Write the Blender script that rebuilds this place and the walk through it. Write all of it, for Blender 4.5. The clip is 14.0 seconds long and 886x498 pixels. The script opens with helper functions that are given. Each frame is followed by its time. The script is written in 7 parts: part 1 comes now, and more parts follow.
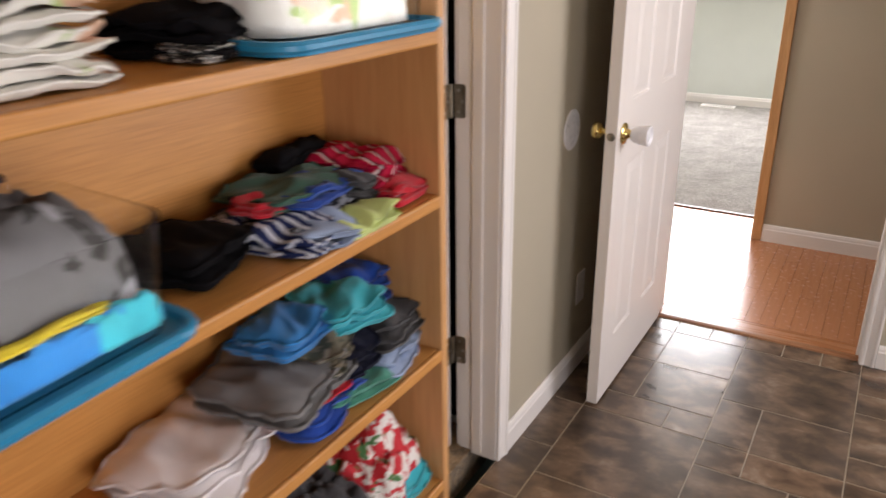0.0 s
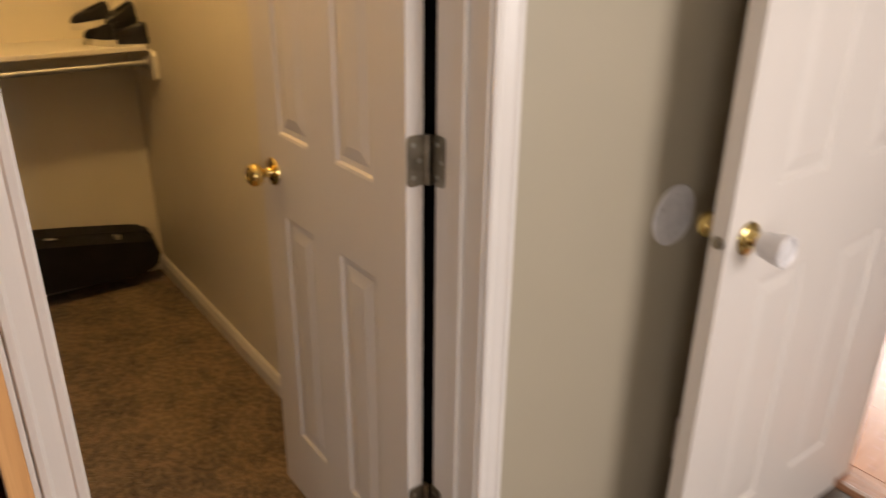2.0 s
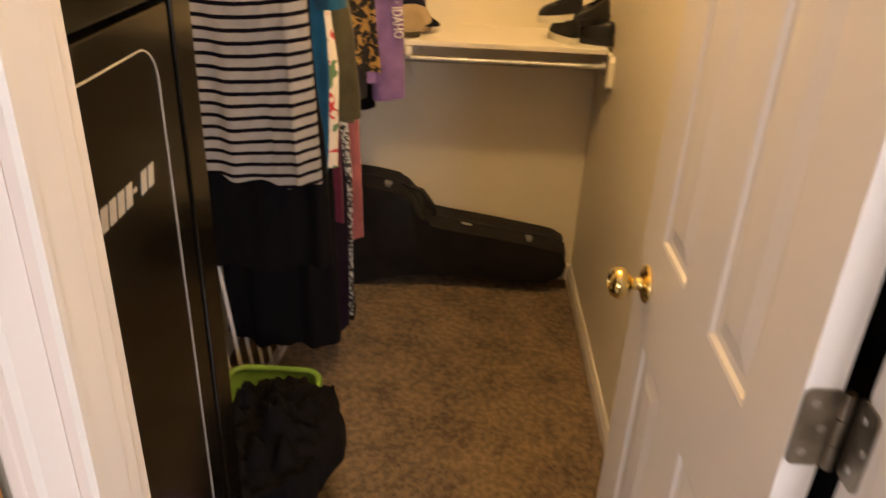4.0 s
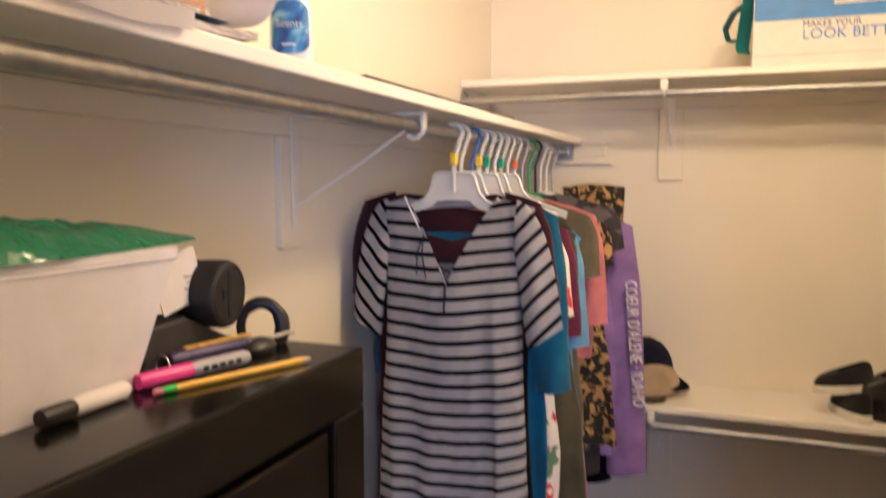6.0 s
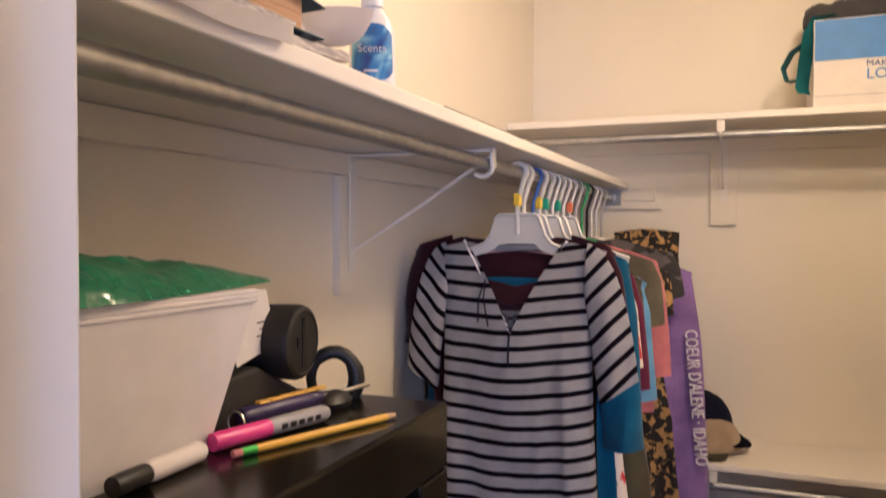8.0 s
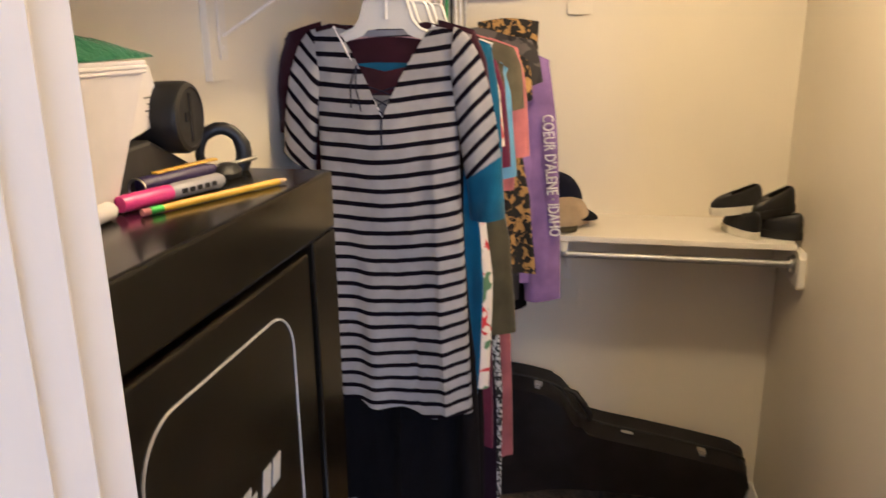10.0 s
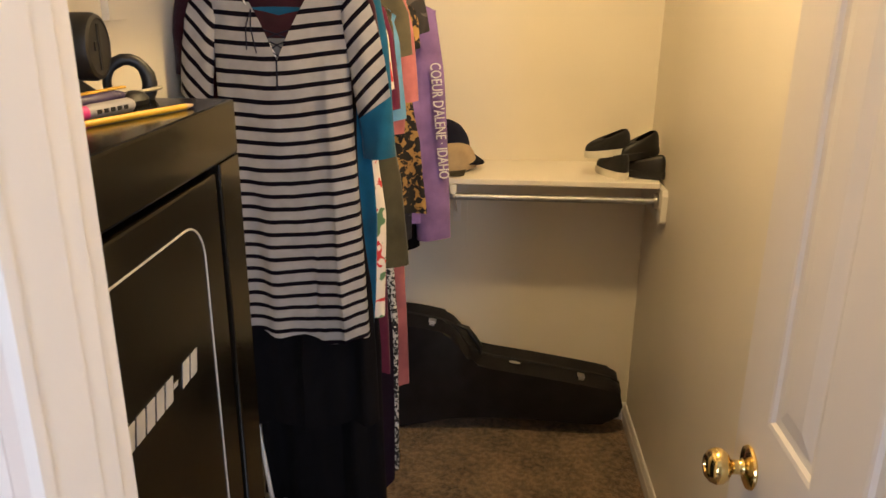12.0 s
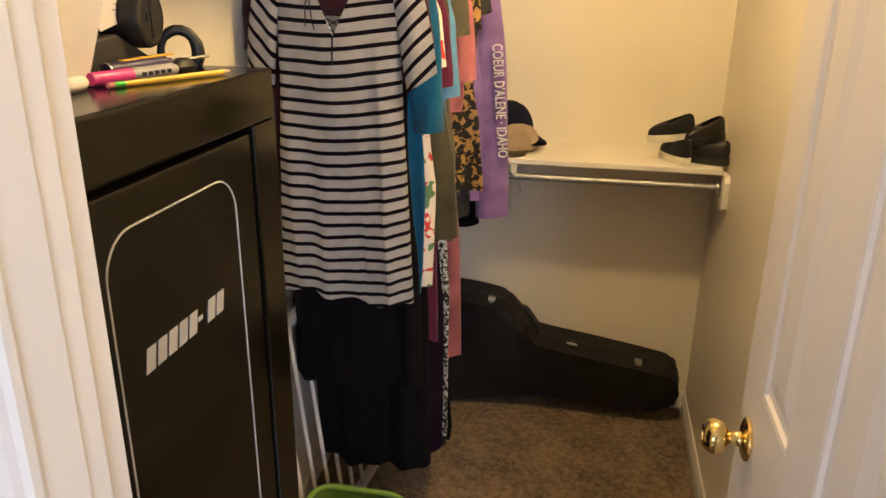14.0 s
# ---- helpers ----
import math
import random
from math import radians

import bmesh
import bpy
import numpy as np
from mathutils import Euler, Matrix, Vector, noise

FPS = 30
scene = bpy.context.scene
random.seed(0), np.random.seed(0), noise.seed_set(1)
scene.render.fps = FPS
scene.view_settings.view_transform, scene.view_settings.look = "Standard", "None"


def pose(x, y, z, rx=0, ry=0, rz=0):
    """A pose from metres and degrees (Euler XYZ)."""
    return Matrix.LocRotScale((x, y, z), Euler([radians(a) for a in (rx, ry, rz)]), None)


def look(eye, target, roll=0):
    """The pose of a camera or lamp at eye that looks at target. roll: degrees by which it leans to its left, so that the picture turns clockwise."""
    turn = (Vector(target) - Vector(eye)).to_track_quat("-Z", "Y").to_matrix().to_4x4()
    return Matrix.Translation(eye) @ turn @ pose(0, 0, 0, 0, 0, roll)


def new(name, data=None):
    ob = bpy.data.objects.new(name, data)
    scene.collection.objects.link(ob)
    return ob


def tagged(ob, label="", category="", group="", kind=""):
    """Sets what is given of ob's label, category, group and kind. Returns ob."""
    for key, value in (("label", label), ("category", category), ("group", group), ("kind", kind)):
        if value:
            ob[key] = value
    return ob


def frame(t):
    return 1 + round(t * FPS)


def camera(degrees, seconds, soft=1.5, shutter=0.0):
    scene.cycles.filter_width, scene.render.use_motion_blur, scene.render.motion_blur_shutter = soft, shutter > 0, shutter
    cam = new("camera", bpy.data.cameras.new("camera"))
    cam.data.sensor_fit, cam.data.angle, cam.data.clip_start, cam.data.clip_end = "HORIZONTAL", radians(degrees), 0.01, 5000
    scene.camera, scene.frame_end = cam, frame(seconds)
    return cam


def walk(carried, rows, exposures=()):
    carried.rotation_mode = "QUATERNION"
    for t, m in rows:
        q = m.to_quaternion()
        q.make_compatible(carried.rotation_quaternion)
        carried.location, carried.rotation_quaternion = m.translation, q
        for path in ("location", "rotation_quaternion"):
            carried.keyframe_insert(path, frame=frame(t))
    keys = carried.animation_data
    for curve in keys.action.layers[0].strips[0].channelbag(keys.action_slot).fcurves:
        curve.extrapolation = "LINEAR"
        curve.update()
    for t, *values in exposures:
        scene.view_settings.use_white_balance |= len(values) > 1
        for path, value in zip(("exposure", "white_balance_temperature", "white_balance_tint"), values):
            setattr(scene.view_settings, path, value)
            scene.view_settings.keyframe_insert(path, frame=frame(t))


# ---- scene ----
cam = camera(60.7, 14.0, shutter=0.5)
PATH = [
    (0, (-0.015, 0.038, 1.472), (-0.964, 1.628, 0.716), -0.7),
    (0.5, (0.048, 0.305, 1.456), (-0.922, 1.871, 0.678), -0.1),
    (1, (0.04, 0.595, 1.452), (-1.062, 2.064, 0.659), -0.0),
    (1.5, (0.062, 0.853, 1.488), (-1.163, 2.214, 0.684), 0.5),
    (2, (0.005, 1.019, 1.459), (-1.464, 2.113, 0.658), 0.8),
    (2.2, (-0.044, 1.088, 1.463), (-1.614, 2.035, 0.664), 0.4),
    (2.5, (-0.115, 1.149, 1.481), (-1.758, 1.926, 0.647), 1.0),
    (3, (-0.246, 1.281, 1.485), (-1.962, 1.757, 0.576), 1.2),
    (3.2, (-0.287, 1.316, 1.502), (-2.023, 1.677, 0.578), 1.9),
    (5.3, (-0.660, 1.405, 1.608), (-2.483, 0.837, 1.013), 0.0),
    (5.5, (-0.691, 1.420, 1.634), (-2.528, 0.793, 1.154), 0.0),
    (6, (-0.760, 1.380, 1.642), (-2.620, 0.668, 1.466), 0.1),
    (6.5, (-0.797, 1.29, 1.633), (-2.664, 0.574, 1.694), -0.0),
    (7, (-0.81, 1.269, 1.635), (-2.664, 0.531, 1.775), -0.0),
    (7.5, (-0.812, 1.263, 1.629), (-2.665, 0.517, 1.734), 0.1),
    (8, (-0.806, 1.264, 1.627), (-2.661, 0.517, 1.583), 0.1),
    (8.5, (-0.813, 1.25, 1.623), (-2.663, 0.532, 1.374), 0.1),
    (9, (-0.815, 1.238, 1.62), (-2.651, 0.575, 1.186), 0.0),
    (9.2, (-0.8, 1.243, 1.616), (-2.643, 0.622, 1.15), -0.3),
    (11.3, (-0.604, 1.307, 1.572), (-2.509, 1.198, 0.973), 0.6),
    (11.5, (-0.593, 1.307, 1.572), (-2.493, 1.193, 0.958), 0.7),
    (12, (-0.577, 1.303, 1.573), (-2.468, 1.182, 0.932), 0.5),
    (12.5, (-0.531, 1.271, 1.583), (-2.416, 1.131, 0.928), 0.7),
    (13, (-0.513, 1.280, 1.598), (-2.386, 1.117, 0.911), 1.1),
    (13.5, (-0.533, 1.373, 1.561), (-2.4, 1.126, 0.887), 1.3),
    (13.8, (-0.525, 1.42, 1.554), (-2.38, 1.08, 0.886), 0.8),
    (14, (-0.514, 1.433, 1.561), (-2.361, 1.064, 0.889), 0.6),
]
walk(cam, [(t, look(eye, target, roll)) for t, eye, target, roll in PATH],
     [(0, -0.42, 6900, 20), (0.5, -0.42, 6950, 21), (1.0, -0.58, 7100, 22), (1.5, -0.78, 7600, 20), (2.0, -0.70, 7700, 20), (2.5, -0.40, 7100, 18), (3.2, -0.24, 7500, 21), (5.3, 0.02, 5600, 22), (6.0, -0.42, 5000, 27), (6.4, -0.85, 4850, 33), (7.6, -0.87, 4850, 33),
      (8.4, -0.45, 4850, 27), (9.2, -0.16, 4950, 24), (11.3, -0.10, 5400, 16), (12.2, -0.18, 5900, 16), (13, -0.24, 6050, 15), (14, -0.06, 5850, 14)])

# ---- world and light ----
world = bpy.data.worlds.new("world")
scene.world = world
world.use_nodes = True
wn = world.node_tree
sky = wn.nodes.new("ShaderNodeTexSky")
sky.sky_type = "NISHITA"
sky.sun_disc = False
sky.sun_elevation = radians(40)
sky.sun_rotation = radians(200)
wn.links.new(sky.outputs[0], wn.nodes["Background"].inputs[0])
wn.nodes["Background"].inputs[1].default_value = 0.12


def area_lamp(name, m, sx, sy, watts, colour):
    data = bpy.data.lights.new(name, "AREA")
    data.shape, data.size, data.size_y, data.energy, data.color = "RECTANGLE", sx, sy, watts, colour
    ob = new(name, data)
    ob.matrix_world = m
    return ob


# daylight through the far bedroom window; laundry and hall lamps added at assumed windows
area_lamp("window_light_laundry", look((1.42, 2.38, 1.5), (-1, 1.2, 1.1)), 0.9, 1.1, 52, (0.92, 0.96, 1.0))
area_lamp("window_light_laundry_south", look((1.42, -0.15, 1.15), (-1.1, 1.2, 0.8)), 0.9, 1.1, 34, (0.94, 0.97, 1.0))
area_lamp("window_light_bedroom", look((-1.45, 7.45, 1.65), (-1.3, 4.0, 0.3)), 1.7, 1.15, 250, (0.88, 0.95, 1.0))
# added lamp, brightens the hall from a window assumed in its west wall
area_lamp("window_light_hall", look((-2.35, 3.5, 1.5), (-0.6, 3.4, 0.6)), 0.7, 1.1, 42, (0.92, 0.97, 1.0))
bulb_data = bpy.data.lights.new("closet_bulb", "POINT")
bulb_data.energy, bulb_data.color, bulb_data.shadow_soft_size = 40, (1.0, 0.705, 0.30), 0.075
bulb = new("closet_bulb", bulb_data)
bulb.location = (-1.96, 1.48, 2.31)

# ---- helpers of this scene ----
ORIGIN = {}


def thing(name, at, label, category, group="", kind=""):
    ob = new(name)
    ob.empty_display_size = 0.05
    ob.location = at
    ORIGIN[ob] = Vector(at)
    return tagged(ob, label, category, group, kind)


def part(name, bm, material, parent=None, label="", smooth=False):
    """Links a bmesh, drawn in world coordinates, as one mesh object under its parent."""
    me = bpy.data.meshes.new(name)
    at = ORIGIN.get(parent, Vector((0, 0, 0)))
    bm.transform(Matrix.Translation(-at))
    bm.normal_update()
    bm.to_mesh(me)
    bm.free()
    for m in material if isinstance(material, (list, tuple)) else [material]:
        me.materials.append(m)
    if smooth:
        me.polygons.foreach_set("use_smooth", [True] * len(me.polygons))
        me.set_sharp_from_angle(angle=radians(40))
    ob = new(name, me)
    if parent:
        ob.parent = parent
    ORIGIN[ob] = at
    if label:
        ob["label"] = label
    return ob


def solo(name, bm, material, label, category, group="", kind="", smooth=False):
    """A thing that is one mesh, with its origin at its base."""
    lo = [min(v.co[i] for v in bm.verts) for i in range(3)]
    hi = [max(v.co[i] for v in bm.verts) for i in range(3)]
    at = Vector(((lo[0] + hi[0]) / 2, (lo[1] + hi[1]) / 2, lo[2]))
    bm.transform(Matrix.Translation(-at))
    ob = part(name, bm, material, None, "", smooth)
    ob.location = at
    ORIGIN[ob] = at
    return tagged(ob, label, category, group, kind)


def box(bm, x0, x1, y0, y1, z0, z1, bevel=0.0, seg=2, m=None, mat=0):
    r = bmesh.ops.create_cube(bm, size=1.0)
    vs = r["verts"]
    for v in vs:
        v.co = Vector((x0 + (v.co.x + 0.5) * (x1 - x0), y0 + (v.co.y + 0.5) * (y1 - y0), z0 + (v.co.z + 0.5) * (z1 - z0)))
    fs = {f for v in vs for f in v.link_faces}
    for f in fs:
        f.material_index = mat
    if bevel > 0:
        es = list({e for v in vs for e in v.link_edges})
        r = bmesh.ops.bevel(bm, geom=es, offset=bevel, segments=seg, profile=0.5, affect="EDGES")
        vs = list({v for f in r["faces"] for v in f.verts} | {v for v in vs if v.is_valid})
        for f in {f for v in vs for f in v.link_faces}:
            f.material_index = mat
    if m is not None:
        for v in vs:
            v.co = m @ v.co
    return bm


def boxes(*dims, bevel=0.0):
    bm = bmesh.new()
    for d in dims:
        box(bm, *d, bevel=bevel)
    return bm


def tube(bm, pts, r, seg=10, caps=True, mat=0):
    """A round tube along a line of points; r is one radius or one for each point."""
    pts = [Vector(p) for p in pts]
    rs = r if isinstance(r, (list, tuple)) else [r] * len(pts)
    rings, side = [], None
    for i, p in enumerate(pts):
        d = (pts[min(i + 1, len(pts) - 1)] - pts[max(i - 1, 0)]).normalized()
        if side is None:
            side = d.orthogonal().normalized()
        side = (side - d * side.dot(d)).normalized()
        up = d.cross(side)
        rings.append([bm.verts.new(p + rs[i] * (math.cos(2 * math.pi * k / seg) * side + math.sin(2 * math.pi * k / seg) * up)) for k in range(seg)])
    for a, b in zip(rings, rings[1:]):
        for k in range(seg):
            f = bm.faces.new((a[k], a[(k + 1) % seg], b[(k + 1) % seg], b[k]))
            f.material_index = mat
    if caps:
        bm.faces.new(rings[0][::-1]).material_index = mat
        bm.faces.new(rings[-1]).material_index = mat
    return bm


def lathe(bm, profile, m=Matrix(), seg=24, mat=0):
    """Turns a profile of (radius, height) round the z axis of m."""
    rings = []
    for r, z in profile:
        rings.append([bm.verts.new(m @ Vector((r * math.cos(2 * math.pi * k / seg), r * math.sin(2 * math.pi * k / seg), z))) for k in range(seg)])
    for a, b in zip(rings, rings[1:]):
        for k in range(seg):
            bm.faces.new((a[k], a[(k + 1) % seg], b[(k + 1) % seg], b[k])).material_index = mat
    bm.faces.new(rings[0][::-1]).material_index = mat
    bm.faces.new(rings[-1]).material_index = mat
    return bm


def extrude_outline(bm, pts, d, m=Matrix(), bevel=0.0, seg=2):
    """A slab of thickness d from an outline in the xy plane of m."""
    lo = [bm.verts.new(Vector((x, y, 0))) for x, y in pts]
    hi = [bm.verts.new(Vector((x, y, d))) for x, y in pts]
    n = len(pts)
    fs = [bm.faces.new(lo[::-1]), bm.faces.new(hi)]
    for i in range(n):
        fs.append(bm.faces.new((lo[i], lo[(i + 1) % n], hi[(i + 1) % n], hi[i])))
    vs = set(lo + hi)
    if bevel > 0:
        rim = [e for f in fs[:2] for e in f.edges]
        r = bmesh.ops.bevel(bm, geom=rim, offset=bevel, segments=seg, profile=0.5, affect="EDGES")
        vs = {v for v in vs if v.is_valid} | {v for f in r["faces"] for v in f.verts}
    for v in vs:
        v.co = m @ v.co
    return bm


def rounded(x0, x1, y0, y1, r, n=6):
    pts = []
    for cx, cy, a in ((x1 - r, y1 - r, 0), (x0 + r, y1 - r, 90), (x0 + r, y0 + r, 180), (x1 - r, y0 + r, 270)):
        for k in range(n + 1):
            t = radians(a + 90 * k / n)
            pts.append((cx + r * math.cos(t), cy + r * math.sin(t)))
    return pts


def grid(bm, nu, nv, fn, mat=0, close_u=False):
    """A sheet of nu by nv cells through fn(u, v), u and v from 0 to 1; mat may be a function of (u, v)."""
    cols = nu if close_u else nu + 1
    vs = [[bm.verts.new(fn(i / nu, j / nv)) for j in range(nv + 1)] for i in range(cols)]
    for i in range(nu):
        for j in range(nv):
            a, b = vs[i], vs[(i + 1) % cols]
            f = bm.faces.new((a[j], b[j], b[j + 1], a[j + 1]))
            f.material_index = mat((i + 0.5) / nu, (j + 0.5) / nv) if callable(mat) else mat
    return vs


# ---- materials ----
def srgb(r, g, b):
    return tuple((c / 12.92 if c <= 0.04045 else ((c + 0.055) / 1.055) ** 2.4) for c in (r / 255, g / 255, b / 255))


class Mat:
    """A small builder of node materials."""

    def __init__(self, name, colour, rough=0.5, metal=0.0):
        self.m = bpy.data.materials.new(name)
        self.m.use_nodes = True
        self.t = self.m.node_tree
        self.b = self.t.nodes["Principled BSDF"]
        self.b.inputs["Base Color"].default_value = (*colour, 1)
        self.b.inputs["Roughness"].default_value = rough
        self.b.inputs["Metallic"].default_value = metal
        self.c = tuple(colour)
        self.co = None
        self.height = None

    def node(self, kind, **inputs):
        n = self.t.nodes.new(kind)
        for k, v in inputs.items():
            n.inputs[k].default_value = v
        return n

    def link(self, a, b):
        self.t.links.new(a, b)

    def coords(self):
        if self.co is None:
            self.co = self.t.nodes.new("ShaderNodeTexCoord").outputs["Object"]
        return self.co

    def noise(self, scale, detail=3.0, stretch=(1, 1, 1), distortion=0.0):
        mp = self.node("ShaderNodeMapping")
        mp.inputs["Scale"].default_value = stretch
        self.link(self.coords(), mp.inputs["Vector"])
        n = self.node("ShaderNodeTexNoise", Scale=scale, Detail=detail, Distortion=distortion)
        self.link(mp.outputs[0], n.inputs["Vector"])
        return n.outputs["Fac"]

    def ramp(self, fac, stops):
        r = self.t.nodes.new("ShaderNodeValToRGB")
        while len(r.color_ramp.elements) < len(stops):
            r.color_ramp.elements.new(0.5)
        for e, (p, c) in zip(r.color_ramp.elements, stops):
            e.position, e.color = p, (*c, 1)
        self.link(fac, r.inputs[0])
        return r.outputs[0]

    def mix(self, fac, a, b, mode="MIX"):
        n = self.t.nodes.new("ShaderNodeMix")
        n.data_type, n.blend_type = "RGBA", mode
        for v, i in ((fac, 0), (a, 6), (b, 7)):
            if hasattr(v, "is_linked"):
                self.link(v, n.inputs[i])
            else:
                n.inputs[i].default_value = v if i == 0 else (*v, 1)
        return n.outputs[2]

    def colour(self, out):
        self.link(out, self.b.inputs["Base Color"])
        return self

    def vary(self, scale, low, high, detail=3.0, stretch=(1, 1, 1)):
        """Colour that wanders between low and high times the base."""
        c = self.ramp(self.noise(scale, detail, stretch), [(0.3, tuple(x * low for x in self.c)), (0.7, tuple(min(1, x * high) for x in self.c))])
        return self.colour(c)

    def bump(self, fac, strength=0.2, distance=0.002):
        n = self.node("ShaderNodeBump", Strength=strength, Distance=distance)
        self.link(fac, n.inputs["Height"])
        self.link(n.outputs[0], self.b.inputs["Normal"])
        return self

    def gloss(self, fac, low, high):
        n = self.node("ShaderNodeMapRange")
        n.inputs["To Min"].default_value, n.inputs["To Max"].default_value = low, high
        self.link(fac, n.inputs["Value"])
        self.link(n.outputs[0], self.b.inputs["Roughness"])
        return self


def paint(name, colour, rough=0.5, peel=260, strength=0.12, low=0.95, high=1.03):
    k = Mat(name, colour, rough)
    k.vary(1.7, low, high)
    k.bump(k.noise(peel, 3), strength, 0.0015)
    k.gloss(k.noise(6, 3), rough - 0.06, rough + 0.08)
    return k.m


def cloth(name, colour, scale=900, low=0.72, high=1.2, rough=0.85, sheen=0.15):
    k = Mat(name, colour, rough)
    k.vary(14, low, high, 4)
    w = k.noise(scale, 1)
    f = k.noise(26, 4)
    mx = k.node("ShaderNodeMath")
    mx.operation = "MULTIPLY_ADD"
    k.link(f, mx.inputs[0])
    mx.inputs[1].default_value = 4.0
    k.link(w, mx.inputs[2])
    k.bump(mx.outputs[0], 0.35, 0.002)
    k.b.inputs["Sheen Weight"].default_value = sheen
    k.b.inputs["Specular IOR Level"].default_value = 0.15
    return k.m


def plain(name, colour, rough=0.5, metal=0.0, low=0.9, high=1.08, scale=30):
    k = Mat(name, colour, rough, metal)
    k.vary(scale, low, high)
    k.gloss(k.noise(scale * 2, 3), max(0.02, rough - 0.07), rough + 0.1)
    return k.m


def wood(name, dark, light, rough=0.42, axis=1, scale=1.0, bump=0.08):
    k = Mat(name, light, rough)
    st = [16 * scale] * 3
    st[axis] = 0.9 * scale
    grain = k.noise(2.2, 6, tuple(st), 0.6)
    fine = [120 * scale] * 3
    fine[axis] = 4 * scale
    pores = k.noise(3.0, 3, tuple(fine))
    c = k.ramp(grain, [(0.32, dark), (0.5, tuple((a + b) / 2 for a, b in zip(dark, light))), (0.66, light)])
    c = k.mix(0.35, c, k.ramp(pores, [(0.35, tuple(x * 0.75 for x in dark)), (0.6, light)]))
    k.colour(c)
    k.bump(pores, bump, 0.001)
    k.gloss(grain, rough - 0.08, rough + 0.12)
    return k.m


M_WALL = paint("wall_paint_greige", (0.46, 0.41, 0.315), 0.42, 240, 0.10)
M_CLOSET = paint("wall_paint_cream", (0.83, 0.765, 0.64), 0.40, 240, 0.10)
M_CEIL = paint("ceiling_paint", (0.76, 0.70, 0.60), 0.8, 120, 0.35)
M_BEDROOM = paint("bedroom_wall_paint", (0.66, 0.70, 0.66), 0.6, 240, 0.10)
M_WHITE = paint("trim_white_enamel", (0.80, 0.765, 0.735), 0.30, 420, 0.05, 0.97, 1.02)
M_DOOR = paint("door_white_enamel", (0.80, 0.755, 0.72), 0.33, 380, 0.06, 0.97, 1.02)
M_SHELF = paint("shelf_white_paint", (0.83, 0.78, 0.70), 0.35, 300, 0.06, 0.95, 1.03)


def carpet(name, a, b, c):
    k = Mat(name, b, 0.95)
    n1 = k.noise(160, 3)
    n2 = k.noise(7, 4)
    n3 = k.noise(55, 3)
    col = k.ramp(n1, [(0.33, a), (0.5, b), (0.68, c)])
    col = k.mix(0.5, col, k.ramp(n2, [(0.35, tuple(x * 0.8 for x in a)), (0.65, c)]))
    col = k.mix(0.4, col, k.ramp(n3, [(0.4, a), (0.62, c)]))
    k.colour(col)
    k.bump(n1, 0.9, 0.008)
    k.b.inputs["Sheen Weight"].default_value = 0.2
    return k.m


M_CARPET = carpet("closet_carpet_brown", (0.050, 0.030, 0.013), (0.155, 0.099, 0.050), (0.34, 0.235, 0.130))
M_CARPET2 = carpet("bedroom_carpet_grey", (0.13, 0.115, 0.10), (0.25, 0.225, 0.20), (0.37, 0.345, 0.315))
M_BRASS = plain("polished_brass", (0.80, 0.62, 0.26), 0.14, 1.0, 0.9, 1.05)
M_STEEL = plain("zinc_steel", (0.52, 0.51, 0.49), 0.32, 1.0)
M_ROD = plain("galvanised_rod", (0.47, 0.465, 0.455), 0.46, 0.9, 0.8, 1.1, 60)
M_HINGE = plain("aged_steel_hinge", (0.33, 0.30, 0.25), 0.36, 1.0, 0.7, 1.2)
M_DARKGAP = plain("shadow_foam", (0.012, 0.010, 0.009), 0.9)
M_MAPLE = wood("maple_shelf_veneer", (0.47, 0.195, 0.047), (0.56, 0.255, 0.068), 0.40, 1)
M_MAPLEV = wood("maple_panel_veneer", (0.52, 0.245, 0.090), (0.61, 0.32, 0.130), 0.42, 2)
M_OAKTRIM = wood("honey_oak_trim", (0.45, 0.22, 0.08), (0.60, 0.33, 0.14), 0.4, 2)
M_GLASSY = plain("white_plastic", (0.75, 0.74, 0.76), 0.28)

# ---- setting: laundry room, hall, far bedroom and closet ----
WX0, WX1 = -0.968, -0.855          # closet face and laundry face of the wall between
LY, RY, BX = 0.615, 1.85, -3.20    # closet side walls and back wall
JL, JR, DH = 1.085, 1.738, 2.045   # closet doorway: jamb faces and head
NY0, NY1 = 2.92, 3.03              # laundry wall with the hall doorway
HL, HR = -0.70, 0.055              # hall doorway jamb faces
CEIL = 2.44


def struct(name, bm, material, label, category):
    return tagged(part(name, bm, material), label, category, "", "structure")


struct("wall_closet_front", boxes(
    (WX0, WX1, -1.6, JL - 0.018, 0, CEIL), (WX0, WX1, JR + 0.018, NY0, 0, CEIL),
    (WX0, WX1, JL - 0.018, JR + 0.018, DH + 0.018, CEIL)), M_WALL, "greige painted wall with a white cased closet doorway", "wall")
struct("wall_closet_front_inside", boxes(
    (WX0 - 0.012, WX0 - 0.003, LY, JL - 0.02, 0, CEIL), (WX0 - 0.012, WX0 - 0.003, JR + 0.02, RY, 0, CEIL),
    (WX0 - 0.012, WX0 - 0.003, JL - 0.02, JR + 0.02, DH + 0.02, CEIL)), M_CLOSET, "cream painted inner face of the closet's front wall", "wall")
struct("wall_closet_left", boxes((BX - 0.1, WX0 - 0.004, LY - 0.1, LY, 0, CEIL)), M_CLOSET, "cream painted closet side wall behind the hanging rod", "wall")
struct("wall_closet_right", boxes((BX - 0.1, WX0 - 0.004, RY, RY + 0.1, 0, CEIL)), M_CLOSET, "cream painted closet side wall behind the open door", "wall")
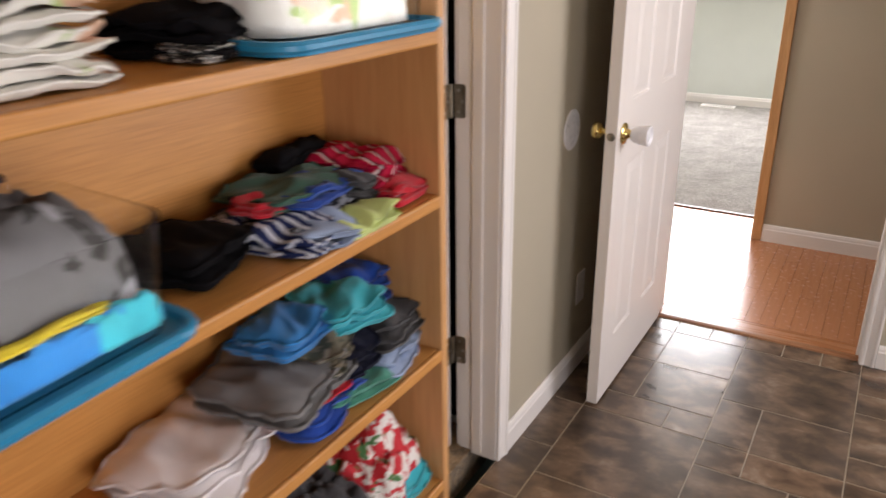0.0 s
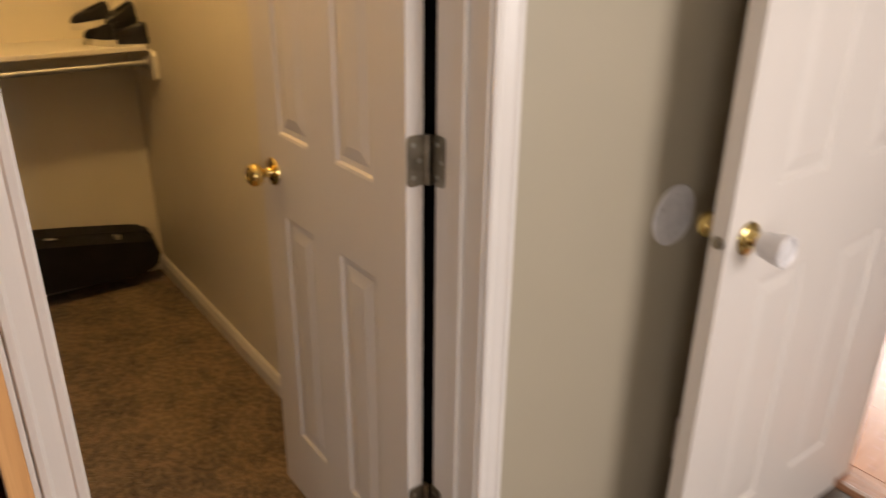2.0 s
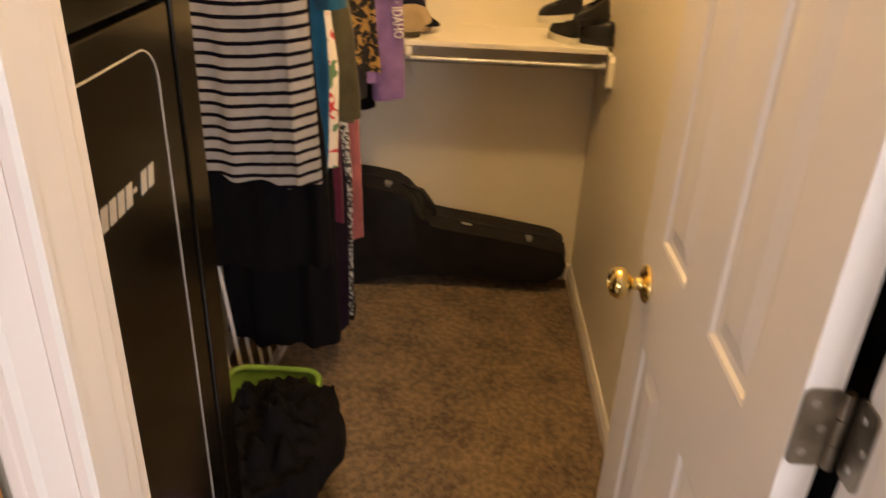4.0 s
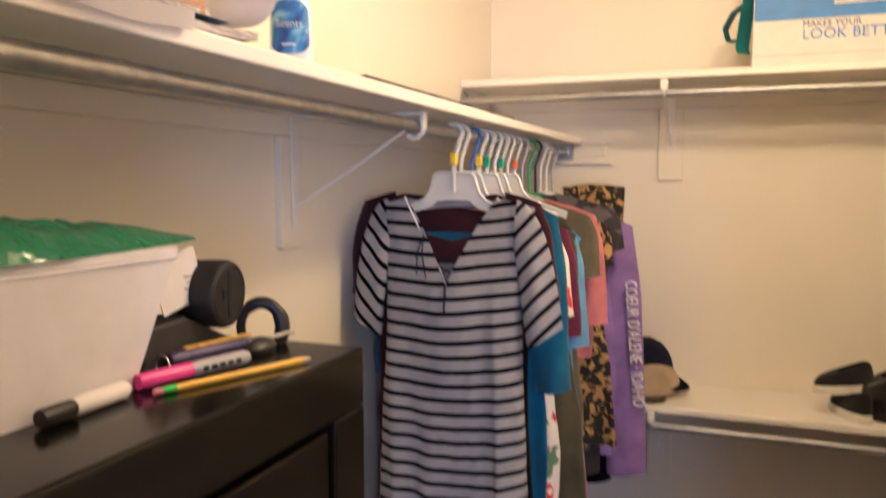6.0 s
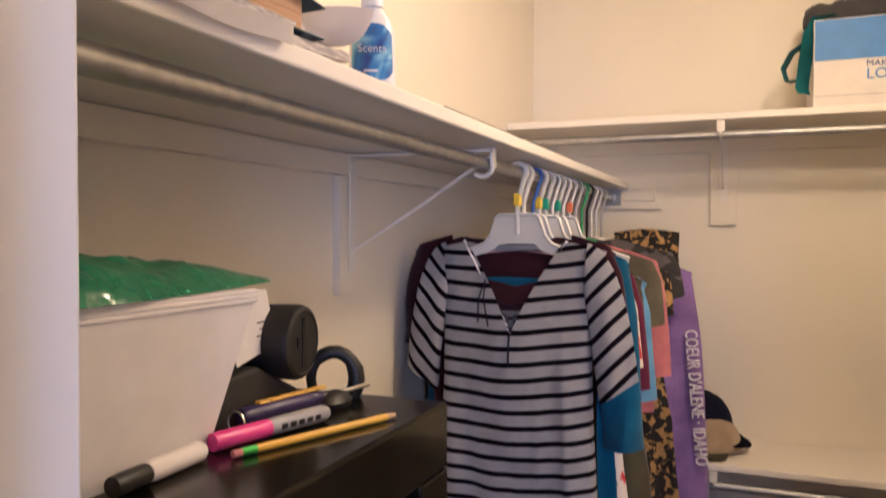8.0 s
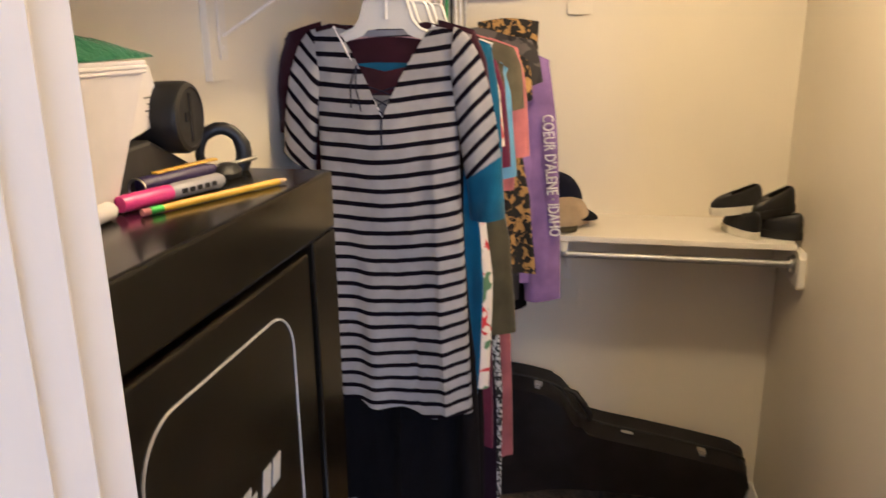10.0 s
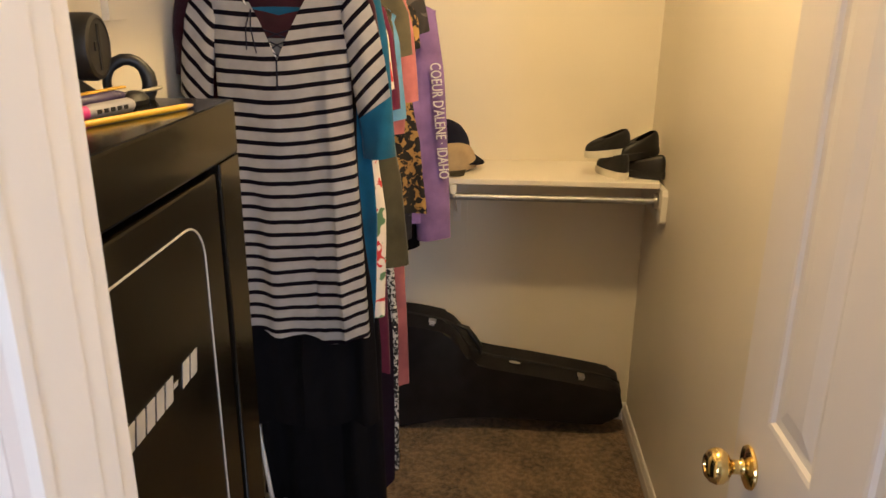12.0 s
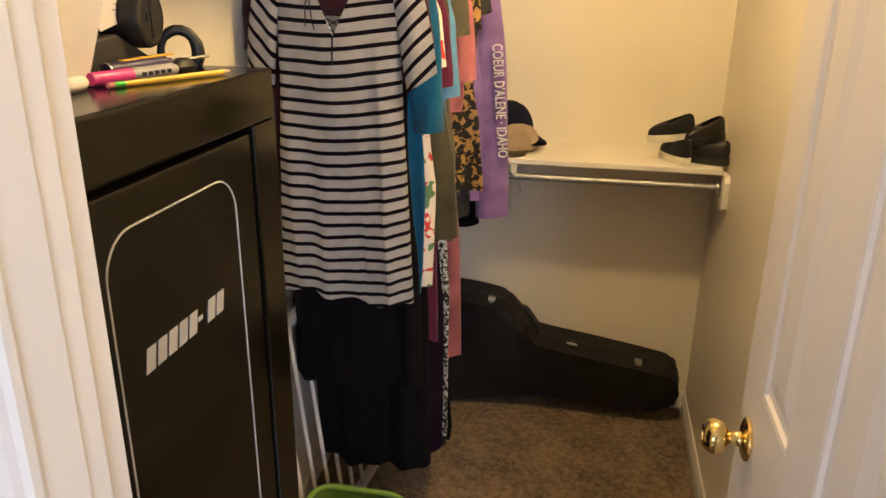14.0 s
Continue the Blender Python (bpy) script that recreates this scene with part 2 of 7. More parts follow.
struct("wall_closet_back", boxes((BX - 0.1, BX, LY, RY, 0, CEIL)), M_CLOSET, "cream painted closet back wall with two shelves", "wall")
struct("ceiling_closet", boxes((BX - 0.1, WX1, LY - 0.1, RY + 0.1, CEIL, CEIL + 0.1)), M_CEIL, "lightly textured beige closet ceiling", "ceiling")
struct("floor_closet", boxes((BX, WX0 + 0.03, LY, RY, -0.1, 0.012)), M_CARPET, "brown flecked cut pile carpet in the closet", "carpet")

struct("wall_laundry_north", boxes(
    (WX1, HL - 0.018, NY0, NY1, 0, CEIL), (HR + 0.018, 1.55, NY0, NY1, 0, CEIL),
    (HL - 0.018, HR + 0.018, NY0, NY1, DH + 0.018, CEIL)), M_WALL, "greige painted wall with the hall doorway", "wall")
# both windows are assumed: unseen openings for the added laundry lamps
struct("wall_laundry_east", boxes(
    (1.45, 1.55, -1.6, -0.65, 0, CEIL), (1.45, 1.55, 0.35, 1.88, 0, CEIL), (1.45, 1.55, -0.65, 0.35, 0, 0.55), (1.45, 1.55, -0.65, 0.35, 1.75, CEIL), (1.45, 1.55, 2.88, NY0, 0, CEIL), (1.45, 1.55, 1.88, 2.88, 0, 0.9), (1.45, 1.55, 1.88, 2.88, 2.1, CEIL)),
    M_WALL, "unseen greige painted wall with two assumed windows", "wall")
struct("wall_laundry_south", boxes((WX0, 1.55, -1.7, -1.6, 0, CEIL)), M_WALL, "plain greige painted wall", "wall")
struct("ceiling_laundry", boxes((WX1, 1.55, -1.7, NY1, CEIL, CEIL + 0.1)), M_CEIL, "plain beige ceiling", "ceiling")

struct("wall_hall_north", boxes((-0.50, 1.6, 4.05, 4.40, 0, CEIL)), M_WALL, "greige painted hall wall with white baseboard", "wall")
struct("wall_hall_header", boxes((-1.9, -0.50, 4.29, 4.40, 2.06, CEIL)), M_WALL, "greige painted wall above the bedroom doorway", "wall")
struct("wall_hall_north_west", boxes((-2.6, -1.42, 4.29, 4.40, 0, CEIL)), M_WALL, "greige painted hall wall beside the bedroom doorway", "wall")
# unseen wall; its window is assumed, to hold the added hall lamp
struct("wall_hall_west", boxes((-2.6, -2.5, NY1, 4.40, 0, 0.9), (-2.6, -2.5, NY1, 3.1, 0.9, CEIL), (-2.6, -2.5, 3.9, 4.4, 0.9, CEIL), (-2.6, -2.5, 3.1, 3.9, 2.1, CEIL)),
       M_WALL, "unseen greige painted hall wall with an assumed window", "wall")
struct("wall_hall_south", boxes((-2.6, WX0, NY0, NY1, 0, CEIL)), M_WALL, "greige painted hall wall", "wall")
struct("wall_hall_east", boxes((1.6, 1.7, NY1, 4.40, 0, CEIL)), M_WALL, "greige painted hall wall", "wall")
struct("ceiling_hall", boxes((-2.6, 1.7, NY1, 4.40, CEIL, CEIL + 0.1)), M_CEIL, "plain beige ceiling", "ceiling")

struct("wall_bedroom_north", boxes((-3.8, -2.35, 7.53, 7.63, 0, CEIL), (-0.55, 1.0, 7.53, 7.63, 0, CEIL), (-2.35, -0.55, 7.53, 7.63, 0, 1.02), (-2.35, -0.55, 7.53, 7.63, 2.2, CEIL)),
       M_BEDROOM, "pale grey green bedroom wall under a window", "wall")
struct("wall_bedroom_west", boxes((-3.9, -3.8, 4.40, 7.63, 0, CEIL)), M_BEDROOM, "pale grey green bedroom wall", "wall")
struct("wall_bedroom_east", boxes((1.0, 1.1, 4.40, 7.63, 0, CEIL)), M_BEDROOM, "pale grey green bedroom wall", "wall")
struct("ceiling_bedroom", boxes((-3.9, 1.1, 4.40, 7.63, CEIL, CEIL + 0.1)), M_CEIL, "plain white bedroom ceiling", "ceiling")
struct("floor_bedroom", boxes((-3.9, 1.1, 4.41, 7.63, -0.1, 0.006)), M_CARPET2, "grey taupe flecked bedroom carpet", "carpet")
struct("ground", boxes((-60, 60, -60, 60, -0.25, -0.2)), plain("outside_ground", (0.12, 0.13, 0.08), 0.95), "plain ground outside the house", "ground")

# ---- trim, doors and fixed fittings ----
def slab_outline(bm, pts, z0, z1):
    extrude_outline(bm, pts, z1 - z0, Matrix.Translation((0, 0, z0)))
    bmesh.ops.recalc_face_normals(bm, faces=bm.faces[:])
    return bm


def casing_pts(edge, face, out, side):
    """A colonial casing in plan: edge is its inner y, face the wall face x, out +1 or -1 along x, side +1 or -1 along y."""
    prof = [(0, 0), (0, 0.008), (0.004, 0.011), (0.012, 0.011), (0.015, 0.008), (0.022, 0.010), (0.036, 0.013), (0.041, 0.017), (0.048, 0.017), (0.050, 0.014), (0.050, 0)]
    return [(face + out * v, edge + side * u) for u, v in prof]


def casing_along_x(edge, face, out, side):
    return [(y, x) for x, y in casing_pts(edge, face, out, side)]


closet_frame = thing("door_frame", (WX1, (JL + JR) / 2, 0), "white painted closet door frame with moulded casing", "door frame", "", "structure")
for y, side in ((JL + 0.026, -1), (JR + 0.004, 1)):
    part("casing", slab_outline(bmesh.new(), casing_pts(y, WX1 + 0.001, 1, side), 0, DH), M_WHITE, closet_frame)
    if side > 0:
        part("casing", slab_outline(bmesh.new(), casing_pts(y, WX0 - 0.013, -1, side), 0.012, DH), M_WHITE, closet_frame)
part("back_band", boxes((WX1 + 0.001, WX1 + 0.0145, 1.0465, 1.0605, 0, DH), bevel=0.003), M_WHITE, closet_frame)
part("head_casing", boxes((WX1 + 0.001, WX1 + 0.016, JL - 0.054, JR + 0.054, DH, DH + 0.055), bevel=0.003), M_WHITE, closet_frame)
part("jamb", boxes((WX0 - 0.002, -0.902, JL - 0.018, JL, 0, DH), bevel=0.0015), M_WHITE, closet_frame)
part("jamb", boxes((-0.902, WX1, JL - 0.018, JL + 0.020, 0, DH), bevel=0.0015), M_WHITE, closet_frame)
part("jamb", boxes((WX0 - 0.012, WX1, JR, JR + 0.018, 0, DH), bevel=0.0015), M_WHITE, closet_frame)
part("head_jamb", boxes((WX0 - 0.012, WX1, JL, JR, DH - 0.001, DH + 0.017)), M_WHITE, closet_frame)
part("door_stop", boxes((-0.932, -0.903, JL, JL + 0.014, 0.012, DH - 0.002), bevel=0.003), M_WHITE, closet_frame)
part("door_stop", boxes((-0.932, -0.900, JR - 0.011, JR, 0.012, DH - 0.002), bevel=0.003), M_WHITE, closet_frame)

hall_frame = thing("door_frame", ((HL + HR) / 2, NY0, 0), "white painted hall door frame with moulded casing", "door frame", "", "structure")
for x, side in ((HL - 0.004, -1), (HR + 0.004, 1)):
    part("casing", slab_outline(bmesh.new(), casing_along_x(x, NY0 - 0.001, -1, side), 0, DH), M_WHITE, hall_frame)
    part("casing", slab_outline(bmesh.new(), casing_along_x(x, NY1 + 0.001, 1, side), 0, DH), M_WHITE, hall_frame)
part("head_casing", boxes((HL - 0.054, HR + 0.054, NY0 - 0.016, NY0 - 0.001, DH, DH + 0.055), bevel=0.003), M_WHITE, hall_frame)
part("jamb", boxes((HL - 0.018, HL, NY0, NY1, 0, DH), bevel=0.0015), M_WHITE, hall_frame)
part("jamb", boxes((HR, HR + 0.018, NY0, NY1, 0, DH), bevel=0.0015), M_WHITE, hall_frame)
part("head_jamb", boxes((HL, HR, NY0, NY1, DH - 0.001, DH + 0.017)), M_WHITE, hall_frame)
part("door_stop", boxes((HR - 0.011, HR, NY0 + 0.045, NY0 + 0.08, 0.0, DH - 0.002), bevel=0.003), M_WHITE, hall_frame)


def baseboard(name, axis, a, b, face, out, label, z0=0.0, h=0.082, m=None):
    """A moulded baseboard along axis x or y from a to b, against the wall face, standing out by +1 or -1."""
    prof = [(0, 0), (0.013, 0), (0.013, h - 0.026), (0.010, h - 0.020), (0.010, h - 0.014), (0.007, h - 0.004), (0.004, h), (0, h)]
    bm = bmesh.new()
    ring = []
    for s in (a, b):
        ring.append([bm.verts.new((face + out * p, s, z0 + z) if axis == "y" else (s, face + out * p, z0 + z)) for p, z in prof])
    n = len(prof)
    for i in range(n):
        bm.faces.new((ring[0][i], ring[0][(i + 1) % n], ring[1][(i + 1) % n], ring[1][i]))
    bm.faces.new(ring[0]), bm.faces.new(ring[1])
    bmesh.ops.recalc_face_normals(bm, faces=bm.faces[:])
    return struct(name, bm, m or M_WHITE, label, "baseboard")


baseboard("baseboard", "y", JR + 0.056, NY0 - 0.02, WX1 + 0.001, 1, "white moulded baseboard in the laundry room", h=0.09)
baseboard("baseboard", "x", HR + 0.056, 1.45, NY0 - 0.001, -1, "white moulded baseboard beside the hall doorway", h=0.09)
baseboard("baseboard", "x", -0.49, 1.6, 4.049, -1, "white moulded baseboard in the hall", h=0.09)
baseboard("baseboard", "x", BX + 0.015, WX0 - 0.014, RY - 0.001, -1, "white baseboard above the brown carpet", 0.010, 0.072)
baseboard("baseboard", "x", BX + 0.015, WX0 - 0.014, LY + 0.001, 1, "white baseboard above the brown carpet", 0.010, 0.072)
baseboard("baseboard", "y", LY, RY, BX + 0.001, 1, "white baseboard above the brown carpet", 0.010, 0.072)
baseboard("baseboard", "x", -3.8, 1.0, 7.529, -1, "white moulded baseboard in the bedroom", h=0.09)

oak = thing("door_jamb", (-0.50, 4.2, 0), "honey oak door jamb of the bedroom doorway with hinge", "door frame", "", "structure")
part("jamb", boxes((-0.522, -0.502, 4.062, 4.415, 0, 2.04), bevel=0.002), M_OAKTRIM, oak)
part("casing", boxes((-0.520, -0.470, 4.033, 4.048, 0.0, 2.08), bevel=0.004), M_OAKTRIM, oak)
part("hinge", boxes((-0.526, -0.522, 4.075, 4.105, 0.36, 0.45), bevel=0.001), M_HINGE, oak, "aged steel hinge")

# windows that let in the daylight; those of laundry and hall are unseen and assumed
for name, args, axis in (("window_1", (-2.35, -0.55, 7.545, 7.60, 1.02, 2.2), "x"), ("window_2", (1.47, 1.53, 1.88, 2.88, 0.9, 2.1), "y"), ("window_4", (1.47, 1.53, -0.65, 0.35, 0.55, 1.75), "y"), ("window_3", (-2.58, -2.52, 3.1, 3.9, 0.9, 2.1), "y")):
    x0, x1, y0, y1, z0, z1 = args
    w = thing(name, ((x0 + x1) / 2, (y0 + y1) / 2, z0), "white framed window with clear glass, assumed in laundry and hall", "window", "", "structure")
    t = 0.045
    part("window_frame", boxes((x0, x1, y0, y1, z0, z0 + t), (x0, x1, y0, y1, z1 - t, z1),
         *(((x0, x0 + t, y0, y1, z0 + t, z1 - t), (x1 - t, x1, y0, y1, z0 + t, z1 - t)) if axis == "x" else ((x0, x1, y0, y0 + t, z0 + t, z1 - t), (x0, x1, y1 - t, y1, z0 + t, z1 - t)))), M_WHITE, w)
struct("window_sill", boxes((-2.42, -0.48, 7.47, 7.545, 0.995, 1.018), bevel=0.004), M_WHITE, "white painted bedroom window sill", "window sill")


def panel_door(name, m, w, label, ros, sides):
    """A moulded six-panel door. Local x runs from the hinge edge, y through the leaf (front at 0), z up."""
    t, h, z0 = 0.035, 2.03, 0.0
    door = thing(name, m @ Vector((0, 0, 0)), label, "door", "", "structure")
    st, mid = 0.105 * w / 0.61, 0.108 * w / 0.61
    pw = (w - 2 * st - mid) / 2
    cols = [(st, st + pw), (st + pw + mid, w - st)]
    rows = [(0.20, 0.817), (1.003, 1.60), (1.72, 1.91)]

    def put(bm, nm, material, label="", parent=None, smooth=False):
        for v in bm.verts:
            v.co = m @ v.co
        bmesh.ops.recalc_face_normals(bm, faces=bm.faces[:])
        return part(nm, bm, material, parent or door, label, smooth)

    bm = bmesh.new()
    xs = [0, cols[0][0], cols[0][1], cols[1][0], cols[1][1], w]
    zs = [0] + [v for r in rows for v in r] + [h]
    for i in range(5):
        for j in range(7):
            if i in (1, 3) and j in (1, 3, 5):
                continue
            box(bm, xs[i], xs[i + 1], 0, t, zs[j], zs[j + 1])
    bmesh.ops.remove_doubles(bm, verts=bm.verts[:], dist=0.0001)
    put(bm, "slab", M_DOOR)
    for x0, x1 in cols:
        for a, b in rows:
            bm = bmesh.new()
            rings = []
            for inset, depth in ((0, 0), (0.006, 0.0015), (0.010, 0.006), (0.021, 0.007), (0.025, 0.006), (0.048, 0.0015)):
                rings.append([[bm.verts.new((x, y, z)) for x, z in ((x0 + inset, a + inset), (x1 - inset, a + inset), (x1 - inset, b - inset), (x0 + inset, b - inset))] for y in (depth, t - depth)])
            for k in (0, 1):
                for r0, r1 in zip(rings, rings[1:]):
                    for i in range(4):
                        bm.faces.new((r0[k][i], r0[k][(i + 1) % 4], r1[k][(i + 1) % 4], r1[k][i]))
                bm.faces.new(rings[-1][k])
            put(bm, "panel", M_DOOR)
    return door, put


HINGE_PTS = rounded(0, 0.036, -0.044, 0.044, 0.008, 3)
cdoor, cput = panel_door("door_1", Matrix(((-1, 0, 0, -1.000), (0, 1, 0, 1.688), (0, 0, 1, 0.018), (0, 0, 0, 1))), 0.607,
                         "white moulded six-panel closet door standing open inwards", 0, 1)


def knob_profile(r=0.026):
    return [(0.030, 0.0), (0.0325, 0.003), (0.031, 0.006), (0.024, 0.009), (0.013, 0.012), (0.0105, 0.016), (0.0105, 0.026), (0.013, 0.030), (0.021, 0.034),
            (r, 0.042), (r + 0.0005, 0.050), (r - 0.003, 0.058), (r - 0.010, 0.064), (0.009, 0.0645), (0.008, 0.062), (0.001, 0.062)]


bm = lathe(bmesh.new(), knob_profile(), Matrix.Translation((-1.535, 1.688, 0.930)) @ Matrix.Rotation(radians(90), 4, "X"), 28)
part("knob", bm, M_BRASS, cdoor, "polished brass door knob", True)
bm = lathe(bmesh.new(), knob_profile(), Matrix.Translation((-1.535, 1.723, 0.930)) @ Matrix.Rotation(radians(-90), 4, "X"), 28)
part("knob", bm, M_BRASS, cdoor, "polished brass door knob", True)
part("latch_plate", boxes((-1.6085, -1.6070, 1.694, 1.717, 0.902, 0.958)), M_BRASS, cdoor, "brass latch plate")
for zc in (0.355, 1.087, 1.82):
    bm = extrude_outline(bmesh.new(), HINGE_PTS, 0.0025, Matrix.Translation((-0.9985, 1.689, zc)) @ Matrix(((0, 0, 1, 0), (1, 0, 0, 0), (0, 1, 0, 0), (0, 0, 0, 1))))
    bmesh.ops.recalc_face_normals(bm, faces=bm.faces[:])
    leaf = part("hinge", bm, M_HINGE, cdoor, "aged steel butt hinge with rounded corners")
    bm = extrude_outline(bmesh.new(), HINGE_PTS, 0.0025, Matrix.Translation((-0.992, 1.7375, zc)) @ Matrix(((1, 0, 0, 0), (0, 0, -1, 0), (0, 1, 0, 0), (0, 0, 0, 1))))
    bmesh.ops.recalc_face_normals(bm, faces=bm.faces[:])
    part("jamb_leaf", bm, M_HINGE, leaf)
    bm = bmesh.new()
    for k in range(3):
        tube(bm, [(-0.994, 1.7275, zc - 0.044 + k * 0.0295), (-0.994, 1.7275, zc - 0.0155 + k * 0.0295)], 0.0055, 10)
    part("knuckle", bm, M_HINGE, leaf, "", True)
    for dy, dz in ((0.012, -0.028), (0.012, 0.028), (0.024, 0.0)):
        part("screw", lathe(bmesh.new(), [(0.0045, 0), (0.004, 0.0009), (0.001, 0.001)], Matrix.Translation((-0.996, 1.689 + dy, zc + dz)) @ Matrix.Rotation(radians(90), 4, "Y"), 10), M_STEEL, leaf)
        part("screw", lathe(bmesh.new(), [(0.0045, 0), (0.004, 0.0009), (0.001, 0.001)], Matrix.Translation((-0.992 + dy + 0.004, 1.735, zc + dz)) @ Matrix.Rotation(radians(90), 4, "X"), 10), M_STEEL, leaf)

ldoor, lput = panel_door("door_2", Matrix(((0, -1, 0, -0.688), (-1, 0, 0, 2.917), (0, 0, 1, 0.012), (0, 0, 0, 1))), 0.752,
                         "white moulded six-panel laundry door standing open against the wall", 0, 1)
KX = Matrix.Translation((-0.688, 2.228, 0.930)) @ Matrix.Rotation(radians(90), 4, "Y")
part("rosette", lathe(bmesh.new(), [(0.031, 0), (0.033, 0.003), (0.030, 0.007), (0.018, 0.010), (0.013, 0.018), (0.0125, 0.030), (0.001, 0.030)], KX, 28), M_BRASS, ldoor, "polished brass rosette", True)
part("knob_cover", lathe(bmesh.new(), [(0.014, 0.026), (0.018, 0.026), (0.0235, 0.034), (0.027, 0.052), (0.031, 0.074), (0.0315, 0.079), (0.028, 0.082), (0.024, 0.080), (0.022, 0.076), (0.001, 0.075)], KX, 28),
     M_GLASSY, ldoor, "white plastic childproof knob cover", True)
part("knob", lathe(bmesh.new(), knob_profile(), Matrix.Translation((-0.723, 2.228, 0.930)) @ Matrix.Rotation(radians(-90), 4, "Y"), 28), M_BRASS, ldoor, "polished brass door knob", True)
part("latch", lathe(bmesh.new(), [(0.012, 0), (0.0125, 0.002), (0.010, 0.003), (0.0095, 0.009), (0.001, 0.010)], Matrix.Translation((-0.7055, 2.166, 0.930)) @ Matrix.Rotation(radians(90), 4, "X"), 18),
     M_HINGE, ldoor, "dark round steel latch", True)
for zc in (0.25, 1.05, 1.82):
    part("hinge", boxes((-0.716, -0.690, 2.914, 2.919, zc - 0.044, zc + 0.044), bevel=0.001), M_HINGE, ldoor, "aged steel hinge")

bm = lathe(bmesh.new(), [(0.064, 0), (0.0645, 0.002), (0.062, 0.0045), (0.055, 0.005), (0.020, 0.0055), (0.001, 0.0055)], Matrix.Translation((-0.8545, 2.232, 0.922)) @ Matrix.Rotation(radians(90), 4, "Y"), 40)
solo("wall_protector", bm, M_GLASSY, "round white plastic door knob wall protector", "wall protector", "", "", True)
outlet = thing("outlet_cover", (-0.852, 2.394, 0.26), "white plastic wall outlet cover plate", "outlet")
part("plate", boxes((-0.8545, -0.849, 2.358, 2.430, 0.260, 0.378), bevel=0.002), M_GLASSY, outlet)
for dz in (0.292, 0.346):
    part("socket", boxes((-0.849, -0.8475, 2.378, 2.410, dz - 0.014, dz + 0.014), bevel=0.0006), M_GLASSY, outlet)


# ---- closet shelves and rods ----
def shelf_bracket(name, m, reach, label):
    """A pressed steel shelf-and-rod bracket: local x out from the wall, z down from the shelf."""
    b = thing(name, m @ Vector((0, 0, 0)), label, "bracket", "closet shelf brackets")

    def put(bm, nm, lab="", smooth=False):
        for v in bm.verts:
            v.co = m @ v.co
        bmesh.ops.recalc_face_normals(bm, faces=bm.faces[:])
        part(nm, bm, M_SHELF, b, lab, smooth)

    put(boxes((0, 0.004, -0.013, 0.013, -0.205, 0.0), bevel=0.001), "wall_leaf")
    put(boxes((0, reach, -0.010, 0.010, -0.006, -0.0005), bevel=0.001), "arm")
    bm = bmesh.new()
    tube(bm, [(0.004, 0, -0.165), (reach * 0.5, 0, -0.090), (reach - 0.008, 0, -0.012)], 0.0028, 8)
    put(bm, "strut", "", True)
    bm = boxes((reach - 0.006, reach - 0.001, -0.010, 0.010, -0.030, 0.0), bevel=0.001)
    tube(bm, [(reach - 0.0035, 0, -0.028), (reach - 0.006, 0, -0.036), (reach - 0.014, 0, -0.043), (reach - 0.024, 0, -0.0445), (reach - 0.034, 0, -0.040)], 0.004, 8)
    put(bm, "rod_hook", "", True)
    for dz in (-0.02, -0.185):
        put(lathe(bmesh.new(), [(0.005, 0), (0.004, 0.002), (0.001, 0.0022)], Matrix.Translation((0.004, 0, dz)) @ Matrix.Rotation(radians(90), 4, "Y"), 10), "screw")
    return b


def rod(name, a, b, r, label):
    t = thing(name, a, label, "closet rod")
    bm = bmesh.new()
    n = 12
    pts = [Vector(a).lerp(Vector(b), i / n) for i in range(n + 1)]
    tube(bm, pts, r, 20)
    part("pole", bm, M_ROD, t, "", True)
    d = (Vector(b) - Vector(a)).normalized()
    rot = d.to_track_quat("Z", "Y").to_matrix().to_4x4()
    for p, s in ((a, 1), (b, -1)):
        bm = lathe(bmesh.new(), [(0.027, 0), (0.028, 0.002), (0.026, 0.004), (0.021, 0.005), (0.021, 0.013), (r + 0.0012, 0.013), (r + 0.0012, 0.001)],
                   Matrix.Translation(p) @ rot @ Matrix.Diagonal((1, 1, s, 1)), 24)
        bmesh.ops.recalc_face_normals(bm, faces=bm.faces[:])
        part("end_socket", bm, M_STEEL, t, "", True)
    return t


LZ, UZ, DZ = 1.781, 1.940, 1.022     # tops of the side shelf, upper back shelf and lower back shelf
FX = WX0 - 0.013
solo("closet_shelf", boxes((BX + 0.001, FX, LY + 0.001, 0.920, LZ - 0.019, LZ), bevel=0.003), M_SHELF, "long white painted side shelf holding albums and papers", "shelf")
solo("closet_shelf", boxes((BX + 0.001, -2.900, LY + 0.001, RY - 0.001, UZ - 0.019, UZ), bevel=0.003), M_SHELF, "white painted upper back shelf holding a carton", "shelf")
solo("closet_shelf", boxes((BX + 0.001, -2.895, LY + 0.014, RY - 0.024, DZ - 0.019, DZ), bevel=0.003), M_SHELF, "white painted lower back shelf holding shoes and caps", "shelf")
struct("shelf_cleat", boxes((BX + 0.001, FX, LY, LY + 0.016, LZ - 0.057, LZ - 0.020), bevel=0.001), M_CLOSET, "cream painted wooden cleat under the side shelf", "trim")
struct("shelf_cleat", boxes((BX, BX + 0.016, LY + 0.017, RY, UZ - 0.073, UZ - 0.020), bevel=0.001), M_CLOSET, "cream painted wooden cleat under the upper back shelf", "trim")
struct("shelf_cleat", boxes((BX, BX + 0.016, LY, RY, DZ - 0.073, DZ - 0.020), bevel=0.001), M_CLOSET, "cream painted wooden cleat under the lower back shelf", "trim")
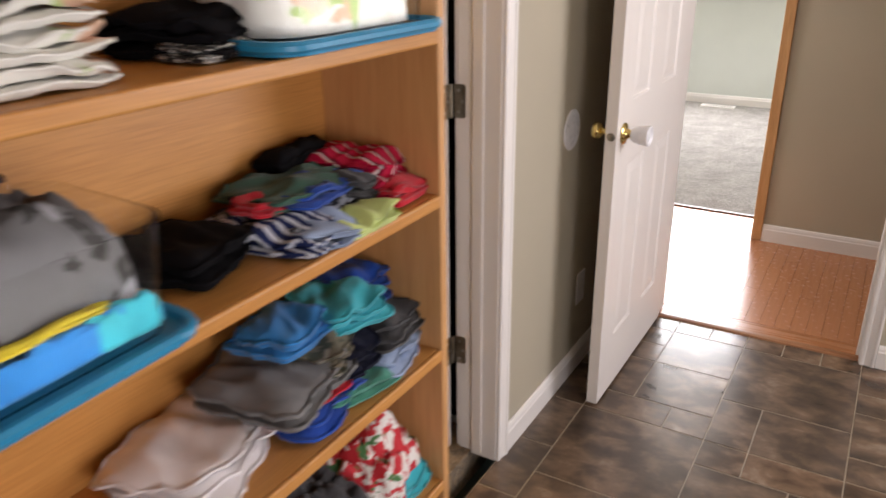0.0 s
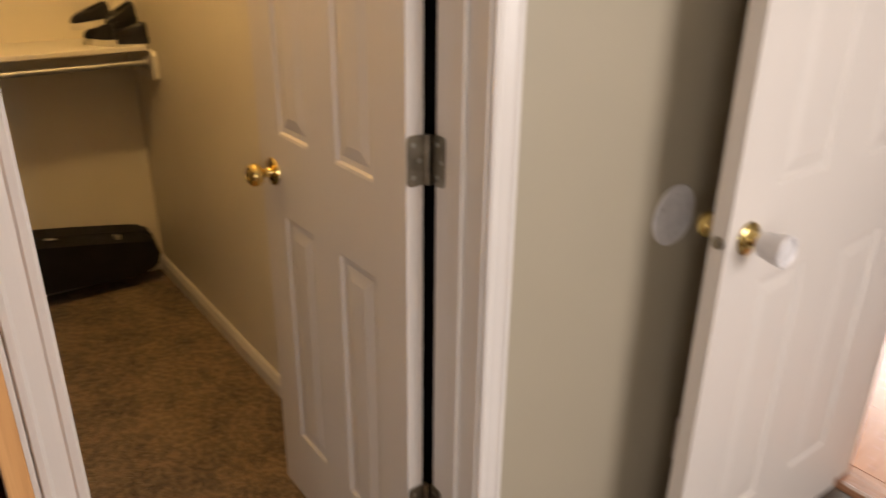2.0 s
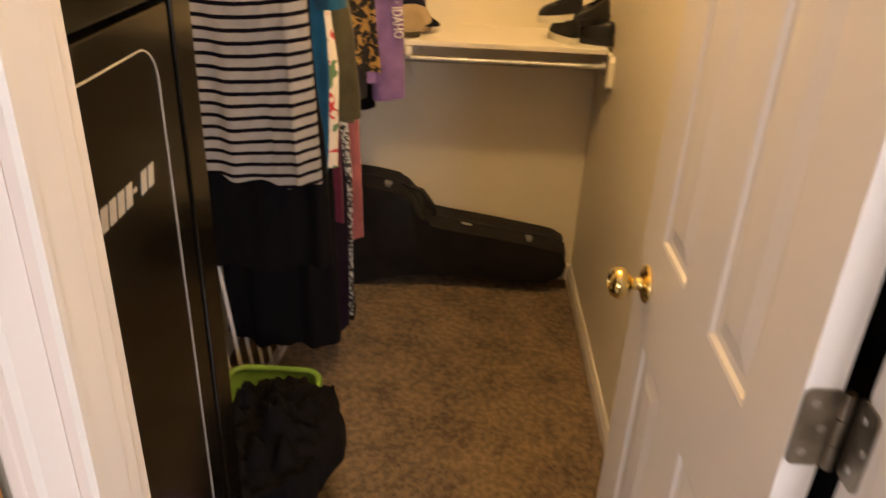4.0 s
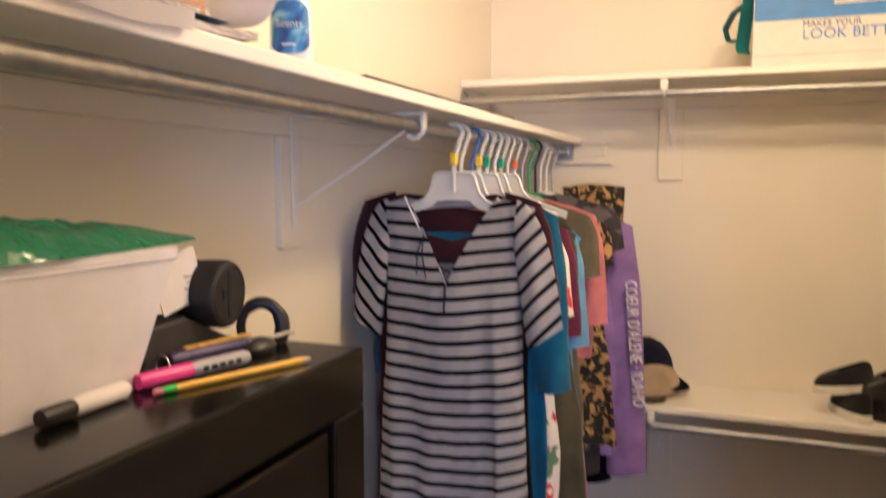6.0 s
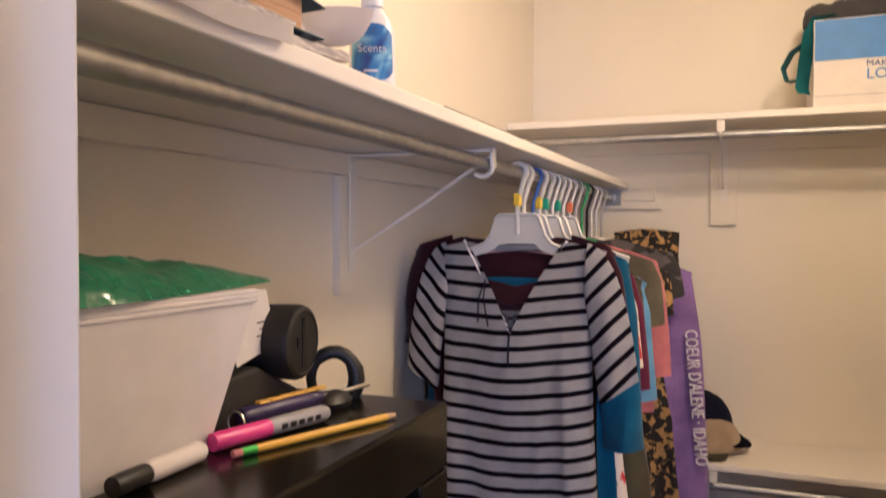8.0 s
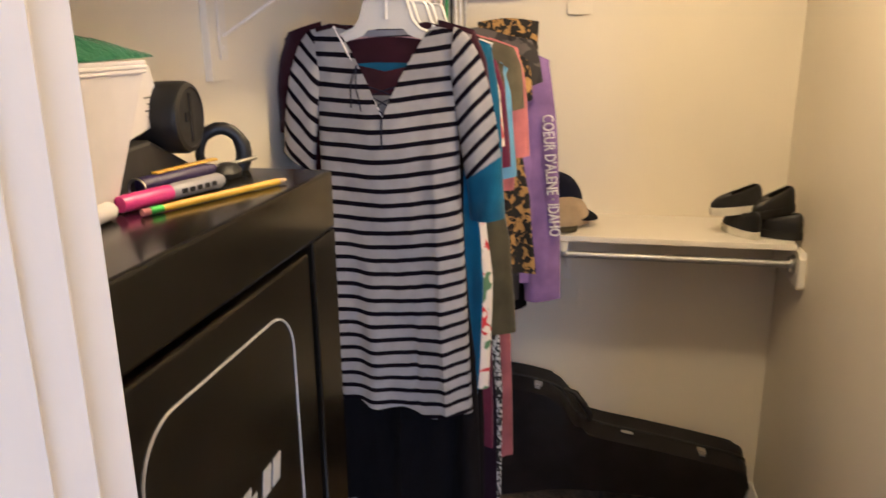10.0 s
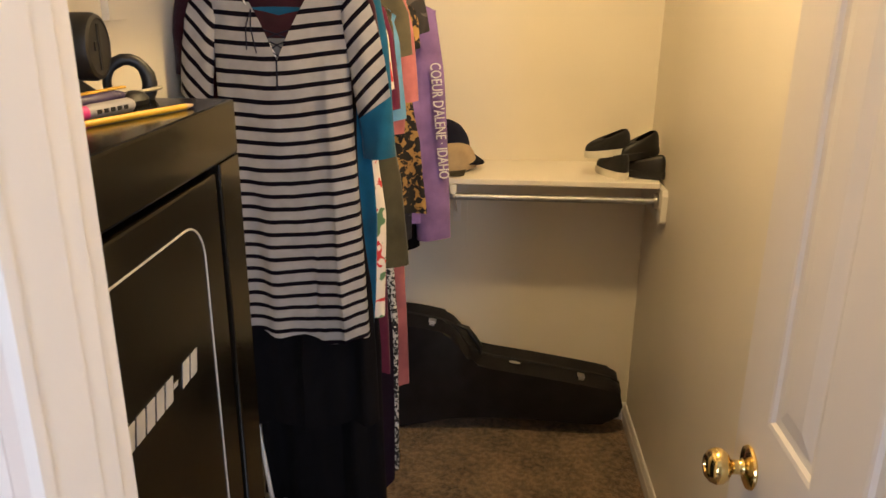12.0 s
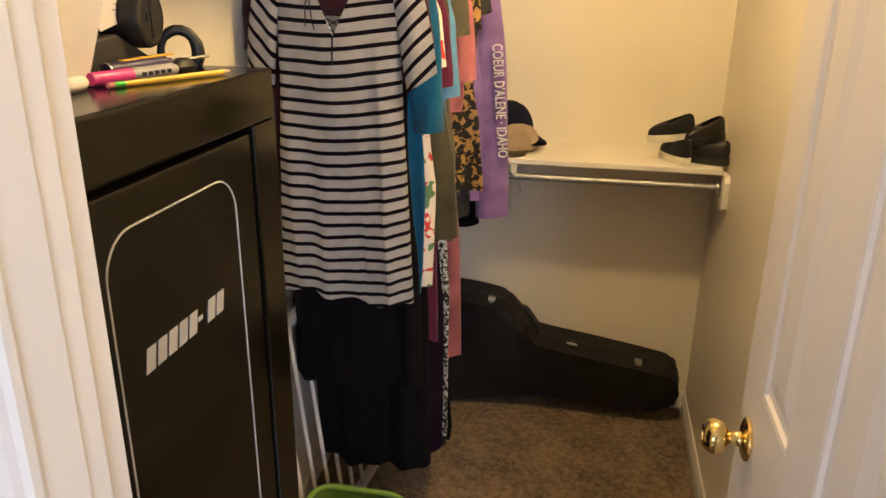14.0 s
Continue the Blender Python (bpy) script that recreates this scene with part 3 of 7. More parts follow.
struct("bracket_backing", boxes((-1.985, -1.920, LY, LY + 0.014, 1.522, LZ - 0.058), bevel=0.001), M_CLOSET, "cream painted backing board behind a bracket", "trim")
struct("bracket_backing", boxes((BX, BX + 0.014, 1.160, 1.232, 1.650, UZ - 0.074), bevel=0.001), M_CLOSET, "cream painted backing board behind a bracket", "trim")
struct("bracket_backing", boxes((BX, BX + 0.014, 1.150, 1.222, 0.690, DZ - 0.074), bevel=0.001), M_CLOSET, "cream painted backing board behind a bracket", "trim")
struct("rod_cleat", boxes((BX, BX + 0.018, 0.80, 1.02, 1.700, 1.722), bevel=0.001), M_CLOSET, "cream painted block under the rod socket", "trim")
struct("rod_cleat", boxes((BX, BX + 0.016, 0.80, 1.00, 1.724, LZ - 0.02), bevel=0.001), M_CLOSET, "cream painted block behind the rod socket", "trim")
shelf_bracket("shelf_bracket", Matrix(((0, 1, 0, -1.960), (1, 0, 0, LY + 0.015), (0, 0, 1, LZ - 0.020), (0, 0, 0, 1))), 0.259, "white steel bracket carrying side shelf and rod")
shelf_bracket("shelf_bracket", pose(BX + 0.015, 1.196, UZ - 0.020), 0.283, "white steel bracket carrying upper back shelf and rod")
shelf_bracket("shelf_bracket", pose(BX + 0.015, 1.186, DZ - 0.020), 0.290, "white steel bracket carrying lower back shelf and rod")
# the side rod is two steel tubes that slide into each other
RODY, RODZ = 0.870, 1.738
side_rod = thing("closet_rod", (-2.1, RODY, RODZ), "grey telescopic steel closet rod crowded with hangers", "closet rod")
part("outer_tube", tube(bmesh.new(), [(-1.30 + i * (FX + 1.30) / 8, RODY, RODZ) for i in range(9)], 0.0118, 20), M_ROD, side_rod, "", True)
part("inner_tube", tube(bmesh.new(), [(BX + 0.022 + i * (-1.302 - BX - 0.022) / 16, RODY, RODZ) for i in range(17)], 0.0106, 20), M_ROD, side_rod, "", True)
bm = bmesh.new()
box(bm, BX + 0.0185, BX + 0.0215, RODY - 0.026, RODY + 0.030, RODZ - 0.026, RODZ + 0.030, 0.001, 1)
tube(bm, [(BX + 0.0215, RODY, RODZ), (BX + 0.036, RODY, RODZ)], 0.0145, 20)
part("end_socket", bm, M_STEEL, side_rod, "zinc plated end socket")
part("end_socket", lathe(bmesh.new(), [(0.024, 0), (0.025, 0.002), (0.019, 0.004), (0.0165, 0.005), (0.0165, 0.012), (0.013, 0.012)], Matrix.Translation((FX, RODY, RODZ)) @ Matrix.Rotation(radians(-90), 4, "Y"), 24), M_STEEL, side_rod, "zinc plated end socket", True)
rod("closet_rod", (-2.925, LY, 1.884), (-2.925, RY, 1.884), 0.0112, "bare grey steel rod under the upper back shelf")
rod("closet_rod", (-2.925, LY, 0.957), (-2.925, RY - 0.022, 0.957), 0.0112, "bare shiny steel rod under the lower back shelf")
bm = bmesh.new()
extrude_outline(bm, [(-3.185, 0.895), (-2.880, 0.895), (-2.868, 0.905), (-2.868, 0.985), (-2.878, 1.002), (-3.185, 1.002)], 0.020, Matrix(((1, 0, 0, 0), (0, 0, -1, RY - 0.001), (0, 1, 0, 0), (0, 0, 0, 1))), 0.003)
bmesh.ops.recalc_face_normals(bm, faces=bm.faces[:])
solo("shelf_end_block", bm, M_SHELF, "white painted wooden end block under the lower shelf", "shelf support")

# ceiling light of the closet
lamp = thing("ceiling_lamp", (-1.96, 1.48, CEIL), "plain white porcelain closet lampholder with bulb", "ceiling lamp")
part("lampholder", lathe(bmesh.new(), [(0.055, -0.001), (0.056, -0.02), (0.035, -0.045), (0.022, -0.055), (0.001, -0.055)], Matrix.Translation((-1.96, 1.48, CEIL)), 24), M_WHITE, lamp, "", True)

# ---- cloth and clothes ----
def shape_uv(bm, uv):
    lay = bm.loops.layers.uv.new("uv")
    for f in bm.faces:
        for l in f.loops:
            l[lay].uv = uv.get(l.vert, (l.vert.co.y, l.vert.co.z))


def bands(name, colours, width, rough=0.85, wobble=0.004, axis=1, uv=True, duty=None):
    """Woven or knitted stripes of a repeat width, across u or v of the cloth."""
    k = Mat(name, colours[0], rough)
    co = k.t.nodes.new("ShaderNodeTexCoord").outputs["UV" if uv else "Object"]
    sep = k.t.nodes.new("ShaderNodeSeparateXYZ")
    k.link(co, sep.inputs[0])
    nz = k.noise(9, 2)
    ma = k.node("ShaderNodeMath")
    ma.operation = "MULTIPLY_ADD"
    k.link(nz, ma.inputs[0])
    ma.inputs[1].default_value = wobble
    k.link(sep.outputs[axis], ma.inputs[2])
    dv = k.node("ShaderNodeMath")
    dv.operation = "DIVIDE"
    k.link(ma.outputs[0], dv.inputs[0])
    dv.inputs[1].default_value = width
    fr = k.node("ShaderNodeMath")
    fr.operation = "FRACT"
    k.link(dv.outputs[0], fr.inputs[0])
    r = k.t.nodes.new("ShaderNodeValToRGB")
    r.color_ramp.interpolation = "CONSTANT"
    n = len(colours)
    pos = duty or [i / n for i in range(n)]
    while len(r.color_ramp.elements) < n:
        r.color_ramp.elements.new(0.9)
    for e, p, c in zip(r.color_ramp.elements, pos, colours):
        e.position, e.color = p, (*c, 1)
    k.link(fr.outputs[0], r.inputs[0])
    shade = k.ramp(k.noise(30, 4), [(0.3, (0.8, 0.8, 0.8)), (0.7, (1, 1, 1))])
    k.colour(k.mix(1.0, r.outputs[0], shade, "MULTIPLY"))
    k.bump(k.noise(700, 2), 0.3, 0.001)
    k.b.inputs["Specular IOR Level"].default_value = 0.1
    return k.m


def blotches(name, ground, spots, scale=40, edge=0.56, rough=0.85, extra=None):
    """Printed cloth: blots of one or two colours on a ground."""
    k = Mat(name, ground, rough)
    a = k.noise(scale, 2, (1, 1, 1), 0.8)
    c = k.ramp(a, [(edge - 0.015, ground), (edge + 0.015, spots)])
    if extra:
        b = k.ramp(k.noise(scale * 0.8, 2, (1, 1, 1.2)), [(0.60, (0, 0, 0)), (0.63, (1, 1, 1))])
        c = k.mix(b, c, extra)
    k.colour(c)
    k.bump(k.noise(500, 2), 0.3, 0.001)
    return k.m


C = {
    "maroon": cloth("cloth_maroon", (0.028, 0.004, 0.010)), "teal": cloth("cloth_teal_blue", (0.008, 0.085, 0.16)),
    "wine": cloth("cloth_wine", (0.10, 0.012, 0.035)), "sky": cloth("cloth_sky_blue", (0.12, 0.28, 0.45)),
    "olive": cloth("cloth_olive", (0.060, 0.052, 0.028)), "khaki": cloth("cloth_khaki", (0.105, 0.090, 0.055)),
    "pink": cloth("cloth_pink", (0.50, 0.165, 0.165)), "rose": cloth("cloth_dusty_rose", (0.33, 0.105, 0.115)),
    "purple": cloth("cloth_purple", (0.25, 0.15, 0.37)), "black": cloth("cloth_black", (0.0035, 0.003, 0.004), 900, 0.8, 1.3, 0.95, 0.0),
    "navy": cloth("cloth_navy", (0.008, 0.009, 0.022), 900, 0.8, 1.2, 0.95, 0.02), "plum": cloth("cloth_dark_plum", (0.008, 0.003, 0.012), 900, 0.8, 1.2, 0.95, 0.0),
    "grey": cloth("cloth_grey", (0.16, 0.155, 0.155)), "charcoal": cloth("cloth_charcoal", (0.055, 0.053, 0.056)),
    "red": cloth("cloth_red", (0.52, 0.012, 0.025)), "blue": cloth("cloth_royal_blue", (0.012, 0.065, 0.36)),
    "cyan": cloth("cloth_turquoise", (0.03, 0.42, 0.50)), "azure": cloth("cloth_azure", (0.02, 0.20, 0.52)),
    "jean": cloth("cloth_pale_denim", (0.29, 0.37, 0.53)), "green": cloth("cloth_sea_green", (0.07, 0.30, 0.22)),
    "lime": cloth("cloth_lime", (0.62, 0.72, 0.26)), "white": cloth("cloth_white", (0.82, 0.77, 0.77), 900, 0.85, 1.08),
    "cream": cloth("cloth_cream", (0.66, 0.60, 0.48), 900, 0.85, 1.08), "forest": cloth("cloth_forest", (0.03, 0.085, 0.06)),
    "dress": bands("jersey_black_white_stripe", [(0.004, 0.002, 0.006), (0.33, 0.315, 0.315)], 0.0286, 0.9, 0.006, duty=[0.0, 0.33]),
    "redstripe": bands("knit_red_white_stripe", [(0.50, 0.01, 0.05), (0.75, 0.62, 0.60), (0.20, 0.01, 0.03), (0.55, 0.02, 0.06)], 0.026, 0.85, 0.02, 1, False, [0, 0.3, 0.42, 0.6]),
    "navystripe": bands("knit_navy_white_stripe", [(0.02, 0.03, 0.10), (0.62, 0.64, 0.72)], 0.016, 0.85, 0.03, 1, False, [0, 0.6]),
    "zebra": blotches("print_black_white", (0.012, 0.012, 0.012), (0.62, 0.60, 0.56), 95, 0.53),
    "floralwhite": blotches("print_white_red_floral", (0.70, 0.62, 0.52), (0.55, 0.03, 0.03), 26, 0.62, extra=(0.10, 0.20, 0.09)),
    "floralblack": blotches("print_black_floral", (0.008, 0.009, 0.014), (0.30, 0.36, 0.40), 48, 0.63, extra=(0.40, 0.03, 0.05)),
    "animal": blotches("print_gold_black", (0.38, 0.22, 0.06), (0.010, 0.008, 0.007), 48, 0.46),
    "plaid": blotches("print_dark_plaid", (0.030, 0.026, 0.026), (0.10, 0.085, 0.08), 22, 0.52),
    "camo": blotches("print_camouflage", (0.13, 0.11, 0.075), (0.05, 0.055, 0.035), 45, 0.5, extra=(0.30, 0.27, 0.22)),
    "holiday": blotches("print_red_white", (0.50, 0.02, 0.03), (0.70, 0.66, 0.62), 45, 0.52, extra=(0.06, 0.16, 0.05)),
    "nappy": blotches("print_nappy", (0.76, 0.74, 0.68), (0.42, 0.55, 0.22), 14, 0.60, extra=(0.62, 0.40, 0.28)),
    "bw": blotches("print_black_white_tartan", (0.012, 0.012, 0.016), (0.30, 0.32, 0.36), 60, 0.54),
    "tubmix": blotches("print_grey_mixed", (0.12, 0.118, 0.12), (0.03, 0.028, 0.026), 20, 0.60, extra=(0.30, 0.30, 0.32)),
}


def mottle(p, s, seed):
    return noise.fractal(Vector((p[0] * s + seed * 7.1, p[1] * s - seed * 3.3, p[2] * s + seed * 1.7)), 0.9, 2.0, 3)


def garment(name, label, material, x, yaw, half, top, hem, sleeve=0.22, swidth=0.075, sang=18, neck=0.07, vneck=0.06, thick=0.022, flare=1.0, fold=0.012, waves=6, seed=1, category="shirt", y=0.870, hem_tilt=0.0, slope=0.075, ahead=0.0, vexp=0.9):
    """A garment on a hanger: a body open at neck and hem, and two sleeves."""
    th = thing(name, (x, y, top), label, category, "clothes on hangers")
    m = Matrix.Translation((x, y, 0)) @ Matrix.Rotation(radians(yaw), 4, "Z")
    rnd = random.Random(seed)
    ph = [rnd.uniform(0, 6.28) for _ in range(4)]
    bm, uv = bmesh.new(), {}
    NU, NV = 84, 46

    def body(u, v):
        a = 2 * math.pi * u
        c, s = math.cos(a), math.sin(a)
        w = half * (1 - 0.10 * math.sin(math.pi * min(1, v * 1.6)) + (flare - 1) * v + 0.03 * math.sin(5 * v + ph[0]))
        sx = w * math.copysign(abs(c) ** 0.75, c)
        q = abs(sx) / half
        zt = top - slope * min(1.2, q) ** 1.5
        inside = max(0.0, 1 - abs(sx) / neck)
        zt -= (vneck if s > 0 else 0.018) * inside ** (vexp if s > 0 else 0.5)
        zh = hem + hem_tilt * sx + 0.010 * math.sin(14 * sx + ph[1])
        z = zt + (zh - zt) * v
        grow = min(1.0, v * 1.5) ** 0.8
        f = math.sin(waves * sx / half + ph[2] + 1.3 * v) + 0.6 * math.sin(2.3 * waves * sx / half + ph[3] - 1.1 * v)
        n = thick * (0.45 + 0.75 * grow) * math.copysign(abs(s) ** 0.7, s) + fold * grow * f
        n += 0.0055 * mottle((sx, n, z * 0.6), 20, seed)
        return Vector((n, sx, z))

    vs = grid(bm, NU, NV, body, 0, True)
    for i, col in enumerate(vs):
        for j, v in enumerate(col):
            uv[v] = (v.co.y, top - v.co.z - 0.02 * math.sin(3 * j / NV))
    for v in bm.verts:
        v.co = m @ v.co
        v.co.y = max(v.co.y, LY + 0.010)
    shape_uv(bm, uv)
    part("body", bm, material, th, "", True)
    if sleeve > 0:
        for side in (-1, 1):
            bm, uv = bmesh.new(), {}

            def arm(u, v):
                a = 2 * math.pi * u
                d = v * sleeve
                ang = radians(sang)
                ax = half * 0.86 + d * math.sin(ang) * (1 - 0.25 * v)
                az = top - slope - 0.010 - d * math.cos(ang)
                r = swidth * (1 - 0.12 * v) * (0.75 + 0.25 * min(1, v * 4))
                off = r * math.cos(a)
                px = ax + off * math.cos(ang) - 0.012
                pz = az + off * math.sin(ang) * 0.9 + (0.030 - 0.5 * off) * (1 - v) * (1 - v) * (0.35 if ahead else 1.0)
                nn = (0.014 + 0.012 * v) * math.sin(a) + 0.007 * math.sin(9 * v + 3 * math.cos(a) + ph[1]) * v
                nn += ahead * (0.12 + 0.88 * v) + 0.003 * mottle((px, nn, pz), 26, seed + side)
                return Vector((nn, side * px, pz))

            vs = grid(bm, 28, 18, arm, 0, True)
            for col in vs:
                for j, v in enumerate(col):
                    uv[v] = (v.co.y, 0.05 + sleeve * j / 18)
            for v in bm.verts:
                v.co = m @ v.co
                v.co.y = max(v.co.y, LY + 0.008)
            bmesh.ops.recalc_face_normals(bm, faces=bm.faces[:])
            shape_uv(bm, uv)
            part("sleeve", bm, material, th, "", True)
    return th, m


M_INKWHITE = plain("white_print", (0.75, 0.72, 0.76), 0.7)
M_CLEAR = Mat("translucent_plastic", (0.86, 0.84, 0.80), 0.22)
M_CLEAR.b.inputs["Transmission Weight"].default_value = 0.35
M_CLEAR = M_CLEAR.m
HANG = {k: plain("hanger_plastic_" + k, c, 0.25) for k, c in dict(white=(0.74, 0.72, 0.70), blue=(0.05, 0.12, 0.42), green=(0.06, 0.34, 0.12), black=(0.015, 0.015, 0.015), grey=(0.45, 0.44, 0.43)).items()}
TAG = {k: plain("size_tag_" + k, c, 0.4) for k, c in dict(yellow=(0.75, 0.52, 0.02), green=(0.02, 0.28, 0.18), orange=(0.62, 0.16, 0.05)).items()}


def hanger(x, yaw, half, top, material, tag=None, wide=False, label="white plastic clothes hanger on the rod"):
    """A hanger: hook over the rod, neck and sloping shoulders."""
    th = thing("clothes_hanger", (x, RODY, top), label, "hanger", "plastic hangers")
    m = Matrix.Translation((x, RODY, 0)) @ Matrix.Rotation(radians(yaw), 4, "Z")
    R, zc = 0.0170, RODZ - 0.0012
    pts = [(0, R * math.cos(radians(a)), zc + R * math.sin(radians(a))) for a in range(200, -41, -20)]
    pts += [(0, 0.006, zc - 0.034), (0, 0, zc - 0.050), (0, 0, top + 0.012)]
    bm = tube(bmesh.new(), [m @ Vector(p) for p in pts], 0.0036 if not wide else 0.0048, 8)
    part("hook", bm, material, th, "", True)
    bm = bmesh.new()
    if wide:
        out = [(-half, -0.040), (-half * 0.7, -0.024), (-0.066, -0.006), (-0.052, 0.010), (-0.042, 0.042), (-0.035, 0.048), (0.035, 0.048), (0.042, 0.042), (0.052, 0.010), (0.066, -0.006), (half * 0.7, -0.024), (half, -0.040)]
        low = [(s * 0.98, z - 0.012) if abs(s) > 0.07 else (s * 0.86, min(z - 0.010, -0.020 + 0.3 * z)) for s, z in reversed(out)]
        extrude_outline(bm, out + low, 0.003, m @ Matrix.Translation((-0.0015, 0, top)) @ Matrix(((0, 0, 1, 0), (1, 0, 0, 0), (0, 1, 0, 0), (0, 0, 0, 1))))
        tube(bm, [m @ Vector((0, s, top + z)) for s, z in out], 0.0036, 8)
        bmesh.ops.recalc_face_normals(bm, faces=bm.faces[:])
    else:
        arm = [m @ Vector((0, half * s, top + 0.012 - 0.075 * abs(s) ** 1.4)) for s in [i / 10 - 1 for i in range(21)]]
        tube(bm, arm, 0.0045, 8)
        tube(bm, [m @ Vector((0, -half * 0.92, top - 0.056)), m @ Vector((0, half * 0.92, top - 0.056))], 0.0035, 8)
    part("shoulder", bm, material, th, "", True)
    if tag:
        bm = bmesh.new()
        box(bm, -0.006, 0.006, -0.007, 0.007, zc - 0.062, zc - 0.038, 0.002, 1, m)
        part("size_tag", bm, TAG[tag], th, tag + " plastic size tag")
    return th


clear_label = "translucent white plastic hanger with broad shoulders"
RACK = [
    # x, yaw, hanger material, tag, broad shoulders
    (-2.152, -3, M_CLEAR, "yellow", True), (-2.192, -1, M_CLEAR, None, True), (-2.262, 2, HANG["blue"], None, False), (-2.305, 0, M_CLEAR, "yellow", True),
    (-2.362, 2, M_CLEAR, "green", True), (-2.420, -2, HANG["white"], None, False), (-2.470, 1, M_CLEAR, "green", True), (-2.525, 0, HANG["white"], None, False),
    (-2.590, 3, HANG["white"], "orange", False), (-2.660, 1, HANG["grey"], None, False), (-2.735, 0, HANG["green"], None, False), (-2.800, 2, HANG["black"], None, False),
    (-2.860, -2, HANG["white"], None, False), (-2.930, 1, HANG["white"], None, False), (-3.010, 0, HANG["grey"], None, False),
]
for x, yaw, mt, tag, wide in RACK:
    nm = "blue" if mt is HANG["blue"] else "green" if mt is HANG["green"] else "black" if mt is HANG["black"] else "white"
    hanger(x, yaw, 0.158, 1.612 if wide else 1.600, mt, tag, wide, clear_label if wide else nm + " plastic clothes hanger on the steel rod")


def striped_tunic(x, y, yaw, top, hem):
    """A short sleeved jersey dress: tubular body with a slit neck, hanging pleats and two flat drooping sleeves."""
    th = thing("striped_dress", (x, y, top), "black and white striped jersey tunic dress with laced neck", "dress", "clothes on hangers")
    m = Matrix.Translation((x, y, 0)) @ Matrix.Rotation(radians(yaw), 4, "Z")

    def profile(z):
        d = top - z
        return 0.182 - 0.036 * min(1, d / 0.13) ** 0.7 - 0.004 * math.sin(min(1, d / 0.45) * math.pi) + 0.022 * max(0, (d - 0.25) / 0.55) ** 1.2

    def pleat(sx, d):
        g = min(1.0, max(0.0, d - 0.12) / 0.55)
        wave = 0.55 * math.sin(46 * sx + 1.1 + 2.0 * d) + 0.35 * math.sin(83 * sx - 2.5 * d)
        for c, w in ((0.060, 0.030), (0.112, 0.024), (-0.120, 0.030)):
            q = (sx - c - 0.05 * (d - 0.6)) / w
            wave += 1.5 * math.exp(-max(0.0, q) * 1.2) * (1 / (1 + math.exp(-9 * q))) * (0.6 if c < 0 else 1.0)
        return 0.0115 * g * wave

    bm, uv = bmesh.new(), {}

    def body(u, v):
        a = 2 * math.pi * u
        c, s = math.cos(a), math.sin(a)
        e = math.copysign(abs(c) ** 0.62, c)
        q = abs(e)
        zt = top - 0.030 * q ** 1.3
        inside = max(0.0, 1 - 0.182 * q / 0.100)
        zt -= 0.182 * inside if s > 0 else 0.020 * inside ** 0.5
        zh = hem - 0.05 * 0.16 * e + 0.006 * math.sin(9 * e)
        z = zt + (zh - zt) * v ** 0.95
        d = top - z
        sx = profile(z) * e
        n = (0.012 + 0.020 * min(1, d / 0.25)) * math.copysign(abs(s) ** 0.6, s)
        n += pleat(sx, d) * (1 if s > 0 else 0.5) + 0.010 * math.exp(-(sx / 0.05) ** 2) * math.sin(min(1, d / 0.5) * math.pi)
        n += 0.0045 * mottle((sx, 0, z * 0.5), 17, 3) * min(1, d / 0.15)
        return Vector((n, sx, z))

    vs = grid(bm, 132, 64, body, 0, True)
    for v in bm.verts:
        uv[v] = (v.co.y, top - v.co.z + 0.05 * v.co.y - 0.006 * math.cos(16 * v.co.y))
        v.co = m @ v.co
    shape_uv(bm, uv)
    part("body", bm, C["dress"], th, "", True)
    for side in (-1, 1):
        bm, uv = bmesh.new(), {}

        def arm(u, v):
            a = 2 * math.pi * u
            iy, iz = 0.132 + 0.026 * v, top - 0.105 - 0.195 * v
            p0, p1, p2 = (0.138, top - 0.016), (0.196, top - 0.022), (0.226, top - 0.252)
            oy, oz = ((1 - v) ** 2 * p0[k] + 2 * v * (1 - v) * p1[k] + v * v * p2[k] for k in (0, 1))
            w = 0.5 + 0.5 * math.cos(a)
            py, pz = iy + (oy - iy) * w, iz + (oz - iz) * w
            n = (0.009 + 0.016 * v) * math.sin(a) * (0.7 + 0.3 * math.sin(3 * w + 2 * v)) + 0.012 * (1 - v) + 0.006 * v
            n += 0.0050 * math.sin(7 * w + 4 * v + side) * v + 0.003 * mottle((py, n, pz), 22, 5 + side)
            return Vector((n, side * py, pz))

        grid(bm, 40, 24, arm, 0, True)
        for v in bm.verts:
            uv[v] = (v.co.y, 0.75 * abs(v.co.y) - 0.70 * (v.co.z - top) - 0.012)
            v.co = m @ v.co
            v.co.y = max(v.co.y, LY + 0.006)
        bmesh.ops.recalc_face_normals(bm, faces=bm.faces[:])
        shape_uv(bm, uv)
        part("sleeve", bm, C["dress"], th, "", True)
    # neckline binding, insert behind the lacing, label at the back of the neck
    for side in (-1, 1):
        pts = [(0.010 + 0.016 * t, side * 0.100 * (1 - t), top - 0.012 - 0.172 * t) for t in [i / 10 for i in range(11)]]
        part("neck_binding", tube(bmesh.new(), [m @ Vector(p) for p in pts], 0.0026, 6), C["white"], th, "white jersey binding", True)
    bm = bmesh.new()
    grid(bm, 8, 8, lambda u, v: m @ Vector((0.017, (u - 0.5) * 0.062 * (1 - v), top - 0.140 - 0.048 * v)))
    part("insert", bm, C["grey"], th, "grey mesh insert behind the lacing")
    bm = bmesh.new()
    box(bm, -0.0105, -0.0095, -0.016, 0.016, top - 0.060, top - 0.036, 0, 1, m)
    part("neck_label", bm, C["black"], th, "small black woven label")
    bm = bmesh.new()
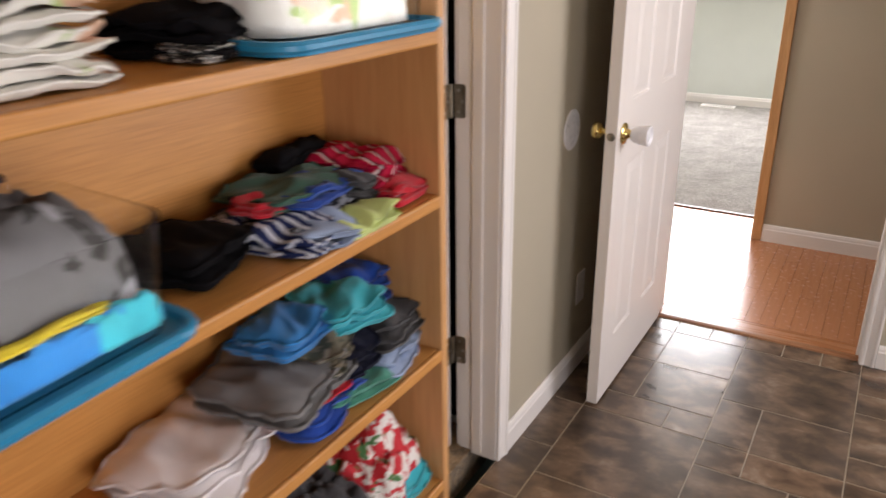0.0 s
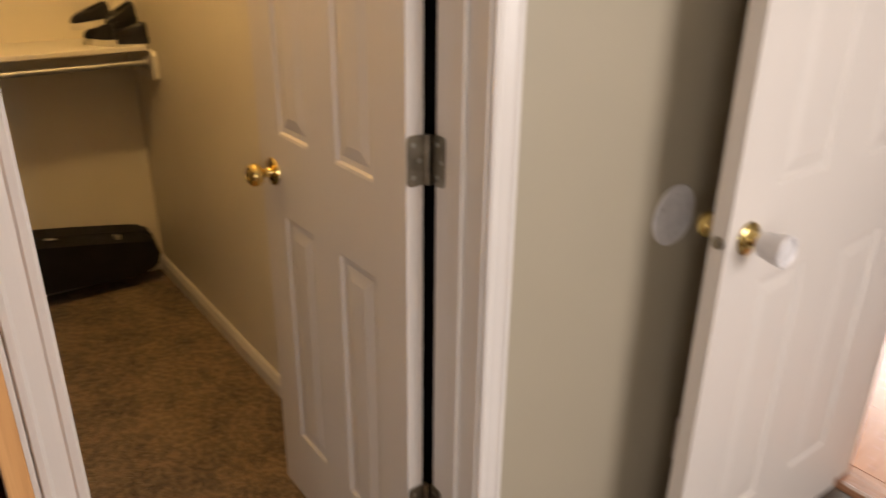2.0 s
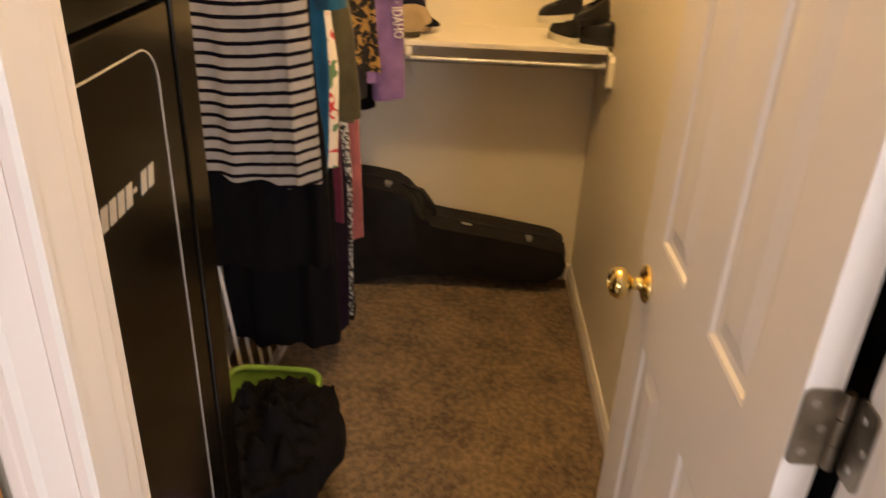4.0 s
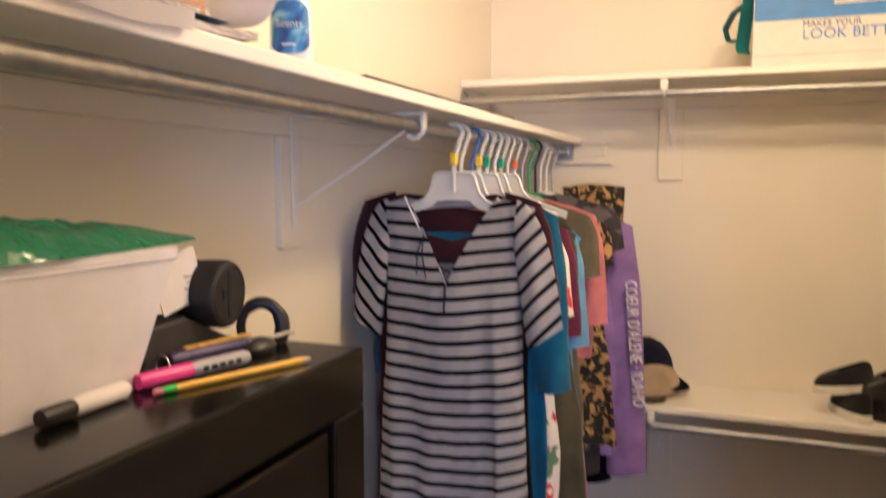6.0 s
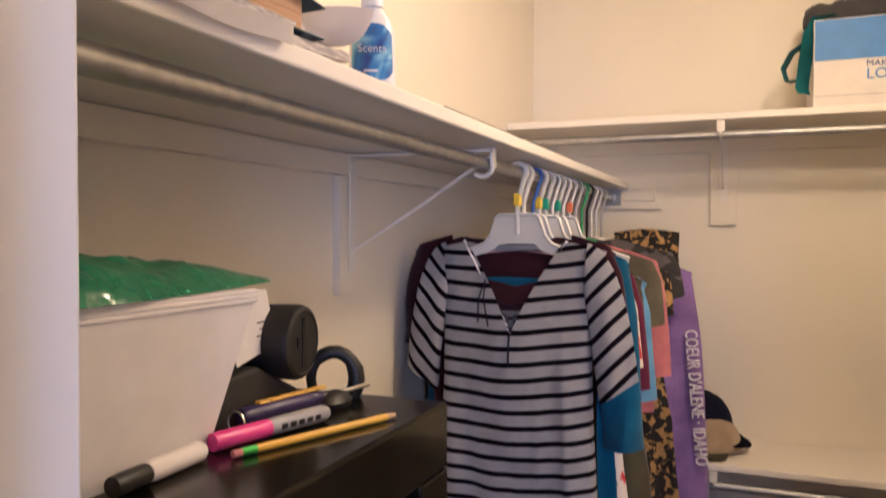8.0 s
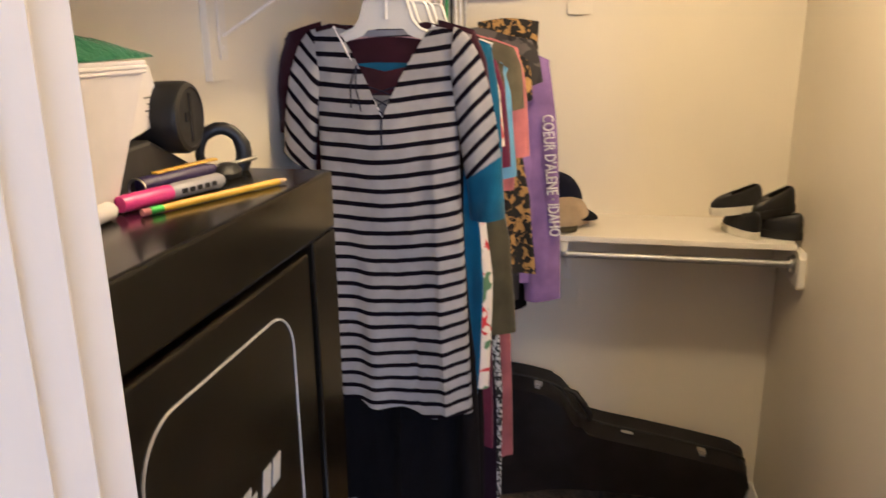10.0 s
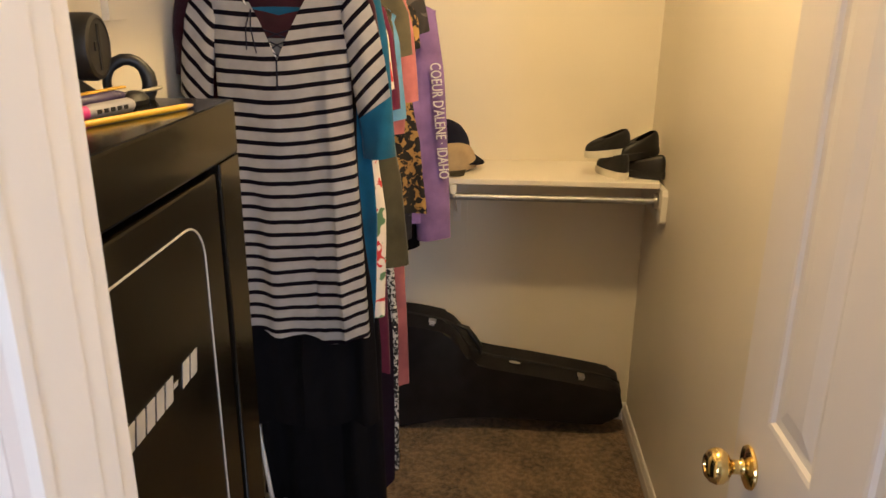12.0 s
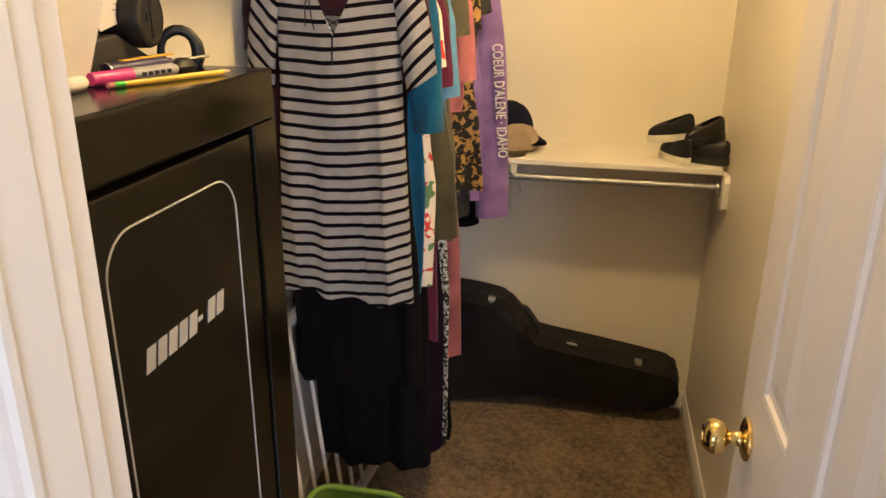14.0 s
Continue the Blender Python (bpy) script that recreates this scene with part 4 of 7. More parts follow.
    box(bm, -0.0118, -0.0110, -0.075, 0.075, top - 0.066, top - 0.032, 0, 1, m)
    part("neck_tape", bm, cloth("cloth_pale_pink", (0.62, 0.36, 0.34)), th, "pale pink neck tape")
    return th, m


dress, dm = striped_tunic(-2.150, 0.868, -4, 1.624, 0.832)
garment("camisole", "dark maroon top layered inside the striped dress", C["maroon"], -2.150, -4, 0.122, 1.610, 1.40, 0.0, 0.05, 14, 0.112, 0.082, 0.010, 1.0, 0.0, 5, 33, y=0.868, slope=0.03, vexp=0.42)
garment("tank_top", "teal blue tank top layered inside the striped dress", C["teal"], -2.154, -4, 0.114, 1.562, 1.42, 0.0, 0.05, 14, 0.110, 0.030, 0.003, 1.0, 0.0, 5, 34, y=0.868, slope=0.02, vexp=0.5)


# lacing at the neck of the dress
def lace(pts, r=0.0013):
    part("lace", tube(bmesh.new(), [dm @ Vector(p) for p in pts], r, 6), C["navy"], dress, "dark blue cord lacing", True)


for k in range(3):
    z0, z1, w0, w1 = 1.503 - k * 0.021, 1.482 - k * 0.021, 0.036 - k * 0.010, 0.026 - k * 0.010
    for sd in (-1, 1):
        lace([(0.024, sd * w0, z0), (0.029, 0, (z0 + z1) / 2), (0.026, -sd * w1, z1)])
for y1, z1 in ((-0.060, 1.462), (-0.040, 1.455)):
    lace([(0.022, -0.052, 1.540), (0.036, (y1 - 0.052) / 2 - 0.004, 1.505), (0.038, y1, z1)])
lace([(0.036, 0, 1.442), (0.046, 0.002, 1.385)], 0.0018)

garment("knit_top", "dark maroon short sleeved knit top on a hanger", C["maroon"], -2.196, -3, 0.196, 1.632, 0.90, 0.19, 0.050, 14, 0.09, 0.05, 0.020, 0.80, 0.010, 6, 4, slope=0.04, y=0.842)
garment("blouse", "teal blue short sleeved blouse on a hanger", C["teal"], -2.240, -2, 0.196, 1.612, 0.80, 0.335, 0.042, 6, 0.09, 0.03, 0.018, 0.80, 0.012, 7, 5, slope=0.045)
garment("blouse", "white blouse printed with red flowers", C["floralwhite"], -2.300, 0, 0.178, 1.60, 0.800, 0.16, 0.05, 12, 0.09, 0.05, 0.02, 1.02, 0.012, 6, 6)
garment("knit_top", "wine red sleeved knit top on a hanger", C["wine"], -2.355, 1, 0.182, 1.61, 0.62, 0.22, 0.05, 10, 0.08, 0.05, 0.02, 0.98, 0.010, 6, 7)
garment("t_shirt", "sky blue short sleeved t-shirt on a hanger", C["sky"], -2.415, -2, 0.196, 1.60, 1.20, 0.24, 0.045, 9, 0.08, 0.03, 0.02, 0.98, 0.012, 6, 8)
garment("tunic", "dark olive green tunic on a hanger", C["olive"], -2.385, 1, 0.194, 1.605, 0.925, 0.12, 0.04, 8, 0.08, 0.05, 0.024, 1.16, 0.014, 5, 9)
garment("t_shirt", "khaki brown t-shirt on a hanger", C["khaki"], -2.525, 0, 0.205, 1.615, 0.85, 0.13, 0.050, 12, 0.08, 0.04, 0.02, 0.9, 0.012, 6, 12, slope=0.06)
garment("blouse", "coral pink short sleeved blouse on a hanger", C["pink"], -2.590, 2, 0.208, 1.615, 1.22, 0.25, 0.046, 9, 0.08, 0.04, 0.02, 0.92, 0.011, 6, 10, slope=0.06)
garment("skirt_dress", "long dusty rose dress on a hanger", C["rose"], -2.640, 0, 0.178, 1.60, 0.44, 0.0, 0.07, 20, 0.08, 0.05, 0.02, 1.10, 0.012, 6, 11, "dress")
garment("blouse", "gold and black animal print blouse", C["animal"], -2.690, 2, 0.214, 1.605, 0.955, 0.10, 0.05, 12, 0.08, 0.05, 0.02, 1.16, 0.012, 6, 13)
garment("flannel_shirt", "dark plaid flannel shirt on a hanger", C["plaid"], -2.740, 0, 0.235, 1.625, 0.86, 0.10, 0.045, 20, 0.08, 0.03, 0.022, 0.86, 0.012, 6, 14, slope=0.06)
hoodie, hm = garment("hooded_sweatshirt", "purple hooded sweatshirt with white lettering down the sleeve", C["purple"], -2.810, 2, 0.266, 1.585, 0.90, 0.67, 0.060, 5, 0.08, 0.03, 0.03, 0.95, 0.010, 5, 15, "sweatshirt", slope=0.06)
garment("cardigan", "black cardigan at the end of the rod", C["black"], -2.880, 2, 0.200, 1.60, 0.80, 0.60, 0.05, 6, 0.08, 0.05, 0.025, 1.02, 0.012, 6, 16)
garment("skirt", "gold and black animal print skirt on a clip hanger", C["animal"], -2.950, 4, 0.085, 1.638, 1.15, 0.0, 0.05, 12, 0.02, 0.0, 0.02, 1.2, 0.010, 6, 21, "skirt", y=1.005, slope=0.01)
# long dark things whose hems nearly reach the floor
garment("long_skirt", "long black dress hanging under the striped one", C["black"], -2.215, -2, 0.150, 1.58, 0.560, 0.0, 0.07, 20, 0.08, 0.05, 0.025, 1.14, 0.014, 6, 17, "dress")
low_dress, low_m = garment("long_skirt", "long black dress reaching almost to the floor", C["black"], -2.330, 2, 0.165, 1.58, 0.240, 0.0, 0.07, 20, 0.08, 0.05, 0.03, 1.04, 0.016, 6, 18, "dress")
bm = bmesh.new()
for k in range(4):
    box(bm, 0.046, 0.047, -0.058 + k * 0.008, -0.053 + k * 0.008, 0.540 - 0.002 * k, 0.552 - 0.002 * k, 0, 1, low_m)
part("printed_mark", bm, M_INKWHITE, low_dress, "small white printed mark")
garment("long_skirt", "long dark plum dress reaching almost to the floor", C["plum"], -2.440, 2, 0.165, 1.57, 0.20, 0.0, 0.07, 20, 0.08, 0.05, 0.03, 1.06, 0.016, 6, 19, "dress")
garment("long_skirt", "long black and white printed dress", C["zebra"], -2.505, 0, 0.170, 1.57, 0.22, 0.0, 0.07, 20, 0.08, 0.05, 0.022, 1.12, 0.012, 6, 20, "dress")


def lettering(name, text, size, m, material, parent, label="", depth=0.0006, align="LEFT"):
    cu = bpy.data.curves.new(name, "FONT")
    cu.body, cu.size, cu.extrude, cu.align_x, cu.align_y = text, size, depth, align, "CENTER"
    cu.resolution_u = 3
    tmp = new("tmp_text", cu)
    me = bpy.data.meshes.new_from_object(tmp)
    bpy.data.objects.remove(tmp)
    bm = bmesh.new()
    bm.from_mesh(me)
    bm.transform(m)
    return part(name, bm, material, parent, label)


# the lettering runs down the outer sleeve
sleeve_m = hm @ Matrix.Translation((0.036, 0.262, 1.385)) @ Matrix(((0, 0, 1, 0), (0.087, 0.996, 0, 0), (-0.996, 0.087, 0, 0), (0, 0, 0, 1))) @ Matrix.Diagonal((0.67, 1, 1, 1))
lettering("sleeve_lettering", "COEUR D'ALENE · IDAHO", 0.044, sleeve_m, M_INKWHITE, hoodie, "white printed lettering", 0.004)

# black sheet, added flat behind the closet door to stand for the gap's shade
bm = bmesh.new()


def gap_sheet_fn(u, v):
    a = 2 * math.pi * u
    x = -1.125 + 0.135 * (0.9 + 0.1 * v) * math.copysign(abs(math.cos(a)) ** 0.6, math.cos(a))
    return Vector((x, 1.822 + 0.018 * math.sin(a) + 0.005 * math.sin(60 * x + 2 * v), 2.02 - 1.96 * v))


grid(bm, 40, 24, gap_sheet_fn, 0, True)
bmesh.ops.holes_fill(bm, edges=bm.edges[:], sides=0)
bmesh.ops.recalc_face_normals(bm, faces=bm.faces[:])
solo("long_coat", bm, C["black"], "added black sheet standing for shade in the gap behind the door", "coat", "", "", True)

# ---- steel cabinet and the things on it ----
def enamel(name, colour, rough, peel=300, strength=0.03):
    k = Mat(name, colour, rough)
    k.vary(5, 0.85, 1.15)
    k.bump(k.noise(peel, 2), strength, 0.001)
    k.gloss(k.noise(9, 4), rough - 0.05, rough + 0.14)
    k.b.inputs["Specular IOR Level"].default_value = 0.3
    return k.m


M_SAFE = enamel("dark_bronze_enamel", (0.0058, 0.0046, 0.0030), 0.12)
M_SILVER = plain("silver_print", (0.50, 0.49, 0.47), 0.4, 0.3)
M_BLACKP = plain("black_plastic", (0.010, 0.009, 0.009), 0.48, 0.0, 0.8, 1.3)
M_RUBBER = plain("dark_grey_plastic", (0.026, 0.024, 0.024), 0.55)
M_PAPER = plain("white_paper", (0.74, 0.70, 0.70), 0.75, 0, 0.95, 1.03)
ST = 1.432                                   # top of the cabinet
safe = thing("gun_cabinet", (-1.345, 0.78, 0.012), "dark bronze enamelled steel cabinet with silver pinstripe door", "cabinet")
part("body", boxes((-1.615, -1.075, LY + 0.012, 0.905, 0.013, ST - 0.004), bevel=0.003), M_SAFE, safe)
part("top_panel", boxes((-1.615, -1.075, LY + 0.014, 0.945, ST - 0.075, ST), bevel=0.004), M_SAFE, safe)
part("side_stile", boxes((-1.615, -1.538, 0.9055, 0.945, 0.06, ST - 0.076), bevel=0.003), M_SAFE, safe)
part("side_stile", boxes((-1.105, -1.075, 0.9055, 0.945, 0.06, ST - 0.076), bevel=0.003), M_SAFE, safe)
part("kick_plate", boxes((-1.615, -1.075, 0.9055, 0.944, 0.013, 0.058), bevel=0.003), M_SAFE, safe)
part("door", boxes((-1.529, -1.110, 0.9055, 0.942, 0.066, ST - 0.085), bevel=0.004), M_SAFE, safe)
sdoor = safe.children[-1]
bm = bmesh.new()
pl = rounded(-1.466, -1.166, 0.20, 1.302, 0.052, 8)
tube(bm, [(x, 0.9424, z) for x, z in pl] + [(pl[0][0], 0.9424, pl[0][1])], 0.0014, 6, False)
part("pinstripe", bm, M_SILVER, sdoor, "thin silver pinstripe")
for k in range(8):
    x0, wide, lean, z0, hgt = -1.212 - k * 0.0245, 0.019, 0.007, 1.122, 0.030
    if k == 5:
        wide, z0, hgt, lean = 0.012, 1.134, 0.006, 0.0015
    bm = extrude_outline(bmesh.new(), [(x0, z0), (x0 - wide, z0), (x0 - wide - lean, z0 + hgt), (x0 - lean, z0 + hgt)], 0.0008, Matrix(((1, 0, 0, 0), (0, 0, 1, 0.9424), (0, 1, 0, 0), (0, 0, 0, 1))))
    bmesh.ops.recalc_face_normals(bm, faces=bm.faces[:])
    part("emblem_block", bm, M_SILVER, sdoor, "slanted silver emblem block")
part("lock", lathe(bmesh.new(), [(0.012, 0), (0.012, 0.004), (0.009, 0.006), (0.001, 0.006)], Matrix.Translation((-1.14, 0.942, 0.80)) @ Matrix.Rotation(radians(-90), 4, "X"), 16), M_STEEL, sdoor, "small steel key lock")

# white tapered bin with papers, a green bag lying on it
bin_ = thing("white_bin", (-1.20, 0.76, ST), "white tapered plastic bin filled with papers", "bin")
bm = bmesh.new()
lo = [(-1.090, 0.818), (-1.349, 0.820), (-1.349, 0.660), (-1.090, 0.660)]
hi = [(-1.075, 0.842), (-1.397, 0.840), (-1.397, 0.645), (-1.075, 0.645)]
for inner in (0.0, 0.004):
    a = [bm.verts.new((x + (inner if x < -1.2 else -inner), y + (-inner if y > 0.7 else inner), ST + inner)) for x, y in lo]
    b = [bm.verts.new((x + (inner if x < -1.2 else -inner), y + (-inner if y > 0.7 else inner), ST + 0.142)) for x, y in hi]
    bm.faces.new(a)
    for i in range(4):
        bm.faces.new((a[i], a[(i + 1) % 4], b[(i + 1) % 4], b[i]))
    if inner == 0:
        b0 = b
for i in range(4):
    bm.faces.new((b0[i], b0[(i + 1) % 4], b[(i + 1) % 4], b[i]))
bmesh.ops.recalc_face_normals(bm, faces=bm.faces[:])
part("shell", bm, M_PAPER, bin_)
bm = bmesh.new()
for k in range(3):
    z, e = ST + 0.1300 + k * 0.0042, 0.0006 * (k % 2)
    box(bm, -1.3955 - e, -1.0775, 0.647, 0.8405 + e, z, z + 0.0039, 0.0008, 1)
part("rim", bm, M_PAPER, bin_, "edges of stacked white sheets")
bm = bmesh.new()
LM = Matrix.Translation((-1.455, 0.790, ST + 0.060)) @ Matrix.Rotation(radians(8), 4, "Z")
extrude_outline(bm, [(0.030, 0.0), (-0.056, 0.012), (-0.032, 0.074), (0.060, 0.074)], 0.0012, LM @ Matrix(((1, 0, 0, 0), (0, 0, -1, 0), (0, 1, 0, 0), (0, 0, 0, 1))))
bmesh.ops.recalc_face_normals(bm, faces=bm.faces[:])
sheet = solo("letter", bm, M_PAPER, "white printed letter tucked beside the bin", "paper")
bm = bmesh.new()
for k in range(4):
    box(bm, -0.044, -0.016 + 0.006 * (k % 2), 0.0002, 0.0006, 0.018 + k * 0.007, 0.0195 + k * 0.007, 0, 1, LM)
part("printing", bm, M_RUBBER, sheet)

k = Mat("green_film", (0.06, 0.31, 0.16), 0.16)
k.b.inputs["Transmission Weight"].default_value = 0.45
k.bump(k.noise(38, 2, (1, 1, 1), 0.8), 0.35, 0.01)
M_GREENBAG = k.m


def crumple(name, label, category, material, cx, cy, z, w, d, h, seed, yaw=0.0, p=2.8, rough_=0.55, sq=3.4, wob=0.22, lean=0.0, group="", nu=84, nv=24, freq=9):
    """A heap or fold of soft stuff: a domed sheet with creases, closed underneath."""
    bm = bmesh.new()
    m = Matrix.Translation((cx, cy, z)) @ Matrix.Rotation(radians(yaw), 4, "Z")

    ca, sa = math.cos(seed * 1.7), math.sin(seed * 1.7)

    def edge(a):
        c, s = math.cos(a), math.sin(a)
        r = (abs(c) ** sq + abs(s) ** sq) ** (-1 / sq)
        r *= 1 + wob * noise.noise(Vector((c * 1.6 + seed, s * 1.6, seed * 0.37))) + 0.5 * wob * noise.noise(Vector((c * 4.5 + seed, s * 4.5, seed * 0.9)))
        return r * c * w / 2, r * s * d / 2

    def creases(x, y):
        p, q = ca * x + sa * y, ca * y - sa * x
        a = noise.noise(Vector((p * freq * 5.0 + seed, q * freq * 1.3, seed * 0.7)))
        b = noise.noise(Vector((q * freq * 4.0 - seed, p * freq * 1.1, seed * 1.9)))
        return (1 - abs(a) * 2.2) * 0.6 + (1 - abs(b) * 2.2) * 0.4

    def top(u, v):
        ex, ey = edge(2 * math.pi * u)
        r = max(v, 0.001)
        lift = min(0.016, 0.20 * h + 0.002) * min(1.0, rough_ * 2.2)
        if v <= 0.78:
            q = r / 0.78
            x, y = ex * q * 0.97, ey * q * 0.97
            t = noise.turbulence(Vector((x * freq * 1.9 + seed, y * freq * 1.9, seed * 1.3)), 3, True)
            z = h * (1 - 0.38 * q ** p) * (1 + rough_ * (t - 0.62)) + lean * x + lift * creases(x, y)
        else:
            q = (v - 0.78) / 0.22
            t = noise.turbulence(Vector((ex * freq * 1.84 + seed, ey * freq * 1.84, seed * 1.3)), 3, True)
            zt = h * 0.62 * (1 + rough_ * (t - 0.62)) + lean * ex + lift * creases(ex * 0.97, ey * 0.97)
            z = zt * (1 - q ** 1.2)
            layers = 0.5 + 0.5 * math.sin(z / 0.0085 * math.pi + 2.5 * noise.noise(Vector((ex * 14, ey * 14, seed))))
            g = 0.97 + 0.05 * math.sin(min(1.0, q * 2.0) * math.pi / 2) - 0.030 * layers * (1 - q)
            x, y = ex * g, ey * g
        return Vector((x, y, max(0.0005, z)))

    grid(bm, nu, nv, lambda u, v: m @ top(u, v), 0, True)
    bmesh.ops.remove_doubles(bm, verts=bm.verts[:], dist=0.0004)
    bmesh.ops.holes_fill(bm, edges=bm.edges[:], sides=0)
    bmesh.ops.recalc_face_normals(bm, faces=bm.faces[:])
    ob = solo(name, bm, material, label, category, group, "", False)
    ob.data.polygons.foreach_set("use_smooth", [True] * len(ob.data.polygons))
    return ob


def film_bag():
    """A slack film bag: full at one end, drawn out to a flat point at the other, with sharp creases."""
    bm = bmesh.new()

    def skin(u, v, up):
        x = -1.080 - 0.395 * u
        wide = 0.088 * (1 - 0.80 * u ** 1.6)
        t = 2 * v - 1
        y = 0.765 + wide * t + 0.020 * u
        h = (0.033 * (1 - u) ** 0.75 + 0.004) * (1 - abs(t) ** 2.6)
        a = noise.noise(Vector((x * 16, y * 22, 3.1)))
        b = noise.noise(Vector((x * 34 + y * 30, y * 14, 8.4)))
        c = noise.noise(Vector((x * 60, y * 70, 1.4)))
        crease = 0.007 * (1 - 2.4 * abs(a)) + 0.003 * (1 - 2.6 * abs(b))
        z = max(0.0, h + crease * min(1.0, h / 0.02)) if up else 0.0
        return Vector((x, y + 0.006 * a, ST + 0.1432 + 0.0012 * up + z))

    grid(bm, 60, 30, lambda u, v: skin(u, v, 1))
    grid(bm, 60, 30, lambda u, v: skin(u, v, 0))
    bmesh.ops.remove_doubles(bm, verts=bm.verts[:], dist=0.0013)
    bmesh.ops.recalc_face_normals(bm, faces=bm.faces[:])
    return solo("plastic_bag", bm, M_GREENBAG, "crumpled green translucent plastic bag on the bin", "bag", "", "", True)


film_bag()

speaker = thing("desk_speaker", (-1.51, 0.76, ST), "black round plastic speaker on a grey wedge", "speaker")
SPK = Matrix.Translation((-1.512, 0.760, ST + 0.074)) @ Matrix.Scale(0.93, 4) @ Matrix.Rotation(radians(6), 4, "Z") @ Matrix.Rotation(radians(-90), 4, "X")
part("drum", lathe(bmesh.new(), [(0.030, -0.03), (0.040, -0.02), (0.043, 0.0), (0.0445, 0.03), (0.0445, 0.05), (0.042, 0.056), (0.037, 0.058), (0.0365, 0.0565), (0.001, 0.0565)], SPK, 36), M_BLACKP, speaker, "", True)
bm = bmesh.new()
box(bm, -0.003, 0.003, -0.030, 0.030, 0.0566, 0.0580, 0, 1, SPK)
box(bm, 0.008, 0.016, -0.008, 0.004, 0.0566, 0.0585, 0, 1, SPK)
part("seam", bm, M_DARKGAP, speaker)
bm = extrude_outline(bmesh.new(), [(-0.05, 0.0005), (0.11, 0.0005), (0.11, 0.012), (0.02, 0.055), (-0.05, 0.050)], 0.07, Matrix.Translation((-1.440, 0.725, ST)) @ Matrix(((-1, 0, 0, 0), (0, 0, 1, 0), (0, 1, 0, 0), (0, 0, 0, 1))), 0.004)
bmesh.ops.recalc_face_normals(bm, faces=bm.faces[:])
part("wedge", bm, M_RUBBER, speaker)
clip = bmesh.new()
tube(clip, [(-1.584 - 0.012 * math.cos(radians(a)), 0.812 + 0.024 * math.cos(radians(a)), ST + 0.022 + 0.032 * math.sin(radians(a))) for a in range(200, -41, -20)], [0.006] * 4 + [0.008] * 5 + [0.010] * 4, 12)
solo("hair_clip", clip, M_BLACKP, "black curved plastic hair clip", "hair clip", "", "", True)
solo("clicker", lathe(bmesh.new(), [(0.020, 0), (0.022, 0.006), (0.016, 0.014), (0.006, 0.017), (0.001, 0.0172)], Matrix.Translation((-1.545, 0.835, ST + 0.0003)) @ Matrix.Diagonal((1.3, 0.8, 1, 1)), 24), M_BLACKP,
     "small black oval plastic clicker", "clicker", "", "", True)


def pen(name, a, b, rings, label, category):
    """A round pen from a to b; rings are (fraction, radius, material, part name)."""
    t = thing(name, a, label, category)
    va, vb = Vector(a), Vector(b)
    for (f0, r0, mt, nm), (f1, r1, _, _) in zip(rings, rings[1:]):
        bm = tube(bmesh.new(), [va.lerp(vb, f0), va.lerp(vb, f0 + (f1 - f0) * 0.12), va.lerp(vb, f1 - (f1 - f0) * 0.08), va.lerp(vb, f1)], [r0 * 0.93, r0, r0 * 0.4 + r1 * 0.6 if r1 < r0 * 0.5 else r0, r1 if r1 < r0 else r0 * 0.93], 14)
        part(nm, bm, mt, t, "", True)
    return t


M_PINK = plain("pink_plastic", (0.72, 0.05, 0.28), 0.3)
M_GREYP = plain("grey_plastic", (0.36, 0.35, 0.37), 0.4)
M_YELLOW = plain("yellow_paint", (0.72, 0.42, 0.02), 0.35)
M_VIOLET = plain("violet_rubber", (0.035, 0.022, 0.10), 0.4)
M_TAGGREEN = plain("green_ferrule", (0.06, 0.42, 0.05), 0.35, 0.4)
M_LEAD = wood("pencil_wood", (0.45, 0.30, 0.16), (0.62, 0.45, 0.27), 0.6, 0)
pen("marker_pen", (-1.222, 0.838, ST + 0.0092), (-1.325, 0.834, ST + 0.0092), [(0.0, 0.0085, M_BLACKP, "cap"), (0.34, 0.0088, M_PAPER, "barrel"), (1.0, 0.006, None, "")], "white marker pen with a black cap", "pen")
pen("highlighter_pen", (-1.345, 0.828, ST + 0.0092), (-1.483, 0.862, ST + 0.0092), [(0.0, 0.0088, M_PINK, "cap"), (0.45, 0.0088, M_GREYP, "barrel"), (1.0, 0.006, None, "")], "pink capped marker pen with a grey barrel", "pen")
pen("pencil", (-1.337, 0.856, ST + 0.0042), (-1.519, 0.924, ST + 0.0042), [(0.0, 0.0036, plain("pink_eraser", (0.55, 0.20, 0.20), 0.7), "eraser"), (0.045, 0.0040, M_TAGGREEN, "ferrule"), (0.12, 0.0038, M_YELLOW, "shaft"),
    (0.93, 0.0036, M_LEAD, "point"), (1.0, 0.0006, None, "")], "yellow wooden pencil with green ferrule and pink eraser", "pencil")
sd = pen("screwdriver", (-1.420, 0.802, ST + 0.0112), (-1.600, 0.850, ST + 0.0155), [(0.0, 0.0100, M_VIOLET, "handle_end"), (0.12, 0.0095, M_VIOLET, "handle"), (0.50, 0.0085, M_VIOLET, "collar"), (0.60, 0.0028, M_STEEL, "blade"), (1.0, 0.002, None, "")],
         "screwdriver with yellow and violet handle", "screwdriver")
bm = bmesh.new()
for k in range(6):
    p = Vector((-1.450, 0.8045, ST + 0.0142)).lerp(Vector((-1.525, 0.8257, ST + 0.0163)), k / 5)
    box(bm, -0.0076, 0.0076, -0.0015, 0.0075, 0.0062, 0.0092, 0.001, 1, Matrix.Translation(p) @ Matrix.Rotation(radians(-15.7), 4, "Z"))
